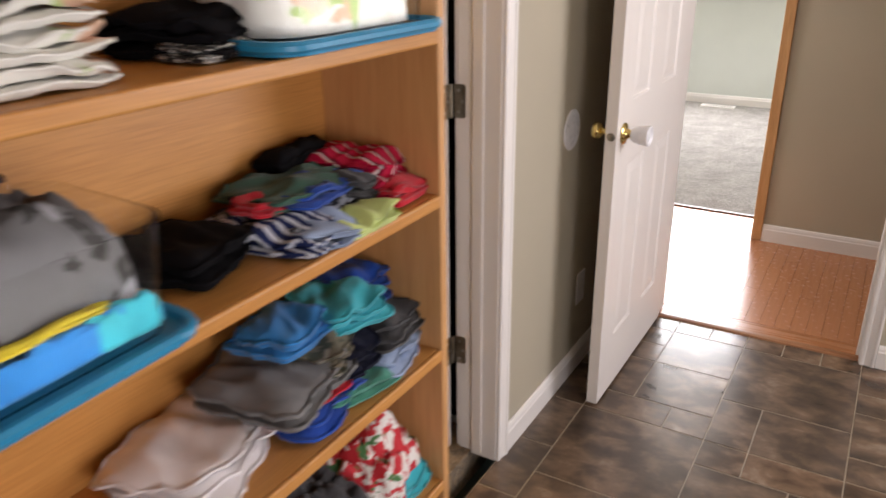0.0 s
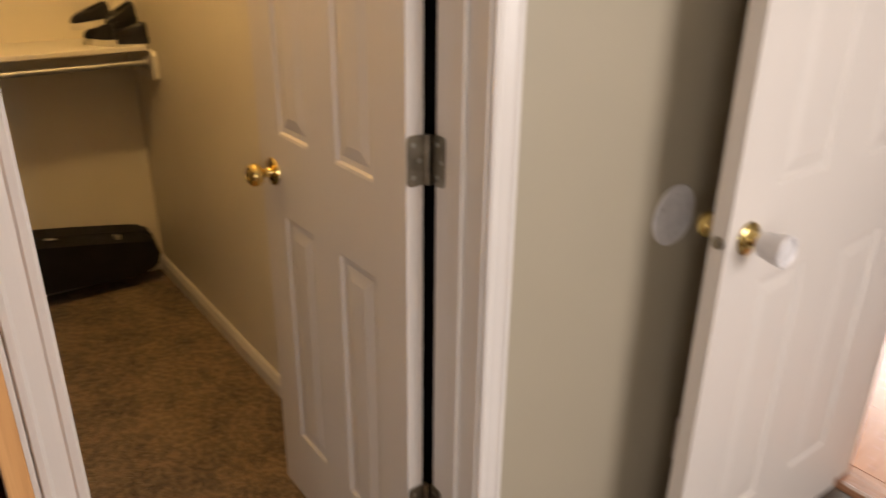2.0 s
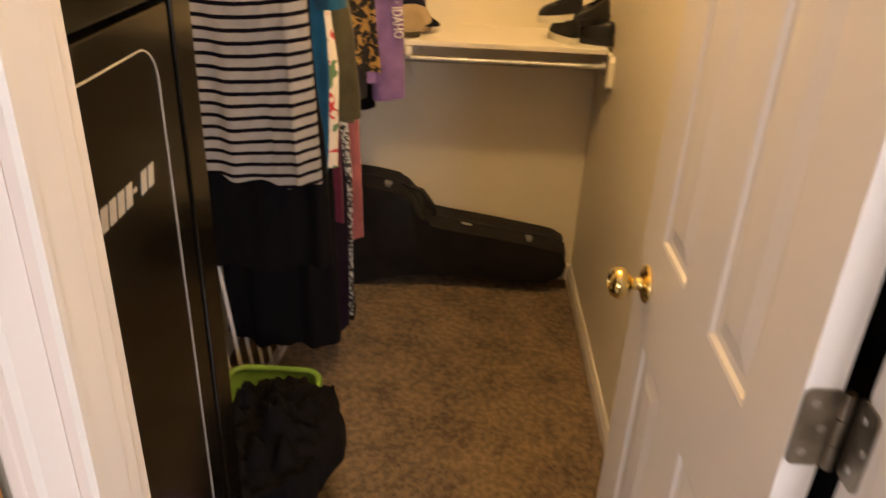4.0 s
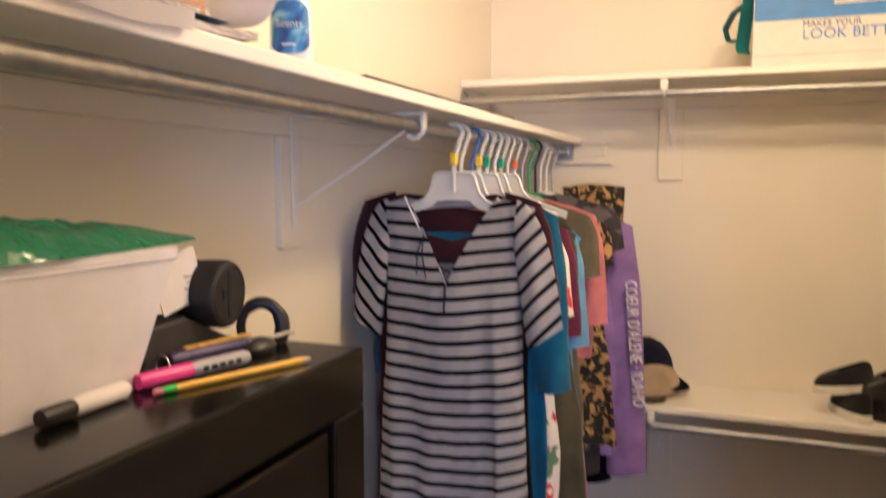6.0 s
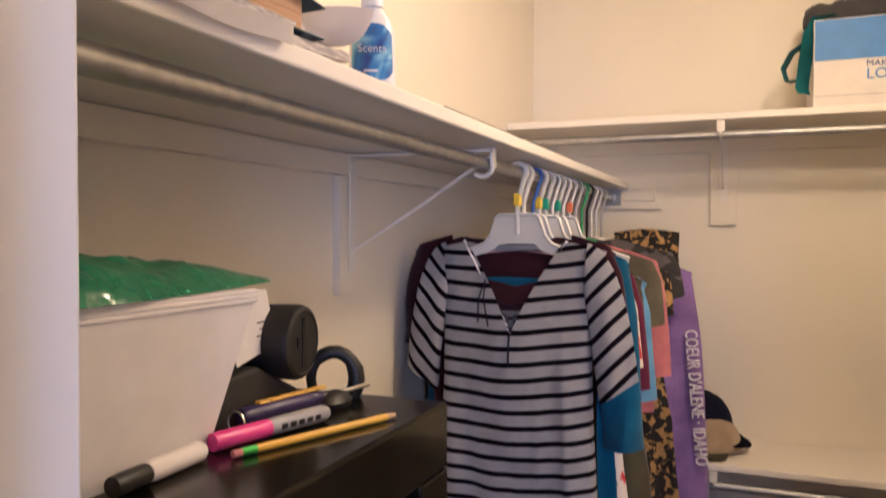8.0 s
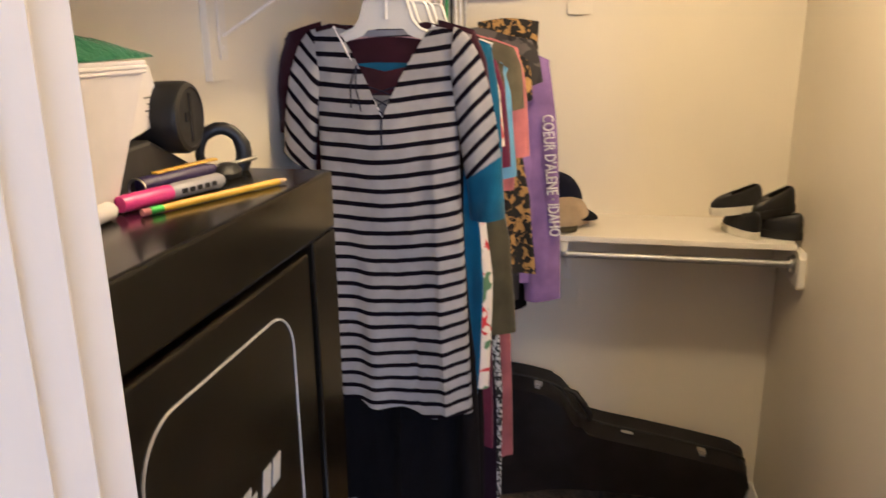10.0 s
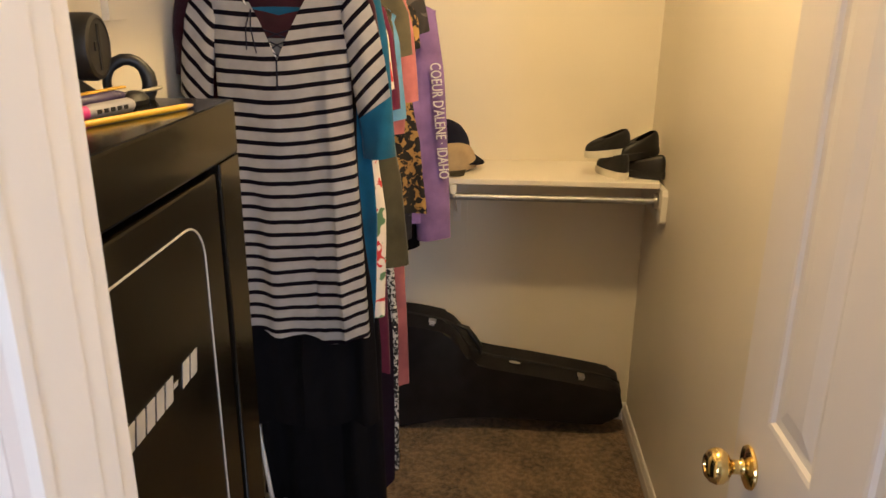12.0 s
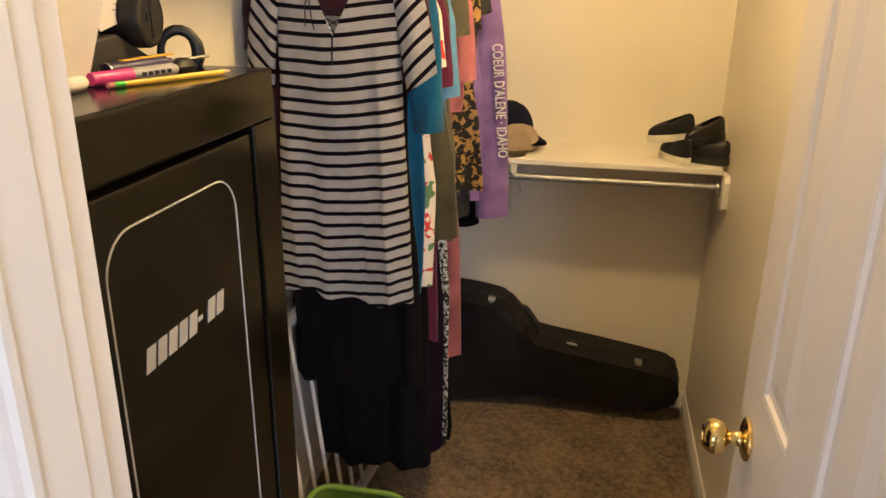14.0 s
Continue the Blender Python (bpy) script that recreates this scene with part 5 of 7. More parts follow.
part("handle_print", bm, M_YELLOW, sd, "yellow printed label")
bm = bmesh.new()
for k in range(5):
    p = Vector((-1.420, 0.8465, ST + 0.0092)).lerp(Vector((-1.463, 0.857, ST + 0.0092)), k / 4)
    box(bm, -0.0035, 0.0035, 0.0078, 0.0092, -0.0025, 0.0025, 0, 1, Matrix.Translation(p) @ Matrix.Rotation(radians(-14), 4, "Z"))
solo_ring = tube(bmesh.new(), [(-1.400 + 0.002 * math.cos(radians(a)), 0.812 + 0.011 * math.cos(radians(a)), ST + 0.0125 + 0.011 * math.sin(radians(a))) for a in range(0, 361, 20)], 0.0011, 6, False)
solo("key_ring", solo_ring, M_STEEL, "small steel split key ring", "key ring", "", "", True)
lab = part("barrel_print", bm, M_BLACKP, None)
hl = [o for o in bpy.data.objects if o.name.startswith("highlighter_pen")][0]
lab.parent = hl
for v in lab.data.vertices:
    v.co = v.co - ORIGIN[hl]

# ---- things on the closet shelves ----
M_NAVYCOVER = plain("navy_leatherette", (0.012, 0.05, 0.085), 0.5, 0, 0.8, 1.2, 80)
k = Mat("aged_page_edges", (0.52, 0.32, 0.17), 0.85)
k.colour(k.ramp(k.noise(3, 3, (2, 2, 260)), [(0.35, (0.28, 0.15, 0.07)), (0.5, (0.50, 0.30, 0.16)), (0.68, (0.66, 0.46, 0.28))]))
k.bump(k.noise(3, 3, (2, 2, 260)), 0.4, 0.002)
M_PAGES = k.m
album = thing("photo_album", (-1.22, 0.78, LZ + 0.03), "thick navy album with aged pages lying on papers", "album")
AM = Matrix.Translation((-1.190, 0.775, LZ + 0.0165)) @ Matrix.Rotation(radians(-5), 4, "Z") @ Matrix.Rotation(radians(-1.0), 4, "Y") @ Matrix.Diagonal((1, 1, 0.62, 1))


def wedge(bm):
    """Swells the album towards its clasp."""
    back = AM.inverted()
    for v in bm.verts:
        p = back @ v.co
        v.co = AM @ Vector((p.x, p.y, p.z * (0.72 + 3.0 * max(0.0, p.x + 0.2))))
    return bm


bm = bmesh.new()
box(bm, -0.185, 0.19, -0.125, 0.120, 0.004, 0.066, 0.004, 2, AM)
part("page_block", wedge(bm), M_PAGES, album, "browned page edges")
bm = bmesh.new()
box(bm, -0.205, 0.20, -0.135, 0.128, 0, 0.0035, 0.001, 1, AM)
part("cover", wedge(bm), M_NAVYCOVER, album)
bm = bmesh.new()
box(bm, -0.205, 0.20, -0.135, 0.128, 0.0665, 0.070, 0.001, 1, AM @ Matrix.Rotation(radians(-1.5), 4, "Y"))
part("cover", wedge(bm), M_NAVYCOVER, album)
bm = bmesh.new()
box(bm, -0.012, 0.185, 0.1205, 0.1245, 0.004, 0.064, 0.001, 1, AM)
part("spine_flap", wedge(bm), M_NAVYCOVER, album)
bm = bmesh.new()
box(bm, -0.040, -0.010, 0.119, 0.1290, 0.026, 0.062, 0.004, 2, AM)
part("clasp", wedge(bm), M_STEEL, album, "silver metal clasp")


def sheet_stack(name, label, material, x0, x1, y0, y1, z, h, seed, curl=0.0, yaw=0):
    bm = bmesh.new()
    m = Matrix.Translation(((x0 + x1) / 2, (y0 + y1) / 2, z)) @ Matrix.Rotation(radians(yaw), 4, "Z")
    w, d = abs(x1 - x0), abs(y1 - y0)

    def f(u, v, up):
        x, y = (u - 0.5) * w, (v - 0.5) * d
        zz = 0.004 * (1 + noise.noise(Vector((x * 9 + seed, y * 9, seed)))) * up + curl * max(0.0, 0.35 - u) ** 2 * 8
        edge = 0.0025 * noise.noise(Vector((x * 30, y * 30, seed + up * 4)))
        return m @ Vector((x + edge, y + edge, 0.0005 + zz + up * h))
    a = grid(bm, 20, 12, lambda u, v: f(u, v, 1.0))
    b = grid(bm, 20, 12, lambda u, v: f(u, v, 0.0))
    for i in range(20):
        bm.faces.new((a[i][0], a[i + 1][0], b[i + 1][0], b[i][0])), bm.faces.new((a[i][12], a[i + 1][12], b[i + 1][12], b[i][12]))
    for j in range(12):
        bm.faces.new((a[0][j], a[0][j + 1], b[0][j + 1], b[0][j])), bm.faces.new((a[20][j], a[20][j + 1], b[20][j + 1], b[20][j]))
    bmesh.ops.recalc_face_normals(bm, faces=bm.faces[:])
    return solo(name, bm, material, label, "paper", "", "", True)


k = Mat("newsprint", (0.50, 0.47, 0.45), 0.8)
k.colour(k.ramp(k.noise(60, 3, (1, 1, 6)), [(0.35, (0.30, 0.27, 0.27)), (0.6, (0.58, 0.54, 0.52))]))
M_NEWS = k.m
sheet_stack("newspaper", "loose stack of newspapers and letters on the shelf", M_NEWS, -1.44, -1.03, 0.66, 0.914, LZ, 0.005, 2, 0.006)
bm = bmesh.new()


def hang_over(u, v):
    y = 0.893 + 0.038 * v
    drop = max(0.0, y - 0.922)
    return Vector((-1.195 - 0.150 * u + 0.05 * (v - 0.5), y - drop * 0.3, LZ + 0.0175 - 0.006 * v - drop * 2.2 + 0.002 * math.sin(6 * u + 2 * v)))


grid(bm, 16, 16, hang_over)
bmesh.ops.solidify(bm, geom=bm.faces[:], thickness=0.001)
bmesh.ops.recalc_face_normals(bm, faces=bm.faces[:])
solo("envelope", bm, M_PAPER, "white envelope hanging over the shelf edge", "paper", "", "", True)
sheet_stack("newspaper", "folded printed newspaper under the album", M_NEWS, -1.36, -1.02, 0.68, 0.922, LZ + 0.0128, 0.002, 4, 0.004, 4)
bm = bmesh.new()


def curl_up(u, v):
    a = max(0.0, u - 0.45) * 2.2
    return Vector((-1.36 - 0.135 * min(u, 0.45) / 0.45 * 0.30 - 0.040 * math.sin(a * 1.35), 0.755 + 0.160 * v + 0.02 * a, LZ + 0.012 + 0.050 * a * a * (0.55 + 0.45 * (1 - v)) + 0.002 * math.sin(9 * v)))


grid(bm, 20, 12, curl_up)
bmesh.ops.solidify(bm, geom=bm.faces[:], thickness=0.0006)
bmesh.ops.recalc_face_normals(bm, faces=bm.faces[:])
solo("paper_sheet", bm, M_PAPER, "curled thin white paper sheet on the shelf", "paper", "", "", True)
solo("picture_frame", boxes((-2.48, -1.72, 0.74, 0.900, LZ + 0.0005, LZ + 0.010), bevel=0.002), M_BLACKP, "flat black frame lying on the side shelf", "frame")

bottle = thing("bottle", (-1.586, 0.862, LZ), "white plastic laundry scent bottle with blue label", "bottle")
BM_ = Matrix.Translation((-1.586, 0.862, LZ + 0.0006)) @ Matrix.Rotation(radians(26), 4, "Z") @ Matrix.Diagonal((0.50, 0.70, 0.72, 1))
part("body", lathe(bmesh.new(), [(0.001, 0), (0.034, 0.0), (0.038, 0.004), (0.0385, 0.05), (0.0365, 0.10), (0.030, 0.122), (0.019, 0.136), (0.0175, 0.141), (0.001, 0.141)], BM_, 32), M_GLASSY, bottle, "", True)
part("cap", lathe(bmesh.new(), [(0.0185, 0.1415), (0.0185, 0.160), (0.016, 0.163), (0.001, 0.1632)], Matrix.Translation((-1.586, 0.862, LZ + 0.0006)) @ Matrix.Diagonal((0.7, 0.7, 0.72, 1)), 24), M_GLASSY, bottle, "", True)
k = Mat("blue_label_print", (0.02, 0.08, 0.32), 0.35)
k.colour(k.ramp(k.noise(22, 3, (1, 1, 1), 0.8), [(0.38, (0.015, 0.03, 0.22)), (0.48, (0.04, 0.20, 0.50)), (0.60, (0.34, 0.64, 0.76))]))
bm = bmesh.new()
for lo, hi, mt in ((0.022, 0.112, 0),):
    def lab_fn(u, v):
        a = radians(-58 + 116 * u)
        z = lo + (hi - lo) * v
        z = lo + (hi - lo) * (0.5 + (v - 0.5) * (1 - 0.35 * abs(2 * u - 1) ** 3))
        r = (0.0392 if z < 0.06 else 0.0392 - (z - 0.06) * 0.055)
        return BM_ @ Vector((r * math.cos(a), r * math.sin(a), z))
    grid(bm, 16, 12, lab_fn)
part("label", bm, k.m, bottle, "blue and white wave label", True)
bm = bmesh.new()
grid(bm, 6, 1, lambda u, v: BM_ @ Vector((0.0402 * math.cos(radians(-20 + 34 * u)), 0.0402 * math.sin(radians(-20 + 34 * u)), 0.036 + 0.003 * v)))
part("label_print", bm, M_INKWHITE, bottle, "white printed bars")
lettering("label_word", "Scents", 0.0125, Matrix.Translation((-1.586, 0.862, LZ)) @ Matrix.Rotation(radians(26), 4, "Z") @ Matrix.Translation((0.0212, 0, 0.052)) @ Matrix(((0, 0, 1, 0), (1, 0, 0, 0), (0, 1, 0, 0), (0, 0, 0, 1))), M_INKWHITE, bottle, "white word on the label", 0.0003, "CENTER")

# carton on the upper back shelf, with a bag and teal straps on it
M_BLUEINK = plain("blue_carton_print", (0.05, 0.20, 0.56), 0.5)
M_CARTON = plain("white_carton", (0.72, 0.67, 0.62), 0.6, 0, 0.95, 1.03)
M_DKBLUE = plain("dark_blue_ink", (0.03, 0.06, 0.25), 0.5)
carton = thing("carton", (-3.04, 1.62, UZ), "white and blue printed paper carton on the shelf", "box")
part("box_body", boxes((-3.185, -2.930, 1.413, 1.835, UZ + 0.0005, UZ + 0.222), bevel=0.003), M_CARTON, carton)
part("blue_panel", boxes((-2.9305, -2.9285, 1.416, 1.832, UZ + 0.118, UZ + 0.219)), M_BLUEINK, carton, "bright blue printed panel")
part("crease", boxes((-2.9305, -2.9293, 1.416, 1.832, UZ + 0.029, UZ + 0.0305)), M_GREYP, carton)
TX = Matrix.Translation((-2.9285, 0, 0)) @ Matrix(((0, 0, 1, 0), (1, 0, 0, 0), (0, 1, 0, 0), (0, 0, 0, 1)))
lettering("lettering", "MAKES YOUR", 0.022, Matrix.Translation((0, 1.530, UZ + 0.104)) @ TX, M_DKBLUE, carton, "dark blue lettering")
lettering("lettering", "LOOK BETTER", 0.037, Matrix.Translation((0, 1.530, UZ + 0.078)) @ TX, M_BLUEINK, carton, "bold blue lettering")
part("printed_bar", boxes((-2.9287, -2.9275, 1.600, 1.72, UZ + 0.150, UZ + 0.160)), M_CARTON, carton)
part("printed_bar", boxes((-2.9287, -2.9275, 1.580, 1.74, UZ + 0.196, UZ + 0.206)), M_CARTON, carton)
crumple("cloth_bag", "dark soft bag with an orange patch on the carton", "bag", C["charcoal"], -3.055, 1.63, UZ + 0.2225, 0.24, 0.44, 0.085, 12, 0, 1.4, 0.7, 2.2, 0.2)
M_TEALW = cloth("teal_webbing", (0.02, 0.22, 0.26), 600)
strap = bmesh.new()


def ribbon(bm, pts, w, axis):
    ax = Vector(axis).normalized() * w / 2
    a = [bm.verts.new(Vector(p) - ax) for p in pts]
    b = [bm.verts.new(Vector(p) + ax) for p in pts]
    for i in range(len(pts) - 1):
        bm.faces.new((a[i], a[i + 1], b[i + 1], b[i]))


ribbon(strap, [(-2.955, 1.47, UZ + 0.236), (-2.950, 1.425, UZ + 0.232), (-2.945, 1.405, UZ + 0.190), (-2.945, 1.395, UZ + 0.12), (-2.94, 1.388, UZ + 0.055), (-2.94, 1.393, UZ + 0.040)], 0.050, (0.8, -0.7, 0))
ribbon(strap, [(-2.96, 1.400, UZ + 0.175), (-2.96, 1.365, UZ + 0.150), (-2.96, 1.345, UZ + 0.110), (-2.96, 1.355, UZ + 0.075), (-2.96, 1.385, UZ + 0.080), (-2.96, 1.392, UZ + 0.13)], 0.036, (0.9, -0.4, 0))
r = bmesh.ops.solidify(strap, geom=strap.faces[:], thickness=0.005)
solo("bag_strap", strap, M_TEALW, "teal webbing strap hanging from the bag", "strap", "", "", True)
k = Mat("clear_film", (0.72, 0.68, 0.62), 0.15)
k.b.inputs["Transmission Weight"].default_value = 0.7
crumple("plastic_film", "crumpled clear plastic film on the bag", "film", k.m, -3.06, 1.66, UZ + 0.30, 0.20, 0.26, 0.075, 22, 0, 1.3, 1.1, 2.0, 0.3)

# shoes and caps on the lower back shelf
M_SOLE = plain("off_white_rubber", (0.72, 0.68, 0.58), 0.6)
M_SHOE = cloth("black_canvas", (0.018, 0.017, 0.018), 700)
M_SHOE2 = plain("black_leather", (0.012, 0.011, 0.011), 0.4)


def shoe(label, m, upper, sole, low=False):
    t = thing("shoe", m @ Vector((0, 0, 0)), label, "shoe", "shoes on the shelf")
    pts = []
    for kx in range(28):
        a = 2 * math.pi * kx / 28
        x = 0.120 * math.cos(a)
        y = (0.048 if x > 0 else 0.041) * math.copysign(abs(math.sin(a)) ** 0.8, math.sin(a))
        pts.append((x, y))
    bm = extrude_outline(bmesh.new(), pts, 0.026, m, 0.004)
    bmesh.ops.recalc_face_normals(bm, faces=bm.faces[:])
    part("sole", bm, sole, t, "", True)
    bm = bmesh.new()

    def up(u, v):
        a = 2 * math.pi * u
        x0, y0 = 0.115 * math.cos(a), 0.043 * math.copysign(abs(math.sin(a)) ** 0.8, math.sin(a))
        back = 0.5 - 0.5 * math.cos(a)
        hgt = 0.026 + (0.036 + 0.028 * back) * math.sin(v * math.pi / 2) ** 0.8
        sh = 1 - 0.48 * v ** 2 * (1.0 if math.cos(a) < 0.2 else 1.15)
        cx = -0.030 * v ** 1.5
        return m @ Vector((x0 * sh + cx, y0 * (1 - 0.45 * v ** 2), hgt))
    grid(bm, 28, 8, up, 0, True)
    part("upper", bm, upper, t, "", True)
    bm = bmesh.new()
    grid(bm, 28, 2, lambda u, v: m @ Vector((0.062 * (1 - v * 0.3) * math.cos(2 * math.pi * u) - 0.032, 0.0195 * (1 - v * 0.2) * math.sin(2 * math.pi * u), 0.036 + 0.024 * (1 - v) * (0.9 - 0.5 * math.cos(2 * math.pi * u)))), 0, True)
    bmesh.ops.holes_fill(bm, edges=bm.edges[:], sides=0)
    part("lining", bm, C["khaki"] if not low else M_SHOE2, t, "", True)
    return t


shoe("small black canvas slip-on shoe with white sole", pose(-2.990, 1.690, DZ + 0.0006, 0, 0, -152) @ Matrix.Diagonal((0.64, 0.64, 0.88, 1)), M_SHOE, M_SOLE)
shoe("small black canvas slip-on shoe resting on its mate", pose(-2.985, 1.672, DZ + 0.066, 0, 5, -78) @ Matrix.Diagonal((0.64, 0.64, 0.88, 1)), M_SHOE, M_SOLE)
shoe("small black leather flat shoe on the shelf", pose(-2.975, 1.785, DZ + 0.0006, 0, 0, -118) @ Matrix.Diagonal((0.60, 0.62, 0.86, 1)), M_SHOE2, M_SHOE2, True)
shoe("small black leather flat shoe stacked on another", pose(-3.000, 1.775, DZ + 0.060, 0, 6, -66) @ Matrix.Diagonal((0.60, 0.62, 0.86, 1)), M_SHOE2, M_SHOE2, True)


def cap(label, m, crown_m, brim_m):
    t = thing("baseball_cap", m @ Vector((0, 0, 0)), label, "cap", "caps on the shelf")
    bm = bmesh.new()
    grid(bm, 32, 9, lambda u, v: m @ Vector((0.088 * math.cos(2 * math.pi * u) * math.cos(v * 1.5), 0.074 * math.sin(2 * math.pi * u) * math.cos(v * 1.5), 0.085 * math.sin(v * 1.5) + 0.003 * math.sin(12 * math.pi * u) * (1 - v))), 0, True)
    bmesh.ops.holes_fill(bm, edges=bm.edges[:], sides=0)
    bmesh.ops.recalc_face_normals(bm, faces=bm.faces[:])
    part("crown", bm, crown_m, t, "", True)
    bm = bmesh.new()
    grid(bm, 16, 5, lambda u, v: m @ Vector(((0.082 + 0.070 * v) * math.cos(radians(-62 + 124 * u)) + 0.002, 0.078 * (1 + 0.10 * v) * math.sin(radians(-62 + 124 * u)), 0.006 - 0.020 * v * (2 * u - 1) ** 2 + 0.004 * v)))
    bmesh.ops.solidify(bm, geom=bm.faces[:], thickness=0.003)
    part("brim", bm, brim_m, t, "", True)
    part("button", lathe(bmesh.new(), [(0.007, 0.083), (0.006, 0.087), (0.001, 0.088)], m, 12), brim_m, t)
    return t


cap("beige canvas baseball cap on the shelf", pose(-3.03, 1.178, DZ + 0.012, 0, 4, -25), cloth("cloth_beige_canvas", (0.36, 0.27, 0.17)), C["khaki"])
cap("navy baseball cap lying over a beige one", pose(-3.075, 1.145, DZ + 0.072, 0, 22, 62), C["navy"], C["navy"])

# ---- on the closet floor ----
k = Mat("black_vinyl_shell", (0.010, 0.009, 0.010), 0.42)
k.vary(12, 0.7, 1.4)
k.bump(k.noise(380, 3), 0.35, 0.002)
k.b.inputs["Specular IOR Level"].default_value = 0.25
M_CASE = k.m
case = thing("guitar_case", (-3.13, 1.2, 0.012), "black hard guitar case lying on its side against the wall", "guitar case")


def smooth_loop(pts, n=4):
    out = []
    L = len(pts)
    for i in range(L):
        p0, p1, p2, p3 = (Vector(pts[(i + j - 1) % L]) for j in range(4))
        for s in range(n):
            t = s / n
            out.append(tuple(0.5 * ((2 * p1) + (p2 - p0) * t + (2 * p0 - 5 * p1 + 4 * p2 - p3) * t * t + (3 * p1 - p0 - 3 * p2 + p3) * t ** 3)))
    return out


SHELL = smooth_loop([(1.803, 0.150), (1.800, 0.205), (1.763, 0.241), (1.510, 0.286), (1.280, 0.322), (1.228, 0.362), (1.180, 0.434), (1.105, 0.460), (0.990, 0.475), (0.840, 0.475), (0.720, 0.425),
                     (0.660, 0.330), (0.650, 0.230), (0.695, 0.120), (0.800, 0.060), (0.930, 0.048), (1.060, 0.074), (1.200, 0.104), (1.400, 0.112), (1.650, 0.102), (1.760, 0.108)])
YZ = Matrix(((0, 0, 1, 0), (1, 0, 0, 0), (0, 1, 0, 0), (0, 0, 0, 1)))
LEAN = Matrix(((1, 0, 0, 0), (0, 1, 0, 0), (-0.24, 0, 1, -0.24 * 3.186), (0, 0, 0, 1)))
for x0, d, nm in ((-3.186, 0.062, "back_shell"), (-3.122, 0.074, "front_shell")):
    bm = extrude_outline(bmesh.new(), SHELL, d, LEAN @ Matrix.Translation((x0, 0, 0)) @ YZ, 0.014, 3)
    bmesh.ops.recalc_face_normals(bm, faces=bm.faces[:])
    part(nm, bm, M_CASE, case, "", True)
bm = tube(bmesh.new(), [(-3.123, y, z - 0.015) for y, z in SHELL] + [(-3.123, SHELL[0][0], SHELL[0][1] - 0.015)], 0.0045, 8, False)
part("seam_binding", bm, M_BLACKP, case, "black piping along the seam", True)


def latch(y, z, slope):
    m = Matrix.Translation((-3.095, y, z)) @ Matrix.Rotation(radians(slope), 4, "X")
    bm = bmesh.new()
    box(bm, -0.020, 0.014, -0.014, 0.014, 0.0, 0.004, 0.0015, 2, m)
    box(bm, 0.012, 0.022, -0.010, 0.010, -0.016, 0.003, 0.002, 2, m)
    tube(bm, [m @ Vector((0.002, -0.009, 0.006)), m @ Vector((0.016, -0.009, 0.007)), m @ Vector((0.016, 0.009, 0.007)), m @ Vector((0.002, 0.009, 0.006))], 0.002, 6)
    part("latch", bm, M_STEEL, case, "chrome draw latch")


latch(1.655, 0.241, -9)
latch(1.105, 0.440, -11)
part("badge", lathe(bmesh.new(), [(0.022, 0), (0.021, 0.002), (0.001, 0.0022)], Matrix.Translation((-3.100, 1.41, 0.284)) @ Matrix.Rotation(radians(-9), 4, "X") @ Matrix.Diagonal((0.45, 1, 1, 1)), 24), M_SILVER, case, "oval silver badge")
bm = tube(bmesh.new(), [(-3.120, 1.285, 0.302), (-3.115, 1.282, 0.335), (-3.112, 1.262, 0.368), (-3.115, 1.232, 0.408), (-3.120, 1.195, 0.420)], [0.006, 0.010, 0.011, 0.010, 0.006], 10)
part("handle", bm, M_BLACKP, case, "black moulded handle", True)

# a dark flowered bag on the carpet
bagt = crumple("tote_bag", "black floral print fabric bag on the carpet", "bag", C["floralblack"], -2.790, 0.865, 0.0125, 0.24, 0.26, 0.50, 31, 12, 3.5, 0.35, 3.0, 0.12)
bm = tube(bmesh.new(), [(-2.76, 0.975, 0.36), (-2.72, 1.012, 0.25), (-2.71, 1.025, 0.12), (-2.73, 1.015, 0.06), (-2.76, 0.990, 0.05)], 0.007, 8)
ORIGIN[bagt] = bagt.location.copy()
part("handle", bm, C["black"], bagt, "black cord handle", True)

# white safety gate leaning on the side wall
M_GATE = plain("white_gate_enamel", (0.70, 0.67, 0.66), 0.35)
gate = thing("safety_gate", (-2.3, 0.70, 0.012), "white metal safety gate leaning against the wall", "gate")
GM = Matrix.Translation((-1.72, 0.735, 0.013)) @ Matrix.Rotation(radians(-4), 4, "Z") @ Matrix.Rotation(radians(6), 4, "X")
for z in (0.0, 0.70):
    bm = bmesh.new()
    box(bm, -1.0, 0.06, -0.013, 0.013, z, z + 0.026, 0.004, 2, GM)
    part("rail", bm, M_GATE, gate)
for kx in range(14):
    bm = tube(bmesh.new(), [GM @ Vector((-0.98 + kx * 0.075, 0, 0.026)), GM @ Vector((-0.98 + kx * 0.075, 0, 0.70))], 0.006, 10)
    part("bar", bm, M_GATE, gate, "", True)
bm = bmesh.new()
box(bm, -1.03, -1.0, -0.02, 0.02, 0.0, 0.05, 0.004, 2, GM)
part("foot_bracket", bm, M_GATE, gate)

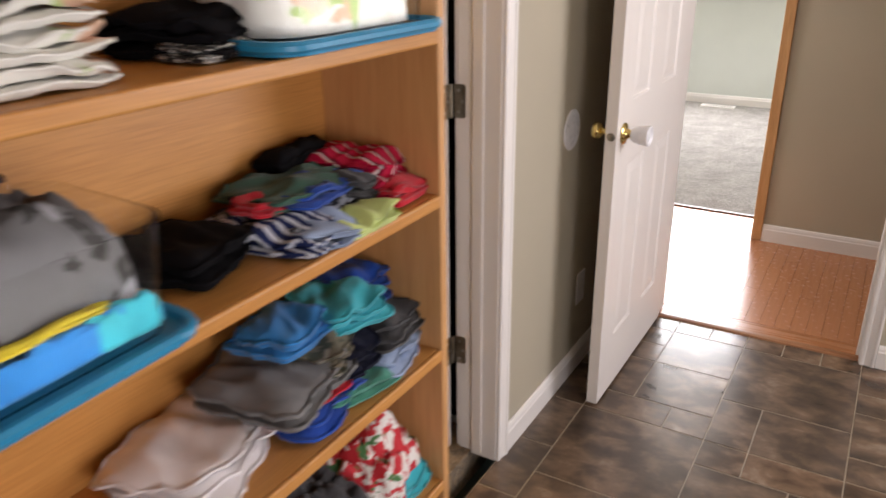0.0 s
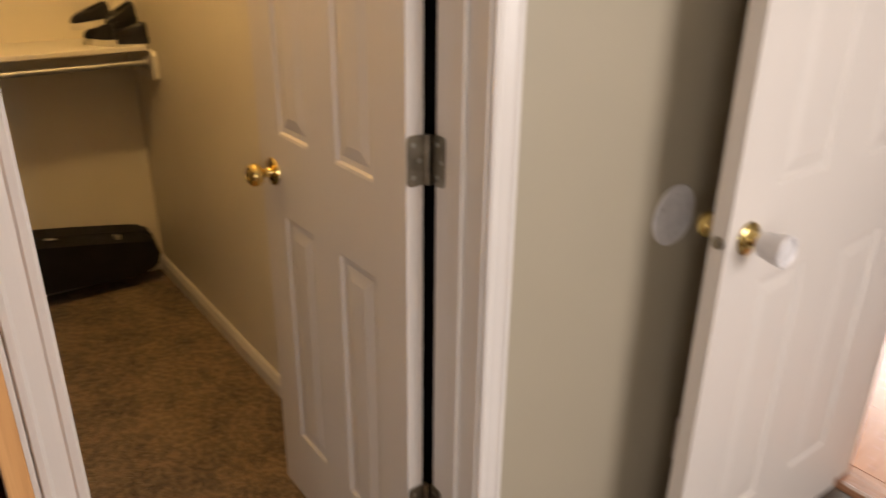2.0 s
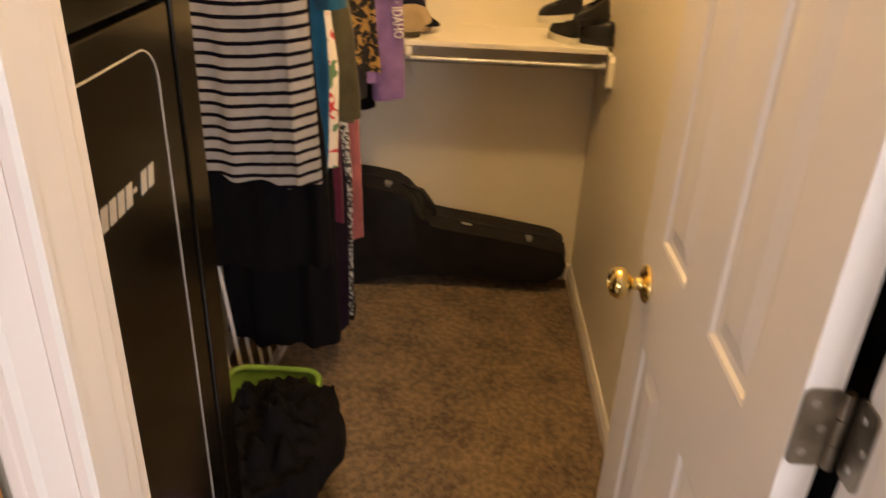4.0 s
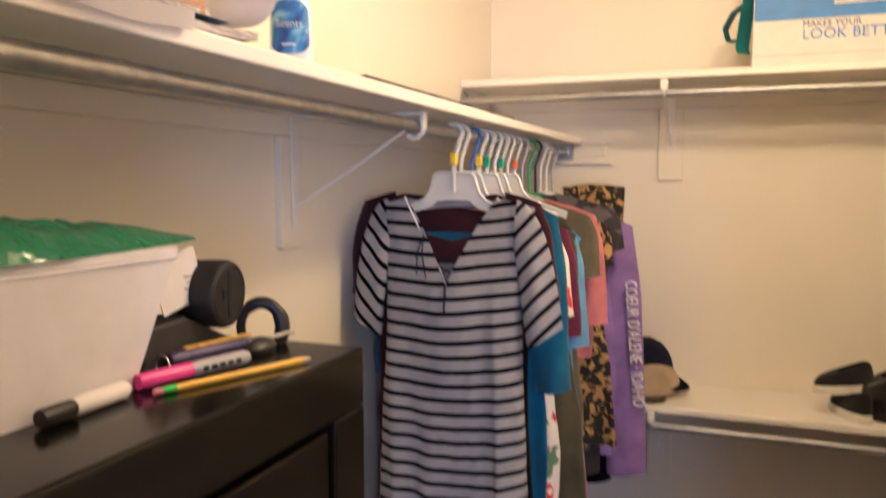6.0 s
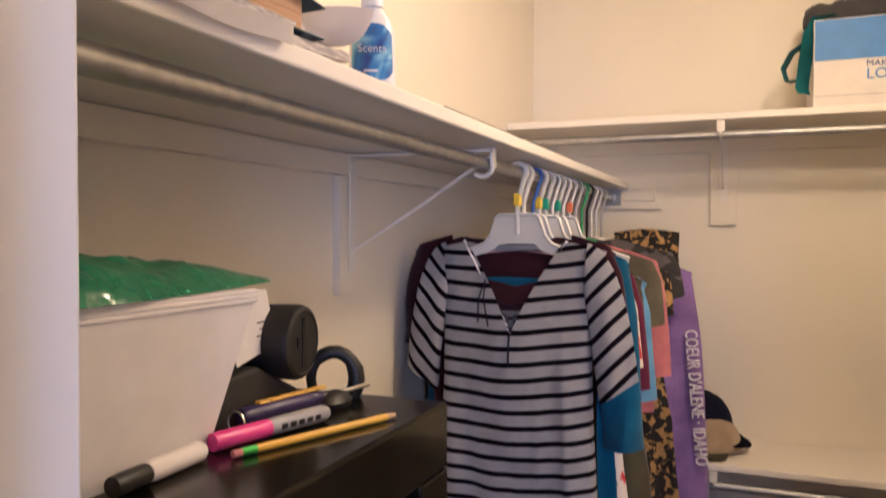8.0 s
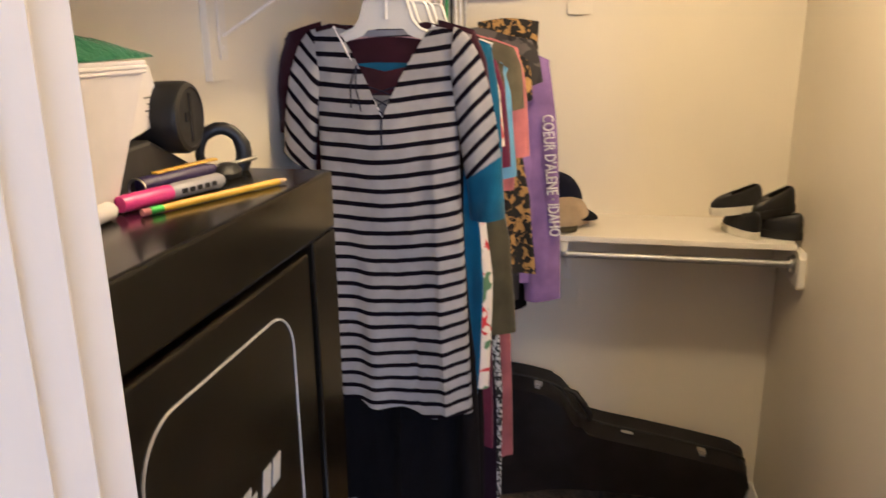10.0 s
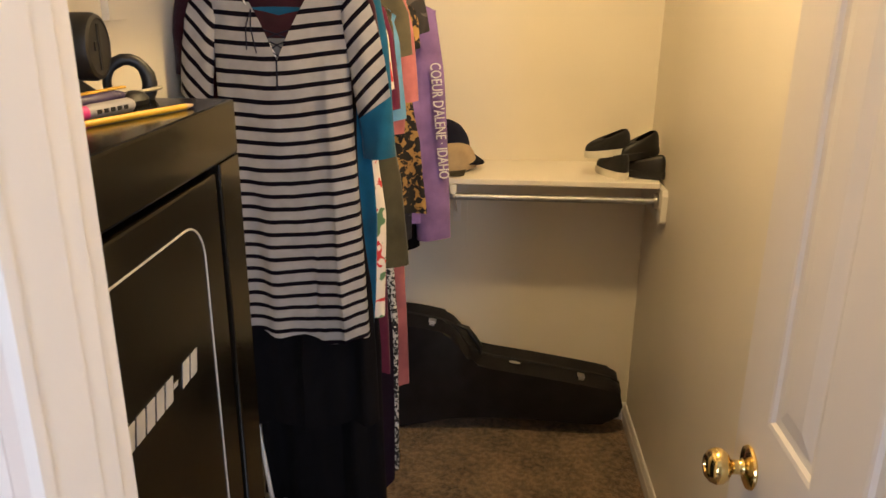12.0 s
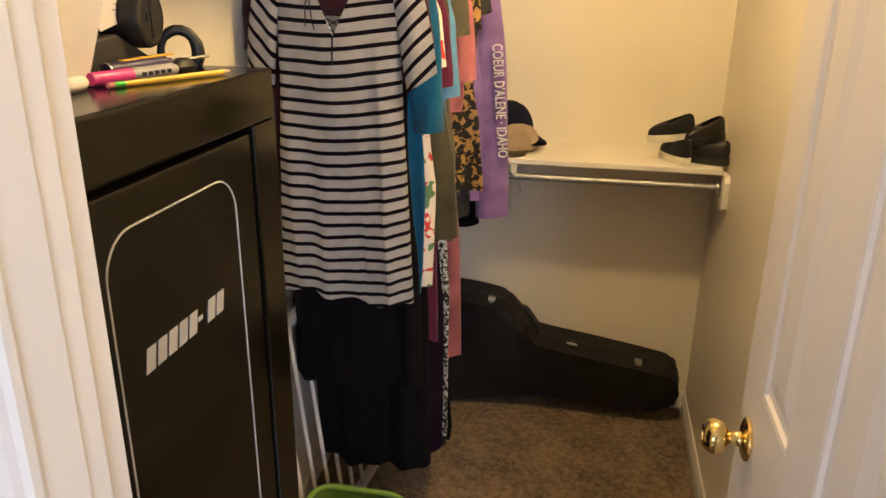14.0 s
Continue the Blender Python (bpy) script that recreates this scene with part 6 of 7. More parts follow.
# green basket with dark laundry
M_BASKET = plain("light_green_plastic", (0.20, 0.38, 0.075), 0.35)
basket = thing("laundry_basket", (-1.905, 0.93, 0.012), "light green plastic laundry basket piled with dark clothes", "basket")
BC = Matrix.Translation((-1.905, 0.900, 0.013)) @ Matrix.Diagonal((0.86, 0.74, 1.12, 1))
bm = bmesh.new()
o0, o1 = rounded(-0.20, 0.20, -0.125, 0.125, 0.05, 5), rounded(-0.245, 0.245, -0.165, 0.165, 0.06, 5)
n = len(o0)
for off in (0.0, 0.004):
    lo = [bm.verts.new(BC @ Vector((x * (1 - off * 4), y * (1 - off * 4), off))) for x, y in o0]
    hi = [bm.verts.new(BC @ Vector((x * (1 - off * 4), y * (1 - off * 4), 0.235))) for x, y in o1]
    bm.faces.new(lo)
    for i in range(n):
        bm.faces.new((lo[i], lo[(i + 1) % n], hi[(i + 1) % n], hi[i]))
bmesh.ops.recalc_face_normals(bm, faces=bm.faces[:])
part("tub", bm, M_BASKET, basket, "", True)
bm = bmesh.new()
tube(bm, [BC @ Vector((x * 1.01, y * 1.01, 0.236)) for x, y in o1] + [BC @ Vector((o1[0][0] * 1.01, o1[0][1] * 1.01, 0.236))], 0.0095, 10, False)
part("rim", bm, M_BASKET, basket, "", True)
crumple("laundry", "heap of black clothes piled in the basket", "clothes", C["black"], -1.845, 0.950, 0.20, 0.40, 0.30, 0.18, 41, 0, 1.6, 0.6, 2.4, 0.2)
crumple("laundry", "purple garment draped over the basket edge", "clothes", C["purple"], -1.700, 1.135, 0.055, 0.13, 0.09, 0.15, 44, 25, 1.6, 0.5, 2.2, 0.2)
crumple("laundry", "small pale crumpled cloth in the basket", "clothes", C["cream"], -1.735, 1.02, 0.19, 0.10, 0.09, 0.10, 47, 10, 1.6, 0.5, 2.2, 0.2)

# ---- wooden shelving unit with clothes ----
UX0, UX1, UY0, UY1 = -0.834, -0.612, 0.02, 1.044
unit = thing("shelving_unit", ((UX0 + UX1) / 2, (UY0 + UY1) / 2, 0), "honey maple veneered shelving unit full of clothes", "shelves")
part("side_panel", boxes((UX0, UX1 + 0.004, UY1 - 0.019, UY1, 0.0005, 1.88), bevel=0.002), M_MAPLEV, unit)
part("side_panel", boxes((UX0, UX1 + 0.004, UY0, UY0 + 0.019, 0.0005, 1.88), bevel=0.002), M_MAPLEV, unit)
part("back_panel", boxes((UX0 - 0.004, UX0, UY0 + 0.001, UY1 - 0.001, 0.06, 1.87)), M_MAPLE, unit)
S1, S2, S3, S4 = 1.350, 1.094, 0.812, 0.532
for zt in (S1, S2, S3, S4, 0.27, 1.61, 1.88):
    sh = part("shelf", boxes((UX0 + 0.001, UX1 - 0.004, UY0 + 0.0195, UY1 - 0.0195, zt - 0.019, zt)), M_MAPLE, unit)
    bm = bmesh.new()
    box(bm, UX1 - 0.0038, UX1 + 0.005, UY0 + 0.0195, UY1 - 0.0195, zt - 0.021, zt + 0.0005, 0.004, 3)
    part("edge_band", bm, M_MAPLE, sh, "rounded solid wood shelf edge")
part("plinth", boxes((UX1 - 0.02, UX1 - 0.004, UY0 + 0.0195, UY1 - 0.0195, 0.0005, 0.07)), M_MAPLE, unit)

M_BLUELID = plain("turquoise_blue_plastic", (0.012, 0.22, 0.40), 0.35, 0, 0.9, 1.1)
k = Mat("clear_tub_plastic", (0.93, 0.94, 0.93), 0.04)
k.b.inputs["Transmission Weight"].default_value = 1.0
k.b.inputs["IOR"].default_value = 1.22
M_TUB = k.m


def storage_tub(label, cx, cy, z, w, d, h, yaw=0, tilt=0):
    """A clear tub standing on its blue lid."""
    t = thing("storage_tub", (cx, cy, z), label, "storage tub", "clear tubs with blue lids")
    m = Matrix.Translation((cx, cy, z)) @ Matrix.Rotation(radians(yaw), 4, "Z") @ Matrix.Rotation(radians(tilt), 4, "Y")
    bm = extrude_outline(bmesh.new(), rounded(-w / 2, w / 2, -d / 2, d / 2, 0.035), 0.010, m @ Matrix.Translation((0, 0, 0.0004)), 0.003)
    bmesh.ops.recalc_face_normals(bm, faces=bm.faces[:])
    lid = part("lid", bm, M_BLUELID, t, "turquoise blue plastic lid", True)
    rp = [m @ Vector((x, y, 0.011)) for x, y in rounded(-w / 2, w / 2, -d / 2, d / 2, 0.035)]
    part("lid_rim", tube(bmesh.new(), rp + [rp[0]], 0.0075, 8, False), M_BLUELID, lid, "", True)
    bm = bmesh.new()
    o0, o1 = rounded(-w / 2 + 0.02, w / 2 - 0.02, -d / 2 + 0.022, d / 2 - 0.022, 0.03), rounded(-w / 2 + 0.012, w / 2 - 0.012, -d / 2 + 0.010, d / 2 - 0.010, 0.04)
    n = len(o0)
    for off in (0.0, 0.0016):
        lo = [bm.verts.new(m @ Vector((x * (1 - off * 8), y * (1 - off * 8), 0.0125 + off))) for x, y in o0]
        hi = [bm.verts.new(m @ Vector((x * (1 - off * 8), y * (1 - off * 8), h))) for x, y in o1]
        bm.faces.new(lo if off else lo[::-1])
        for i in range(n):
            f = (lo[i], lo[(i + 1) % n], hi[(i + 1) % n], hi[i])
            bm.faces.new(f[::-1] if off else f)
    ob = part("tub", bm, M_TUB, t, "clear plastic tub", True)
    ob.visible_shadow = False
    return t, m


storage_tub("clear plastic tub of grey clothes on a blue lid", -0.705, 0.285, S2 + 0.002, 0.235, 0.46, 0.135, 2, 3)
storage_tub("clear plastic tub of baby clothes on a blue lid", -0.708, 0.850, S1 + 0.002, 0.232, 0.345, 0.19, 0, 0)
G = "folded clothes on the shelves"


def folded(name, label, material, cx, cy, z, w, d, h, seed, yaw=0):
    """A garment folded into a few thin creased layers that sag over each other."""
    rnd = random.Random(seed)
    bm = bmesh.new()
    n = max(2, min(3, round(h / 0.018)))
    th = h / n
    base = Matrix.Translation((cx, cy, z)) @ Matrix.Rotation(radians(yaw), 4, "Z")
    stack = []
    for k in range(n):
        grow = 1.04 - 0.10 * k / n - rnd.uniform(0, 0.06)
        turn = radians(rnd.uniform(-9, 9)) if k else 0.0
        ox, oy = (rnd.uniform(-0.05, 0.05) * w, rnd.uniform(-0.05, 0.05) * d) if k else (0.0, 0.0)
        sk, ph, cd = rnd.uniform(-0.16, 0.16), rnd.uniform(0, 6.28), rnd.uniform(0, 3.14)

        def layer(u, v, k=k, grow=grow, turn=turn, ox=ox, oy=oy, sk=sk, ph=ph, cd=cd):
            a = 2 * math.pi * u
            c, s = math.cos(a), math.sin(a)
            r = (abs(c) ** 7 + abs(s) ** 7) ** (-1 / 7) * (1 + 0.13 * noise.noise(Vector((2.2 * c + seed, 2.2 * s, k * 3.1))) + 0.05 * noise.noise(Vector((7 * c + seed, 7 * s, k * 1.7))))
            q = min(v / 0.5, 1.0) if v <= 0.5 else 1.0 - 0.16 * (v - 0.5) / 0.5
            x, y = r * c * w / 2 * grow, r * s * d / 2 * grow
            x, y = x + sk * y, y
            x, y = ox + (x * math.cos(turn) - y * math.sin(turn)) * q, oy + (x * math.sin(turn) + y * math.cos(turn)) * q
            p, t = x * math.cos(cd) + y * math.sin(cd), y * math.cos(cd) - x * math.sin(cd)
            ridge = 1 - abs(noise.noise(Vector((p * 27 + seed, t * 10, ph)))) * 3.0
            soft = noise.noise(Vector((x * 17 + seed, y * 17, 2.0)))
            lift = (0.0026 + 0.0060 * k / n) * (ridge + 1.8 * soft)
            sag = -0.42 * h * k / n * max(0.0, max(abs(x) / (0.5 * w), abs(y) / (0.5 * d)) - 0.45) ** 1.6
            up = th * (0.93 if v <= 0.5 else 0.93 - 0.93 * math.sin((v - 0.5) * math.pi))
            if v <= 0.5:
                up *= 1 - 0.45 * q ** 9
            return base @ Vector((x, y, max(0.0006 + (0.0025 if v <= 0.5 else 0.0), k * th + up + lift + sag)))

        stack.append(grid(bm, 64, 22, layer, 0, True))
    for lo, hi in zip(stack, stack[1:]):
        for i in range(26, 39):
            bm.faces.new((lo[i][11], lo[i + 1][11], hi[i + 1][11], hi[i][11]))
    bmesh.ops.remove_doubles(bm, verts=bm.verts[:], dist=0.0002)
    ob = solo(name, bm, material, label, "clothes", G)
    ob.data.polygons.foreach_set("use_smooth", [True] * len(ob.data.polygons))
    return ob


def pile(name, label, material, cx, cy, z, w, d, h, seed, yaw=0, **kw):
    if kw.get("heap"):
        kw.pop("heap")
        return crumple(name, label, "clothes", material, cx, cy, z, w, d, h, seed, yaw, group=G, **kw)
    return folded(name, label, material, cx, cy, z, w, d, h, seed, yaw)


FOLD = dict(p=6, rough_=0.22, sq=5.0, wob=0.07, freq=14)
# in the tubs
pile("folded_clothes", "grey knitted clothes packed in a clear tub", C["tubmix"], -0.720, 0.285, S2 + 0.020, 0.168, 0.415, 0.140, 51, 0, heap=True, p=5, rough_=0.30, sq=7, wob=0.03, freq=10)
pile("folded_clothes", "navy garment with white trim on the tub", C["navy"], -0.770, 0.345, S2 + 0.150, 0.09, 0.16, 0.055, 52, 20)
pile("folded_clothes", "pale blue garment in the bottom of a tub", C["azure"], -0.622, 0.30, S2 + 0.018, 0.022, 0.36, 0.036, 53, 2, heap=True, p=4, rough_=0.4, sq=4)
pile("folded_clothes", "yellow striped garment in a tub", plain("cloth_yellow", (0.62, 0.48, 0.03), 0.9), -0.6235, 0.345, S2 + 0.054, 0.014, 0.17, 0.011, 54, -3, p=4, rough_=0.4)
pile("folded_clothes", "turquoise garment in the bottom of a tub", C["cyan"], -0.6235, 0.445, S2 + 0.018, 0.020, 0.085, 0.040, 56, 0, heap=True, p=4, rough_=0.4, sq=4)
pile("folded_clothes", "printed baby clothes packed in a clear tub", C["nappy"], -0.708, 0.850, S1 + 0.018, 0.180, 0.28, 0.14, 55, 0, heap=True, p=3, rough_=0.4, sq=4, wob=0.05, freq=14)
# upper shelf
for kk in range(4):
    pile("nappy", "stack of printed white nappies on the shelf", C["nappy"], -0.715 + 0.004 * (kk % 2), 0.405 + 0.006 * kk, S1 + 0.0006 + kk * 0.027, 0.15, 0.20, 0.026, 60 + kk, 3 * kk, **FOLD)
pile("folded_clothes", "black garment with white print on the shelf", C["black"], -0.742, 0.668, S1 + 0.001, 0.16, 0.13, 0.050, 65, 18)
pile("folded_clothes", "small white printed cloth on the shelf", C["zebra"], -0.690, 0.655, S1 + 0.001, 0.07, 0.10, 0.020, 66, 12)
# second shelf
pile("folded_clothes", "black folded garment lying on the shelf", C["black"], -0.735, 0.615, S2 + 0.001, 0.15, 0.14, 0.045, 70, 20, p=3, rough_=0.3)
pile("folded_clothes", "navy and white striped folded shirt", C["navystripe"], -0.705, 0.745, S2 + 0.001, 0.19, 0.13, 0.030, 71, 16, **FOLD)
pile("folded_clothes", "blue cotton garment at the shelf edge", C["jean"], -0.645, 0.770, S2 + 0.001, 0.075, 0.10, 0.030, 72, -14, p=3, rough_=0.4)
pile("folded_clothes", "black and white tartan folded shirt", C["bw"], -0.735, 0.820, S2 + 0.001, 0.17, 0.20, 0.034, 73, 8, **FOLD)
pile("folded_clothes", "forest green folded shirt on the pile", C["forest"], -0.745, 0.820, S2 + 0.036, 0.13, 0.18, 0.026, 74, -6, **FOLD)
pile("folded_clothes", "blue folded shirt with red piping", C["blue"], -0.712, 0.845, S2 + 0.036, 0.085, 0.17, 0.022, 75, 10, **FOLD)
pile("folded_clothes", "small red knit cloth on the pile", C["red"], -0.720, 0.735, S2 + 0.040, 0.06, 0.05, 0.022, 76, 0)
pile("folded_clothes", "lime green cotton garment over the shelf edge", C["lime"], -0.632, 0.845, S2 + 0.001, 0.065, 0.13, 0.026, 77, -6, p=2, rough_=0.7, wob=0.3)
pile("folded_clothes", "black garment behind the striped one", C["black"], -0.800, 0.905, S2 + 0.001, 0.06, 0.16, 0.085, 78, 0)
pile("folded_clothes", "red and white striped knit shirt folded", C["redstripe"], -0.735, 0.965, S2 + 0.001, 0.175, 0.105, 0.070, 79, 14, p=3, rough_=0.35, sq=4, wob=0.10)
pile("folded_clothes", "bright red cuff of a striped shirt", C["red"], -0.648, 0.975, S2 + 0.001, 0.05, 0.10, 0.036, 80, 8, p=3, rough_=0.4)
pile("folded_clothes", "charcoal knit garment between the piles", C["charcoal"], -0.690, 0.905, S2 + 0.001, 0.07, 0.06, 0.055, 81, 4)
# third shelf
pile("folded_clothes", "white printed blouse lying on the shelf", C["white"], -0.738, 0.590, S3 + 0.001, 0.17, 0.22, 0.050, 90, 20, p=2.6, rough_=0.30, sq=4.0, freq=6)
pile("folded_clothes", "royal blue folded garment under the pile", C["blue"], -0.715, 0.770, S3 + 0.001, 0.17, 0.18, 0.030, 91, 6, **FOLD)
pile("folded_clothes", "bright red folded garment in the pile", C["red"], -0.720, 0.745, S3 + 0.032, 0.15, 0.16, 0.028, 92, -4, **FOLD)
pile("folded_clothes", "grey cotton garment draped over the pile", C["grey"], -0.712, 0.725, S3 + 0.050, 0.185, 0.19, 0.045, 93, 12, p=2, rough_=0.5, wob=0.25)
pile("folded_clothes", "camouflage print garment on the pile", C["camo"], -0.705, 0.800, S3 + 0.062, 0.11, 0.11, 0.048, 94, 30, p=2, rough_=0.6)
pile("folded_clothes", "sea green cotton cloth at the shelf edge", C["green"], -0.665, 0.850, S3 + 0.001, 0.09, 0.15, 0.024, 95, -12, p=3, rough_=0.4)
pile("folded_clothes", "azure blue fleece garment on the pile", C["azure"], -0.730, 0.770, S3 + 0.105, 0.11, 0.13, 0.045, 96, 10, p=2, rough_=0.5)
pile("folded_clothes", "turquoise cotton shirt folded on top", C["cyan"], -0.720, 0.885, S3 + 0.095, 0.13, 0.14, 0.052, 97, -10, p=3, rough_=0.4)
pile("folded_clothes", "dark blue fleece garment behind the pile", C["blue"], -0.760, 0.955, S3 + 0.080, 0.13, 0.12, 0.070, 98, 4, p=2.4, rough_=0.45)
pile("folded_clothes", "pale denim jeans folded on the shelf", C["jean"], -0.695, 0.945, S3 + 0.001, 0.14, 0.15, 0.038, 99, 12, p=4, rough_=0.35)
pile("folded_clothes", "charcoal garment folded over the jeans", C["charcoal"], -0.700, 0.960, S3 + 0.040, 0.13, 0.13, 0.050, 100, 6, p=3, rough_=0.35)
pile("folded_clothes", "navy cloth in the middle of the pile", C["navy"], -0.715, 0.860, S3 + 0.030, 0.15, 0.12, 0.060, 101, 0)
# fourth shelf
pile("folded_clothes", "red and white holiday print garment", C["holiday"], -0.720, 0.930, S4 + 0.001, 0.17, 0.17, 0.150, 110, 6, heap=True, p=2, rough_=0.5)
pile("folded_clothes", "charcoal garment on the low shelf", C["charcoal"], -0.730, 0.780, S4 + 0.001, 0.17, 0.17, 0.120, 111, 0, heap=True, p=2, rough_=0.5)
pile("folded_clothes", "teal garment on the low shelf", C["cyan"], -0.660, 0.960, S4 + 0.001, 0.07, 0.12, 0.045, 112, 0)
pile("folded_clothes", "cream garment on the low shelf", C["cream"], -0.730, 0.560, S4 + 0.001, 0.17, 0.22, 0.09, 113, 0, heap=True, p=2.4)
pile("folded_clothes", "navy garments on the bottom shelf", C["navy"], -0.730, 0.760, 0.271, 0.17, 0.36, 0.12, 114, 0, heap=True, p=2.4)

# ---- far bedroom ----
reg = thing("floor_register", (-1.40, 7.39, 0.006), "white metal floor heating register on carpet", "floor register")
part("register_frame", boxes((-1.55, -1.25, 7.33, 7.345, 0.0065, 0.014), (-1.55, -1.25, 7.435, 7.45, 0.0065, 0.014), (-1.55, -1.535, 7.345, 7.435, 0.0065, 0.014), (-1.265, -1.25, 7.345, 7.435, 0.0065, 0.014)), M_WHITE, reg)
for i in range(11):
    part("slat", boxes((-1.530 + i * 0.0245, -1.518 + i * 0.0245, 7.346, 7.434, 0.0065, 0.012)), M_WHITE, reg)
hard = thing("instrument_case", (-2.40, 7.2, 0.006), "black hard instrument case with silver studs", "instrument case")
for y0, d, nm in ((7.06, 0.10, "front_shell"), (7.165, 0.10, "back_shell")):
    bm = extrude_outline(bmesh.new(), smooth_loop([(-2.10, 0.20), (-2.14, 0.34), (-2.28, 0.41), (-2.55, 0.40), (-2.95, 0.34), (-3.2, 0.26), (-3.2, 0.12), (-2.9, 0.03), (-2.5, 0.007), (-2.25, 0.007), (-2.13, 0.06)]), d,
                         Matrix(((1, 0, 0, 0), (0, 0, -1, y0 + d), (0, 1, 0, 0), (0, 0, 0, 1))), 0.02, 3)
    bmesh.ops.recalc_face_normals(bm, faces=bm.faces[:])
    part(nm, bm, M_CASE, hard, "", True)
for z in (0.14, 0.19, 0.27, 0.31):
    part("stud", lathe(bmesh.new(), [(0.012, 0), (0.010, 0.006), (0.001, 0.008)], Matrix.Translation((-2.108 - 0.05 * max(0, z - 0.2), 7.12, z)) @ Matrix.Rotation(radians(90), 4, "Y"), 12), M_STEEL, hard, "silver stud")

# ---- floors laid last ----
k = Mat("vinyl_slate_brown", (0.09, 0.062, 0.045), 0.20)
info = k.t.nodes.new("ShaderNodeObjectInfo").outputs["Random"]
geo = k.t.nodes.new("ShaderNodeNewGeometry").outputs["Position"]
mp = k.node("ShaderNodeMapping")
mp.inputs["Scale"].default_value = (1.5, 2.2, 1.0)
k.link(geo, mp.inputs["Vector"])
shift = k.node("ShaderNodeVectorMath")
shift.operation = "ADD"
sc = k.node("ShaderNodeMath")
sc.operation = "MULTIPLY"
k.link(info, sc.inputs[0])
sc.inputs[1].default_value = 37.0
k.link(mp.outputs[0], shift.inputs[0])
k.link(sc.outputs[0], shift.inputs[1])
cl = k.node("ShaderNodeTexNoise", Scale=5.5, Detail=7.0, Distortion=0.25, Roughness=0.55)
k.link(shift.outputs[0], cl.inputs["Vector"])
tone = k.ramp(cl.outputs["Fac"], [(0.25, (0.022, 0.013, 0.008)), (0.45, (0.074, 0.044, 0.027)), (0.62, (0.180, 0.112, 0.070)), (0.80, (0.38, 0.29, 0.215))])
k.colour(k.mix(info, tone, k.mix(0.35, tone, (0.10, 0.09, 0.08)), "MIX"))
fine = k.node("ShaderNodeTexNoise", Scale=60.0, Detail=4.0)
k.link(geo, fine.inputs["Vector"])
k.bump(fine.outputs["Fac"], 0.14, 0.001)
k.gloss(cl.outputs["Fac"], 0.15, 0.30)
k.b.inputs["Specular IOR Level"].default_value = 0.62
M_TILE = k.m
M_GROUT = plain("tan_grout_line", (0.24, 0.185, 0.125), 0.5)
floor_l = struct("floor_laundry", boxes((WX1, 1.45, -1.6, 2.952, -0.05, -0.0012)), M_GROUT, "brown slate pattern vinyl tile floor", "floor")
U, TX0, TY0 = 0.1335, -0.731, 1.758
taken = set()
layout = [(0, 0, 3, 3), (3, 5, 3, 3), (3, 3, 1, 2), (4, 3, 2, 2), (4, 2, 2, 1), (3, 2, 1, 1), (1, 6, 2, 2), (0, 6, 1, 1), (0, 7, 1, 1), (0, 3, 2, 1), (2, 3, 1, 1), (0, 4, 1, 2), (1, 4, 2, 2), (0, 8, 1, 1), (1, 8, 1, 1), (2, 8, 1, 1), (3, 8, 1, 1), (4, 8, 1, 1), (5, 8, 1, 1)]
for i, j, a, b in layout:
    taken |= {(i + p, j + q) for p in range(a) for q in range(b)}
rt = random.Random(4)
I0, I1, J0, J1 = -1, 17, -26, 9
for j in range(J1 - 1, J0, -1):
    for i in range(I0, I1):
        if (i, j) in taken:
            continue
        for a, b in rt.sample([(3, 3), (2, 2), (2, 2), (1, 2), (2, 1)], 5) + [(1, 1)]:
            cells = {(i + p, j - q) for p in range(a) for q in range(b)}
            if cells & taken or i + a > I1 or (i < 0 and a > 1) or j - b < J0:
                continue
            taken |= cells
            layout.append((i, j - b + 1, a, b))
            break
shared = {}
count = 0
for i, j, a, b in layout:
    x0, x1 = max(TX0 + i * U, WX1 + 0.001), min(TX0 + (i + a) * U, 1.449)
    y0, y1 = max(TY0 + j * U, -1.599), min(TY0 + (j + b) * U, 2.934)
    if x1 - x0 < 0.02 or y1 - y0 < 0.02 or count >= 298:
        continue
    key = (round(x1 - x0, 3), round(y1 - y0, 3))
    if key not in shared:
        bm = bmesh.new()
        g = 0.0022
        w, d = key[0] - 2 * g, key[1] - 2 * g
        lo = [bm.verts.new((x, y, -0.0012)) for x, y in ((0, 0), (w, 0), (w, d), (0, d))]
        hi = [bm.verts.new((x, y, 0.0)) for x, y in ((0.0012, 0.0012), (w - 0.0012, 0.0012), (w - 0.0012, d - 0.0012), (0.0012, d - 0.0012))]
        bm.faces.new(hi)
        for q in range(4):
            bm.faces.new((lo[q], lo[(q + 1) % 4], hi[(q + 1) % 4], hi[q]))
        me = bpy.data.meshes.new("tile")
        bm.to_mesh(me)
        bm.free()
        me.materials.append(M_TILE)
        shared[key] = me
    ob = new("tile", shared[key])
    ob.location = (x0 + 0.0022, y0 + 0.0022, 0)
    ob.parent = floor_l
    count += 1

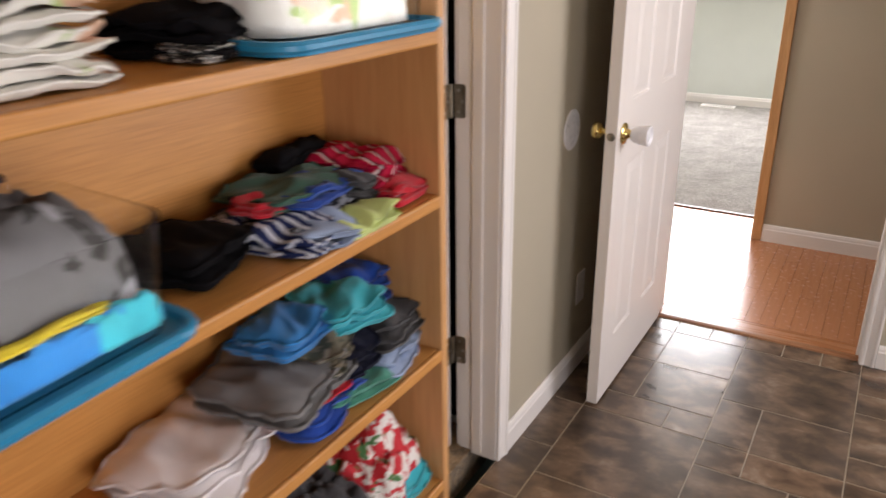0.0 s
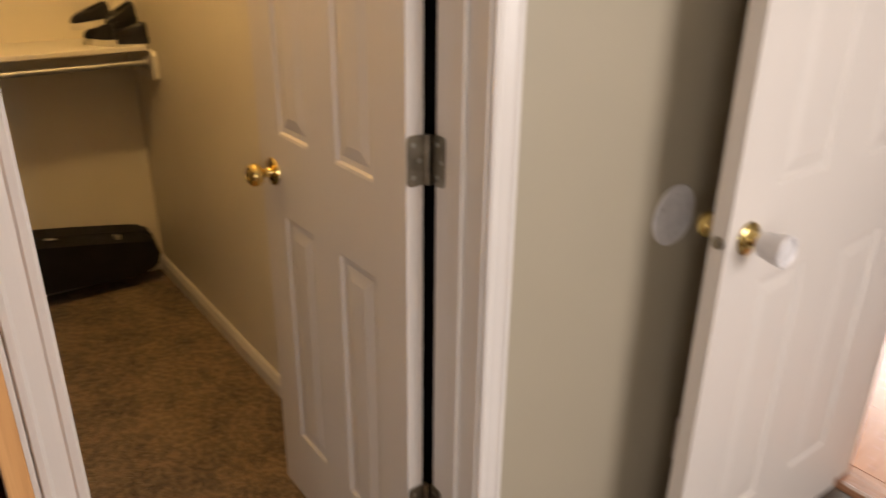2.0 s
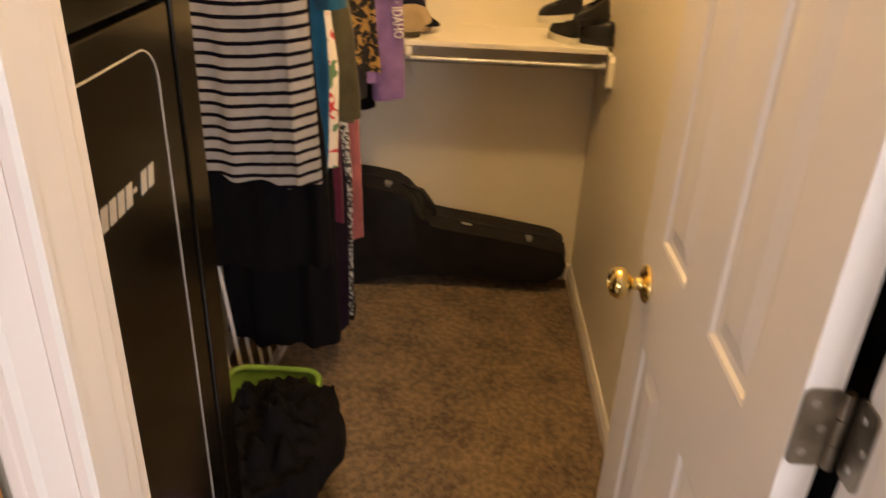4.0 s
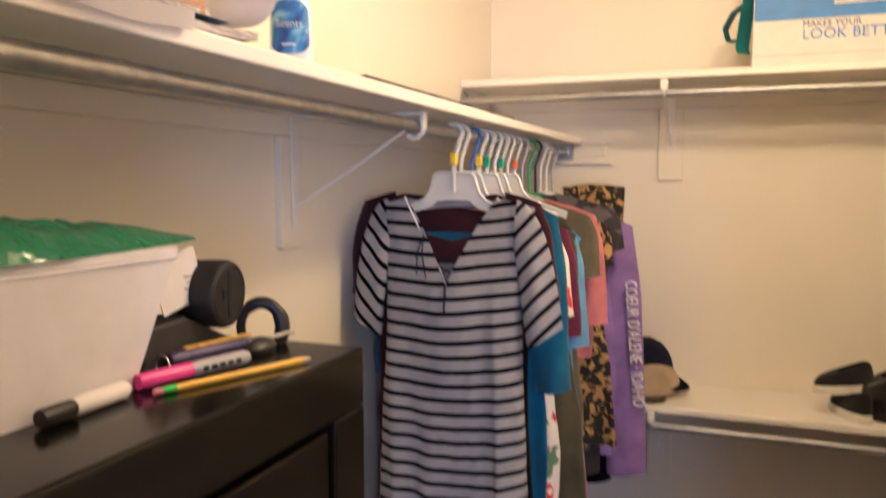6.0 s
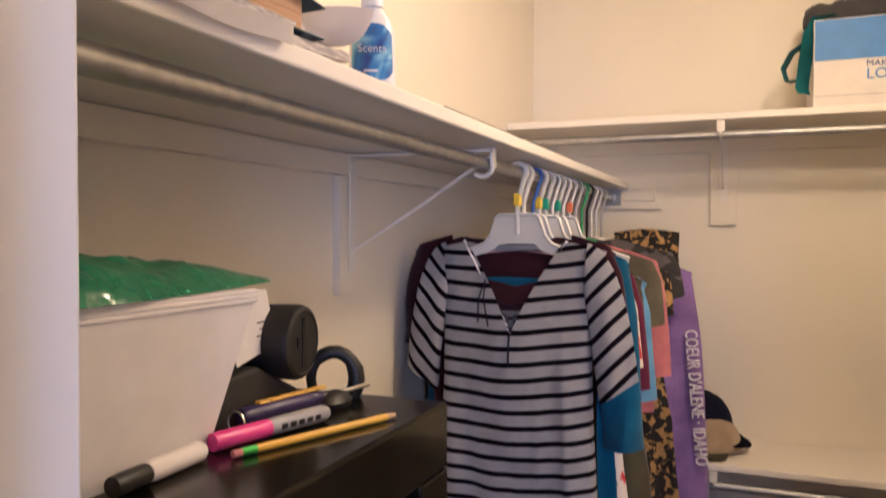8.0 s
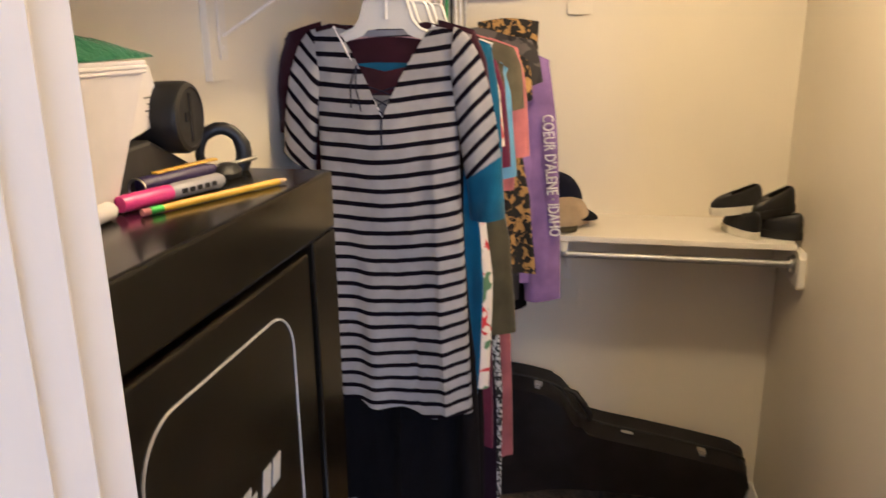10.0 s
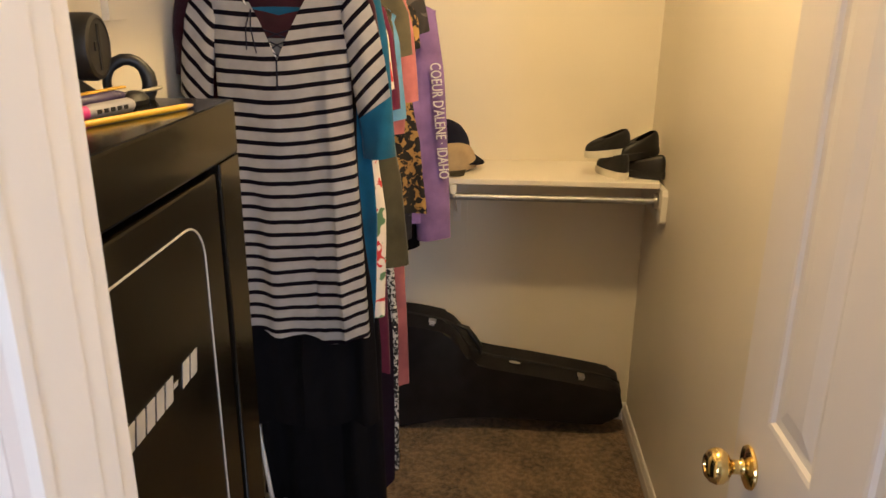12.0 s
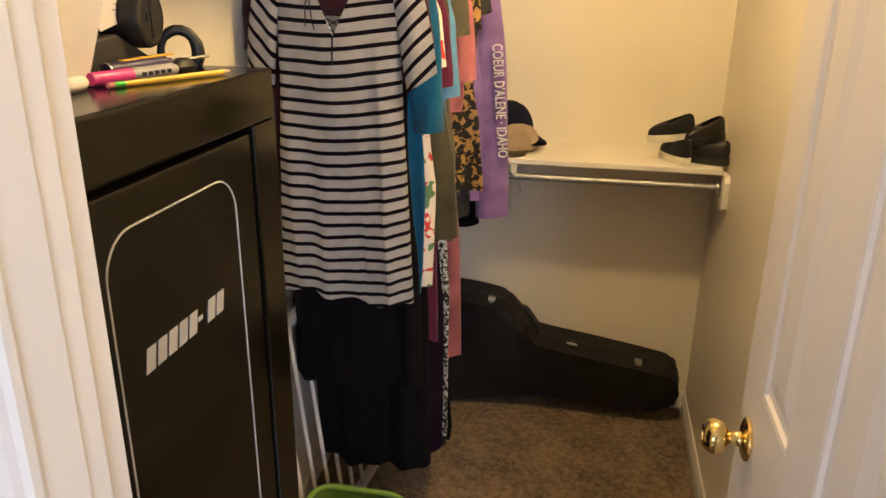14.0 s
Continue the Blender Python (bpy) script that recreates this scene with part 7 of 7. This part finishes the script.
k = Mat("oak_strip_floor", (0.42, 0.20, 0.085), 0.22)
info = k.t.nodes.new("ShaderNodeObjectInfo").outputs["Random"]
grain = k.noise(3.0, 5, (30, 1.6, 30), 0.5)
a = k.ramp(grain, [(0.3, (0.42, 0.170, 0.080)), (0.68, (0.50, 0.220, 0.108))])
k.colour(k.mix(info, a, k.mix(0.5, a, (0.50, 0.22, 0.10))))
k.gloss(k.noise(40, 3), 0.20, 0.32)
k.b.inputs["Specular IOR Level"].default_value = 0.35
k.bump(grain, 0.05, 0.001)
M_OAK = k.m
floor_h = struct("floor_hall", boxes((-2.6, 1.7, 2.952, 4.41, -0.05, -0.004)), plain("dark_board_joint", (0.42, 0.175, 0.08), 0.6), "honey oak strip floor in the hall", "floor")
PW = 0.058
rp = random.Random(8)
pm = {}


def plank(x, y0, y1):
    key = round(y1 - y0, 2)
    if key not in pm:
        bm = bmesh.new()
        w, d, c = PW - 0.0003, key - 0.0004, 0.0005
        lo = [bm.verts.new((px, py, -0.004)) for px, py in ((0, 0), (w, 0), (w, d), (0, d))]
        hi = [bm.verts.new((px, py, 0.0)) for px, py in ((c, c), (w - c, c), (w - c, d - c), (c, d - c))]
        bm.faces.new(hi)
        for q in range(4):
            bm.faces.new((lo[q], lo[(q + 1) % 4], hi[(q + 1) % 4], hi[q]))
        me = bpy.data.meshes.new("plank")
        bm.to_mesh(me)
        bm.free()
        me.materials.append(M_OAK)
        pm[key] = me
    ob = new("plank", pm[key])
    ob.location = (x, y0, 0)
    ob.parent = floor_h


x = -2.58
while x < 1.58:
    y, end = 3.062, 4.385
    cut = rp.choice([0.35, 0.55, 0.75, 0.95, 1.10])
    plank(x, y, round(y + cut, 3))
    plank(x, round(y + cut, 3), end)
    x += PW
bm = bmesh.new()
box(bm, -0.70, 0.055, 2.950, 3.060, -0.004, 0.0005, 0.001, 1)
struct("threshold_board", bm, wood("oak_border", (0.34, 0.13, 0.05), (0.44, 0.185, 0.08), 0.25, 0), "oak border board in the hall doorway", "threshold")
bm = extrude_outline(bmesh.new(), [(2.928, 0.0005), (2.932, 0.006), (2.945, 0.009), (2.960, 0.009), (2.968, 0.004), (2.968, 0.0008)], 0.755, Matrix.Translation((HL, 0, 0)) @ YZ)
bmesh.ops.recalc_face_normals(bm, faces=bm.faces[:])
struct("threshold", bm, wood("dark_oak_threshold", (0.20, 0.08, 0.035), (0.33, 0.15, 0.07), 0.3, 0), "brown wooden threshold strip between vinyl and oak", "threshold")
struct("carpet_edge", boxes((-1.42, -0.522, 4.386, 4.412, -0.003, 0.008), bevel=0.002), wood("dark_oak_reducer", (0.10, 0.05, 0.03), (0.18, 0.09, 0.05), 0.4, 0), "dark wooden strip at the carpet edge", "threshold")
